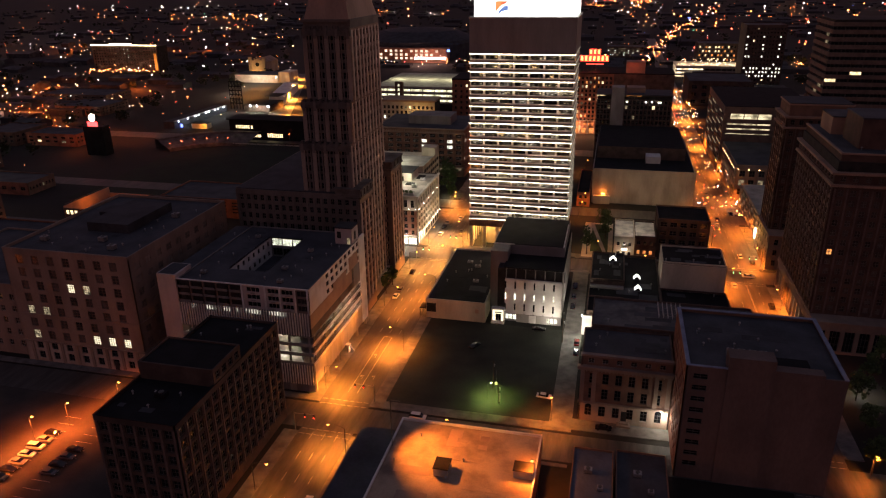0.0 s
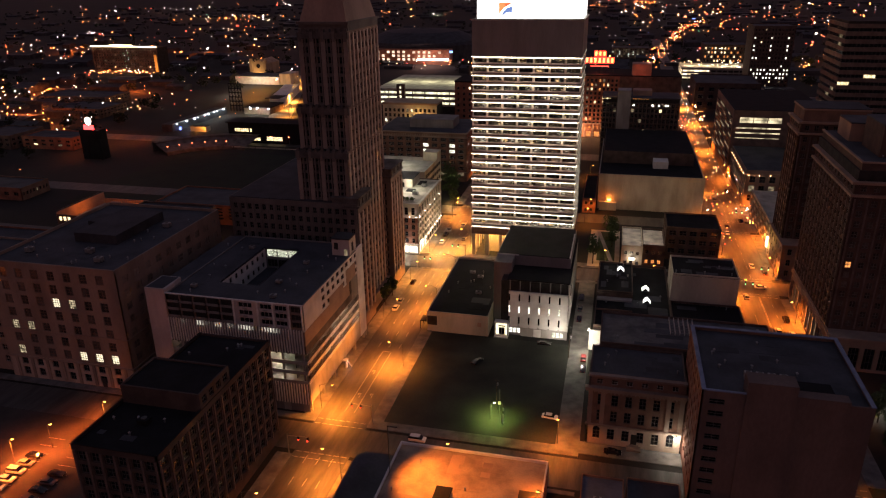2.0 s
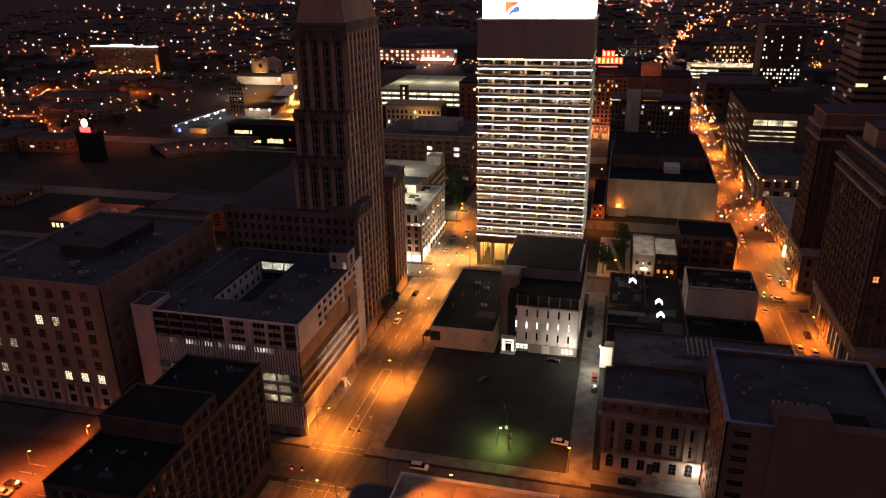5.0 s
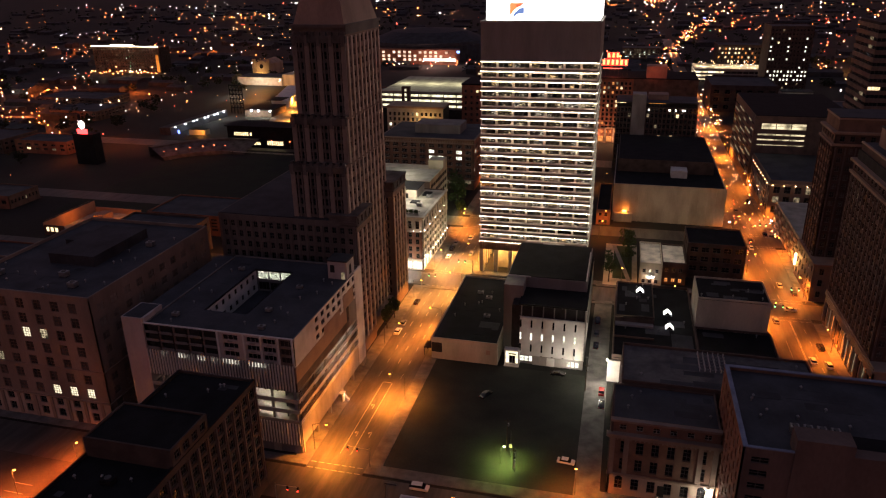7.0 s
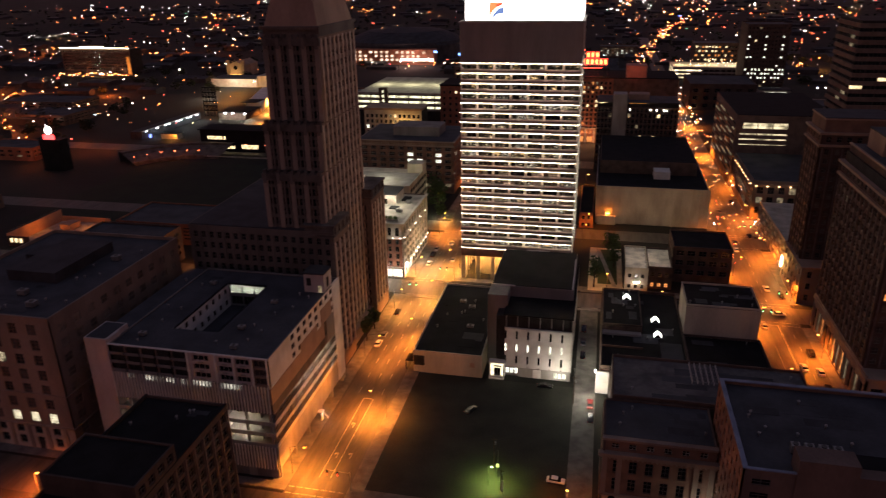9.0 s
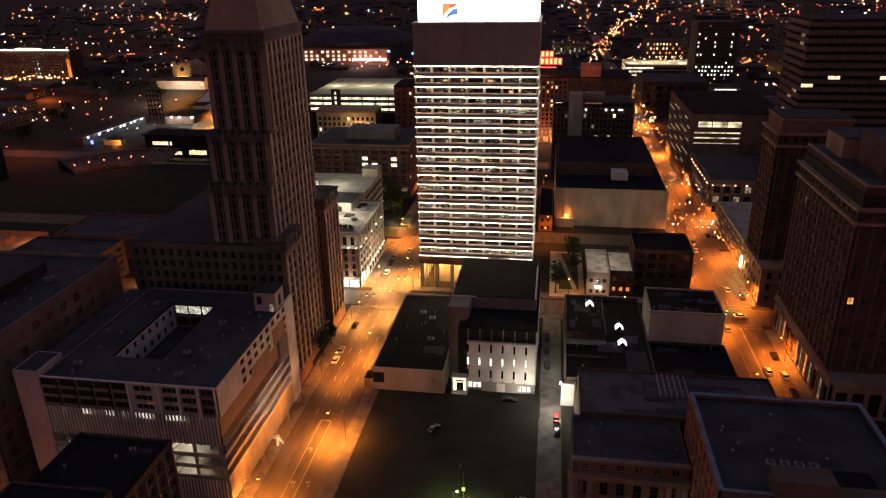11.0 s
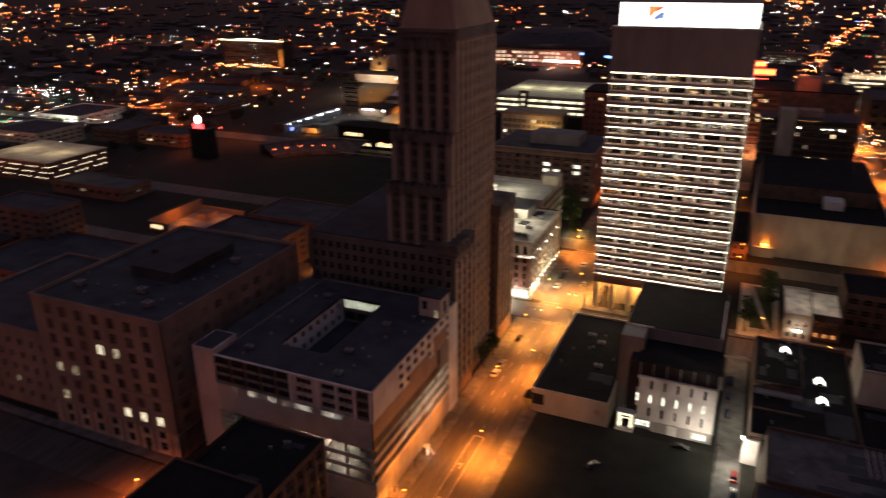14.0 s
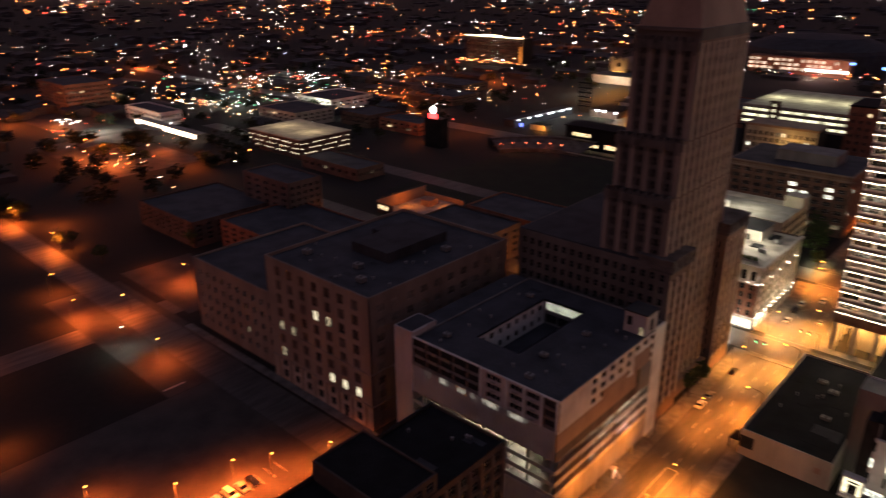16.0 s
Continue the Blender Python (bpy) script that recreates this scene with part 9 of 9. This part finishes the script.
    # clusters round the arena and ballpark
    for i in range(60):
        dot(rng.uniform(-300, -80), rng.uniform(930, 985), rng.uniform(1, 12), rng.choice(("red", "white", "amber", "blue", "white", "orange")), rng.choice((0.7, 1.0)))
    for i in range(40):
        dot(rng.uniform(-560, -380), rng.uniform(480, 640), rng.uniform(3, 9), rng.choice(("white", "cool", "orange", "amber")), rng.choice((0.8, 1.1)))
    for i in range(46):
        dot(rng.gauss(-665, 34), rng.gauss(575, 14), rng.uniform(2, 8), rng.choice(("white", "white", "cool", "red")), 0.5 + size())
        dot(rng.gauss(-560, 26), rng.gauss(440, 14), rng.uniform(2, 8), rng.choice(("white", "cool", "green", "amber")), 0.3 + size())
        dot(rng.gauss(-470, 22), rng.gauss(478, 12), rng.uniform(2, 8), rng.choice(("white", "cool", "amber")), 0.2 + size())
    for i in range(22):
        dot(-520 + i * 1.7, 338 - i * 0.55, 3, "white", 0.6)
        dot(-585 + rng.gauss(0, 8), 283 + rng.gauss(0, 4), 4, "white", size())
    for i in range(40):
        dot(rng.gauss(-435, 22), rng.gauss(250, 8), 3, rng.choice(("orange", "amber")), size())
    for i in range(100):
        dot(rng.uniform(-700, -330), rng.uniform(235, 540), rng.choice((1, 4, 8)), rng.choice(("white", "orange", "orange", "amber", "red", "cool")), size())
    for i in range(50):
        dot(rng.uniform(-760, -480), rng.uniform(400, 560), rng.uniform(3, 9), rng.choice(("white", "white", "cool", "green", "amber")), rng.choice((0.8, 1.2)))
    # thick white and amber clusters of the yards to the north-west
    for cx, cy, sx, sy, n, sort in ((-640, 520, 45, 16, 60, ("white", "white", "cool", "amber")), (-720, 380, 60, 18, 70, ("amber", "orange", "white")), (-560, 395, 40, 10, 60, ("white", "amber", "orange")),
                                    (-600, 640, 50, 14, 50, ("orange", "amber", "white")), (-470, 620, 30, 14, 40, ("orange", "amber", "amber"))):
        for i in range(n):
            dot(rng.gauss(cx, sx), rng.gauss(cy, sy), rng.uniform(2, 9), rng.choice(sort), 0.35 + 1.1 * rng.random() ** 2)
    for k, m in kinds:
        v, f = geo[k]
        tagged(raw("%s_city_lights" % k, v, f, m), "scattered %s street and window lights of the distant city" % k, "city lights", kind="stuff")
    # dark roofs and tree clumps between the lights
    v, f = [], []
    for _ in range(1100):
        d = 480 + 2600 * rng.random() ** 1.3
        a = radians(rng.uniform(-30, 84))
        x, y = eye.x - math.sin(a) * d, eye.y + math.cos(a) * d
        if y < 500 and x > -440 or (x > -420 and y < 900 and x < 260):
            continue
        w, dd, h = rng.uniform(6, 22), rng.uniform(6, 18), rng.uniform(3, 7)
        b = len(v)
        v.extend([(x - w, y - dd, 0), (x + w, y - dd, 0), (x + w, y + dd, 0), (x - w, y + dd, 0), (x - w, y - dd, h), (x + w, y - dd, h), (x + w, y + dd, h), (x - w, y + dd, h), (x - w, y, h * 1.4), (x + w, y, h * 1.4)])
        f.extend([(b, b + 1, b + 5, b + 4), (b + 1, b + 2, b + 6, b + 9, b + 5), (b + 2, b + 3, b + 7, b + 6), (b + 3, b, b + 4, b + 8, b + 7), (b + 4, b + 5, b + 9, b + 8), (b + 9, b + 6, b + 7, b + 8)])
    tagged(raw("distant_houses", v, f, M_ROOFDARK), "dark low houses and sheds of the distant city", "houses", kind="stuff")
    v, f = [], []
    for _ in range(1700):
        d = 430 + 2600 * rng.random() ** 1.4
        a = radians(rng.uniform(-30, 84))
        x, y = eye.x - math.sin(a) * d, eye.y + math.cos(a) * d
        if y < 540 and x > -300 or (x > -350 and y < 900 and x < 250):
            continue
        for _ in range(80 if d < 1100 else 14):
            c = Vector((x + rng.gauss(0, 2.3), y + rng.gauss(0, 2.3), abs(rng.gauss(4.6, 1.9))))
            s = rng.uniform(0.8, 1.7) if d < 1100 else rng.uniform(1.2, 2.4)
            p = Vector((rng.gauss(0, 1), rng.gauss(0, 1), rng.gauss(0, 0.5))).normalized()
            q = p.orthogonal().normalized()
            b = len(v)
            v.extend([tuple(c - p * s), tuple(c - q * s * 0.8), tuple(c + p * s), tuple(c + q * s * 0.8)])
            f.append((b, b + 1, b + 2, b + 3))
    tagged(raw("distant_trees", v, f, M_FARLEAF), "dark tree clumps between the distant lights", "trees", kind="stuff")


far_city()
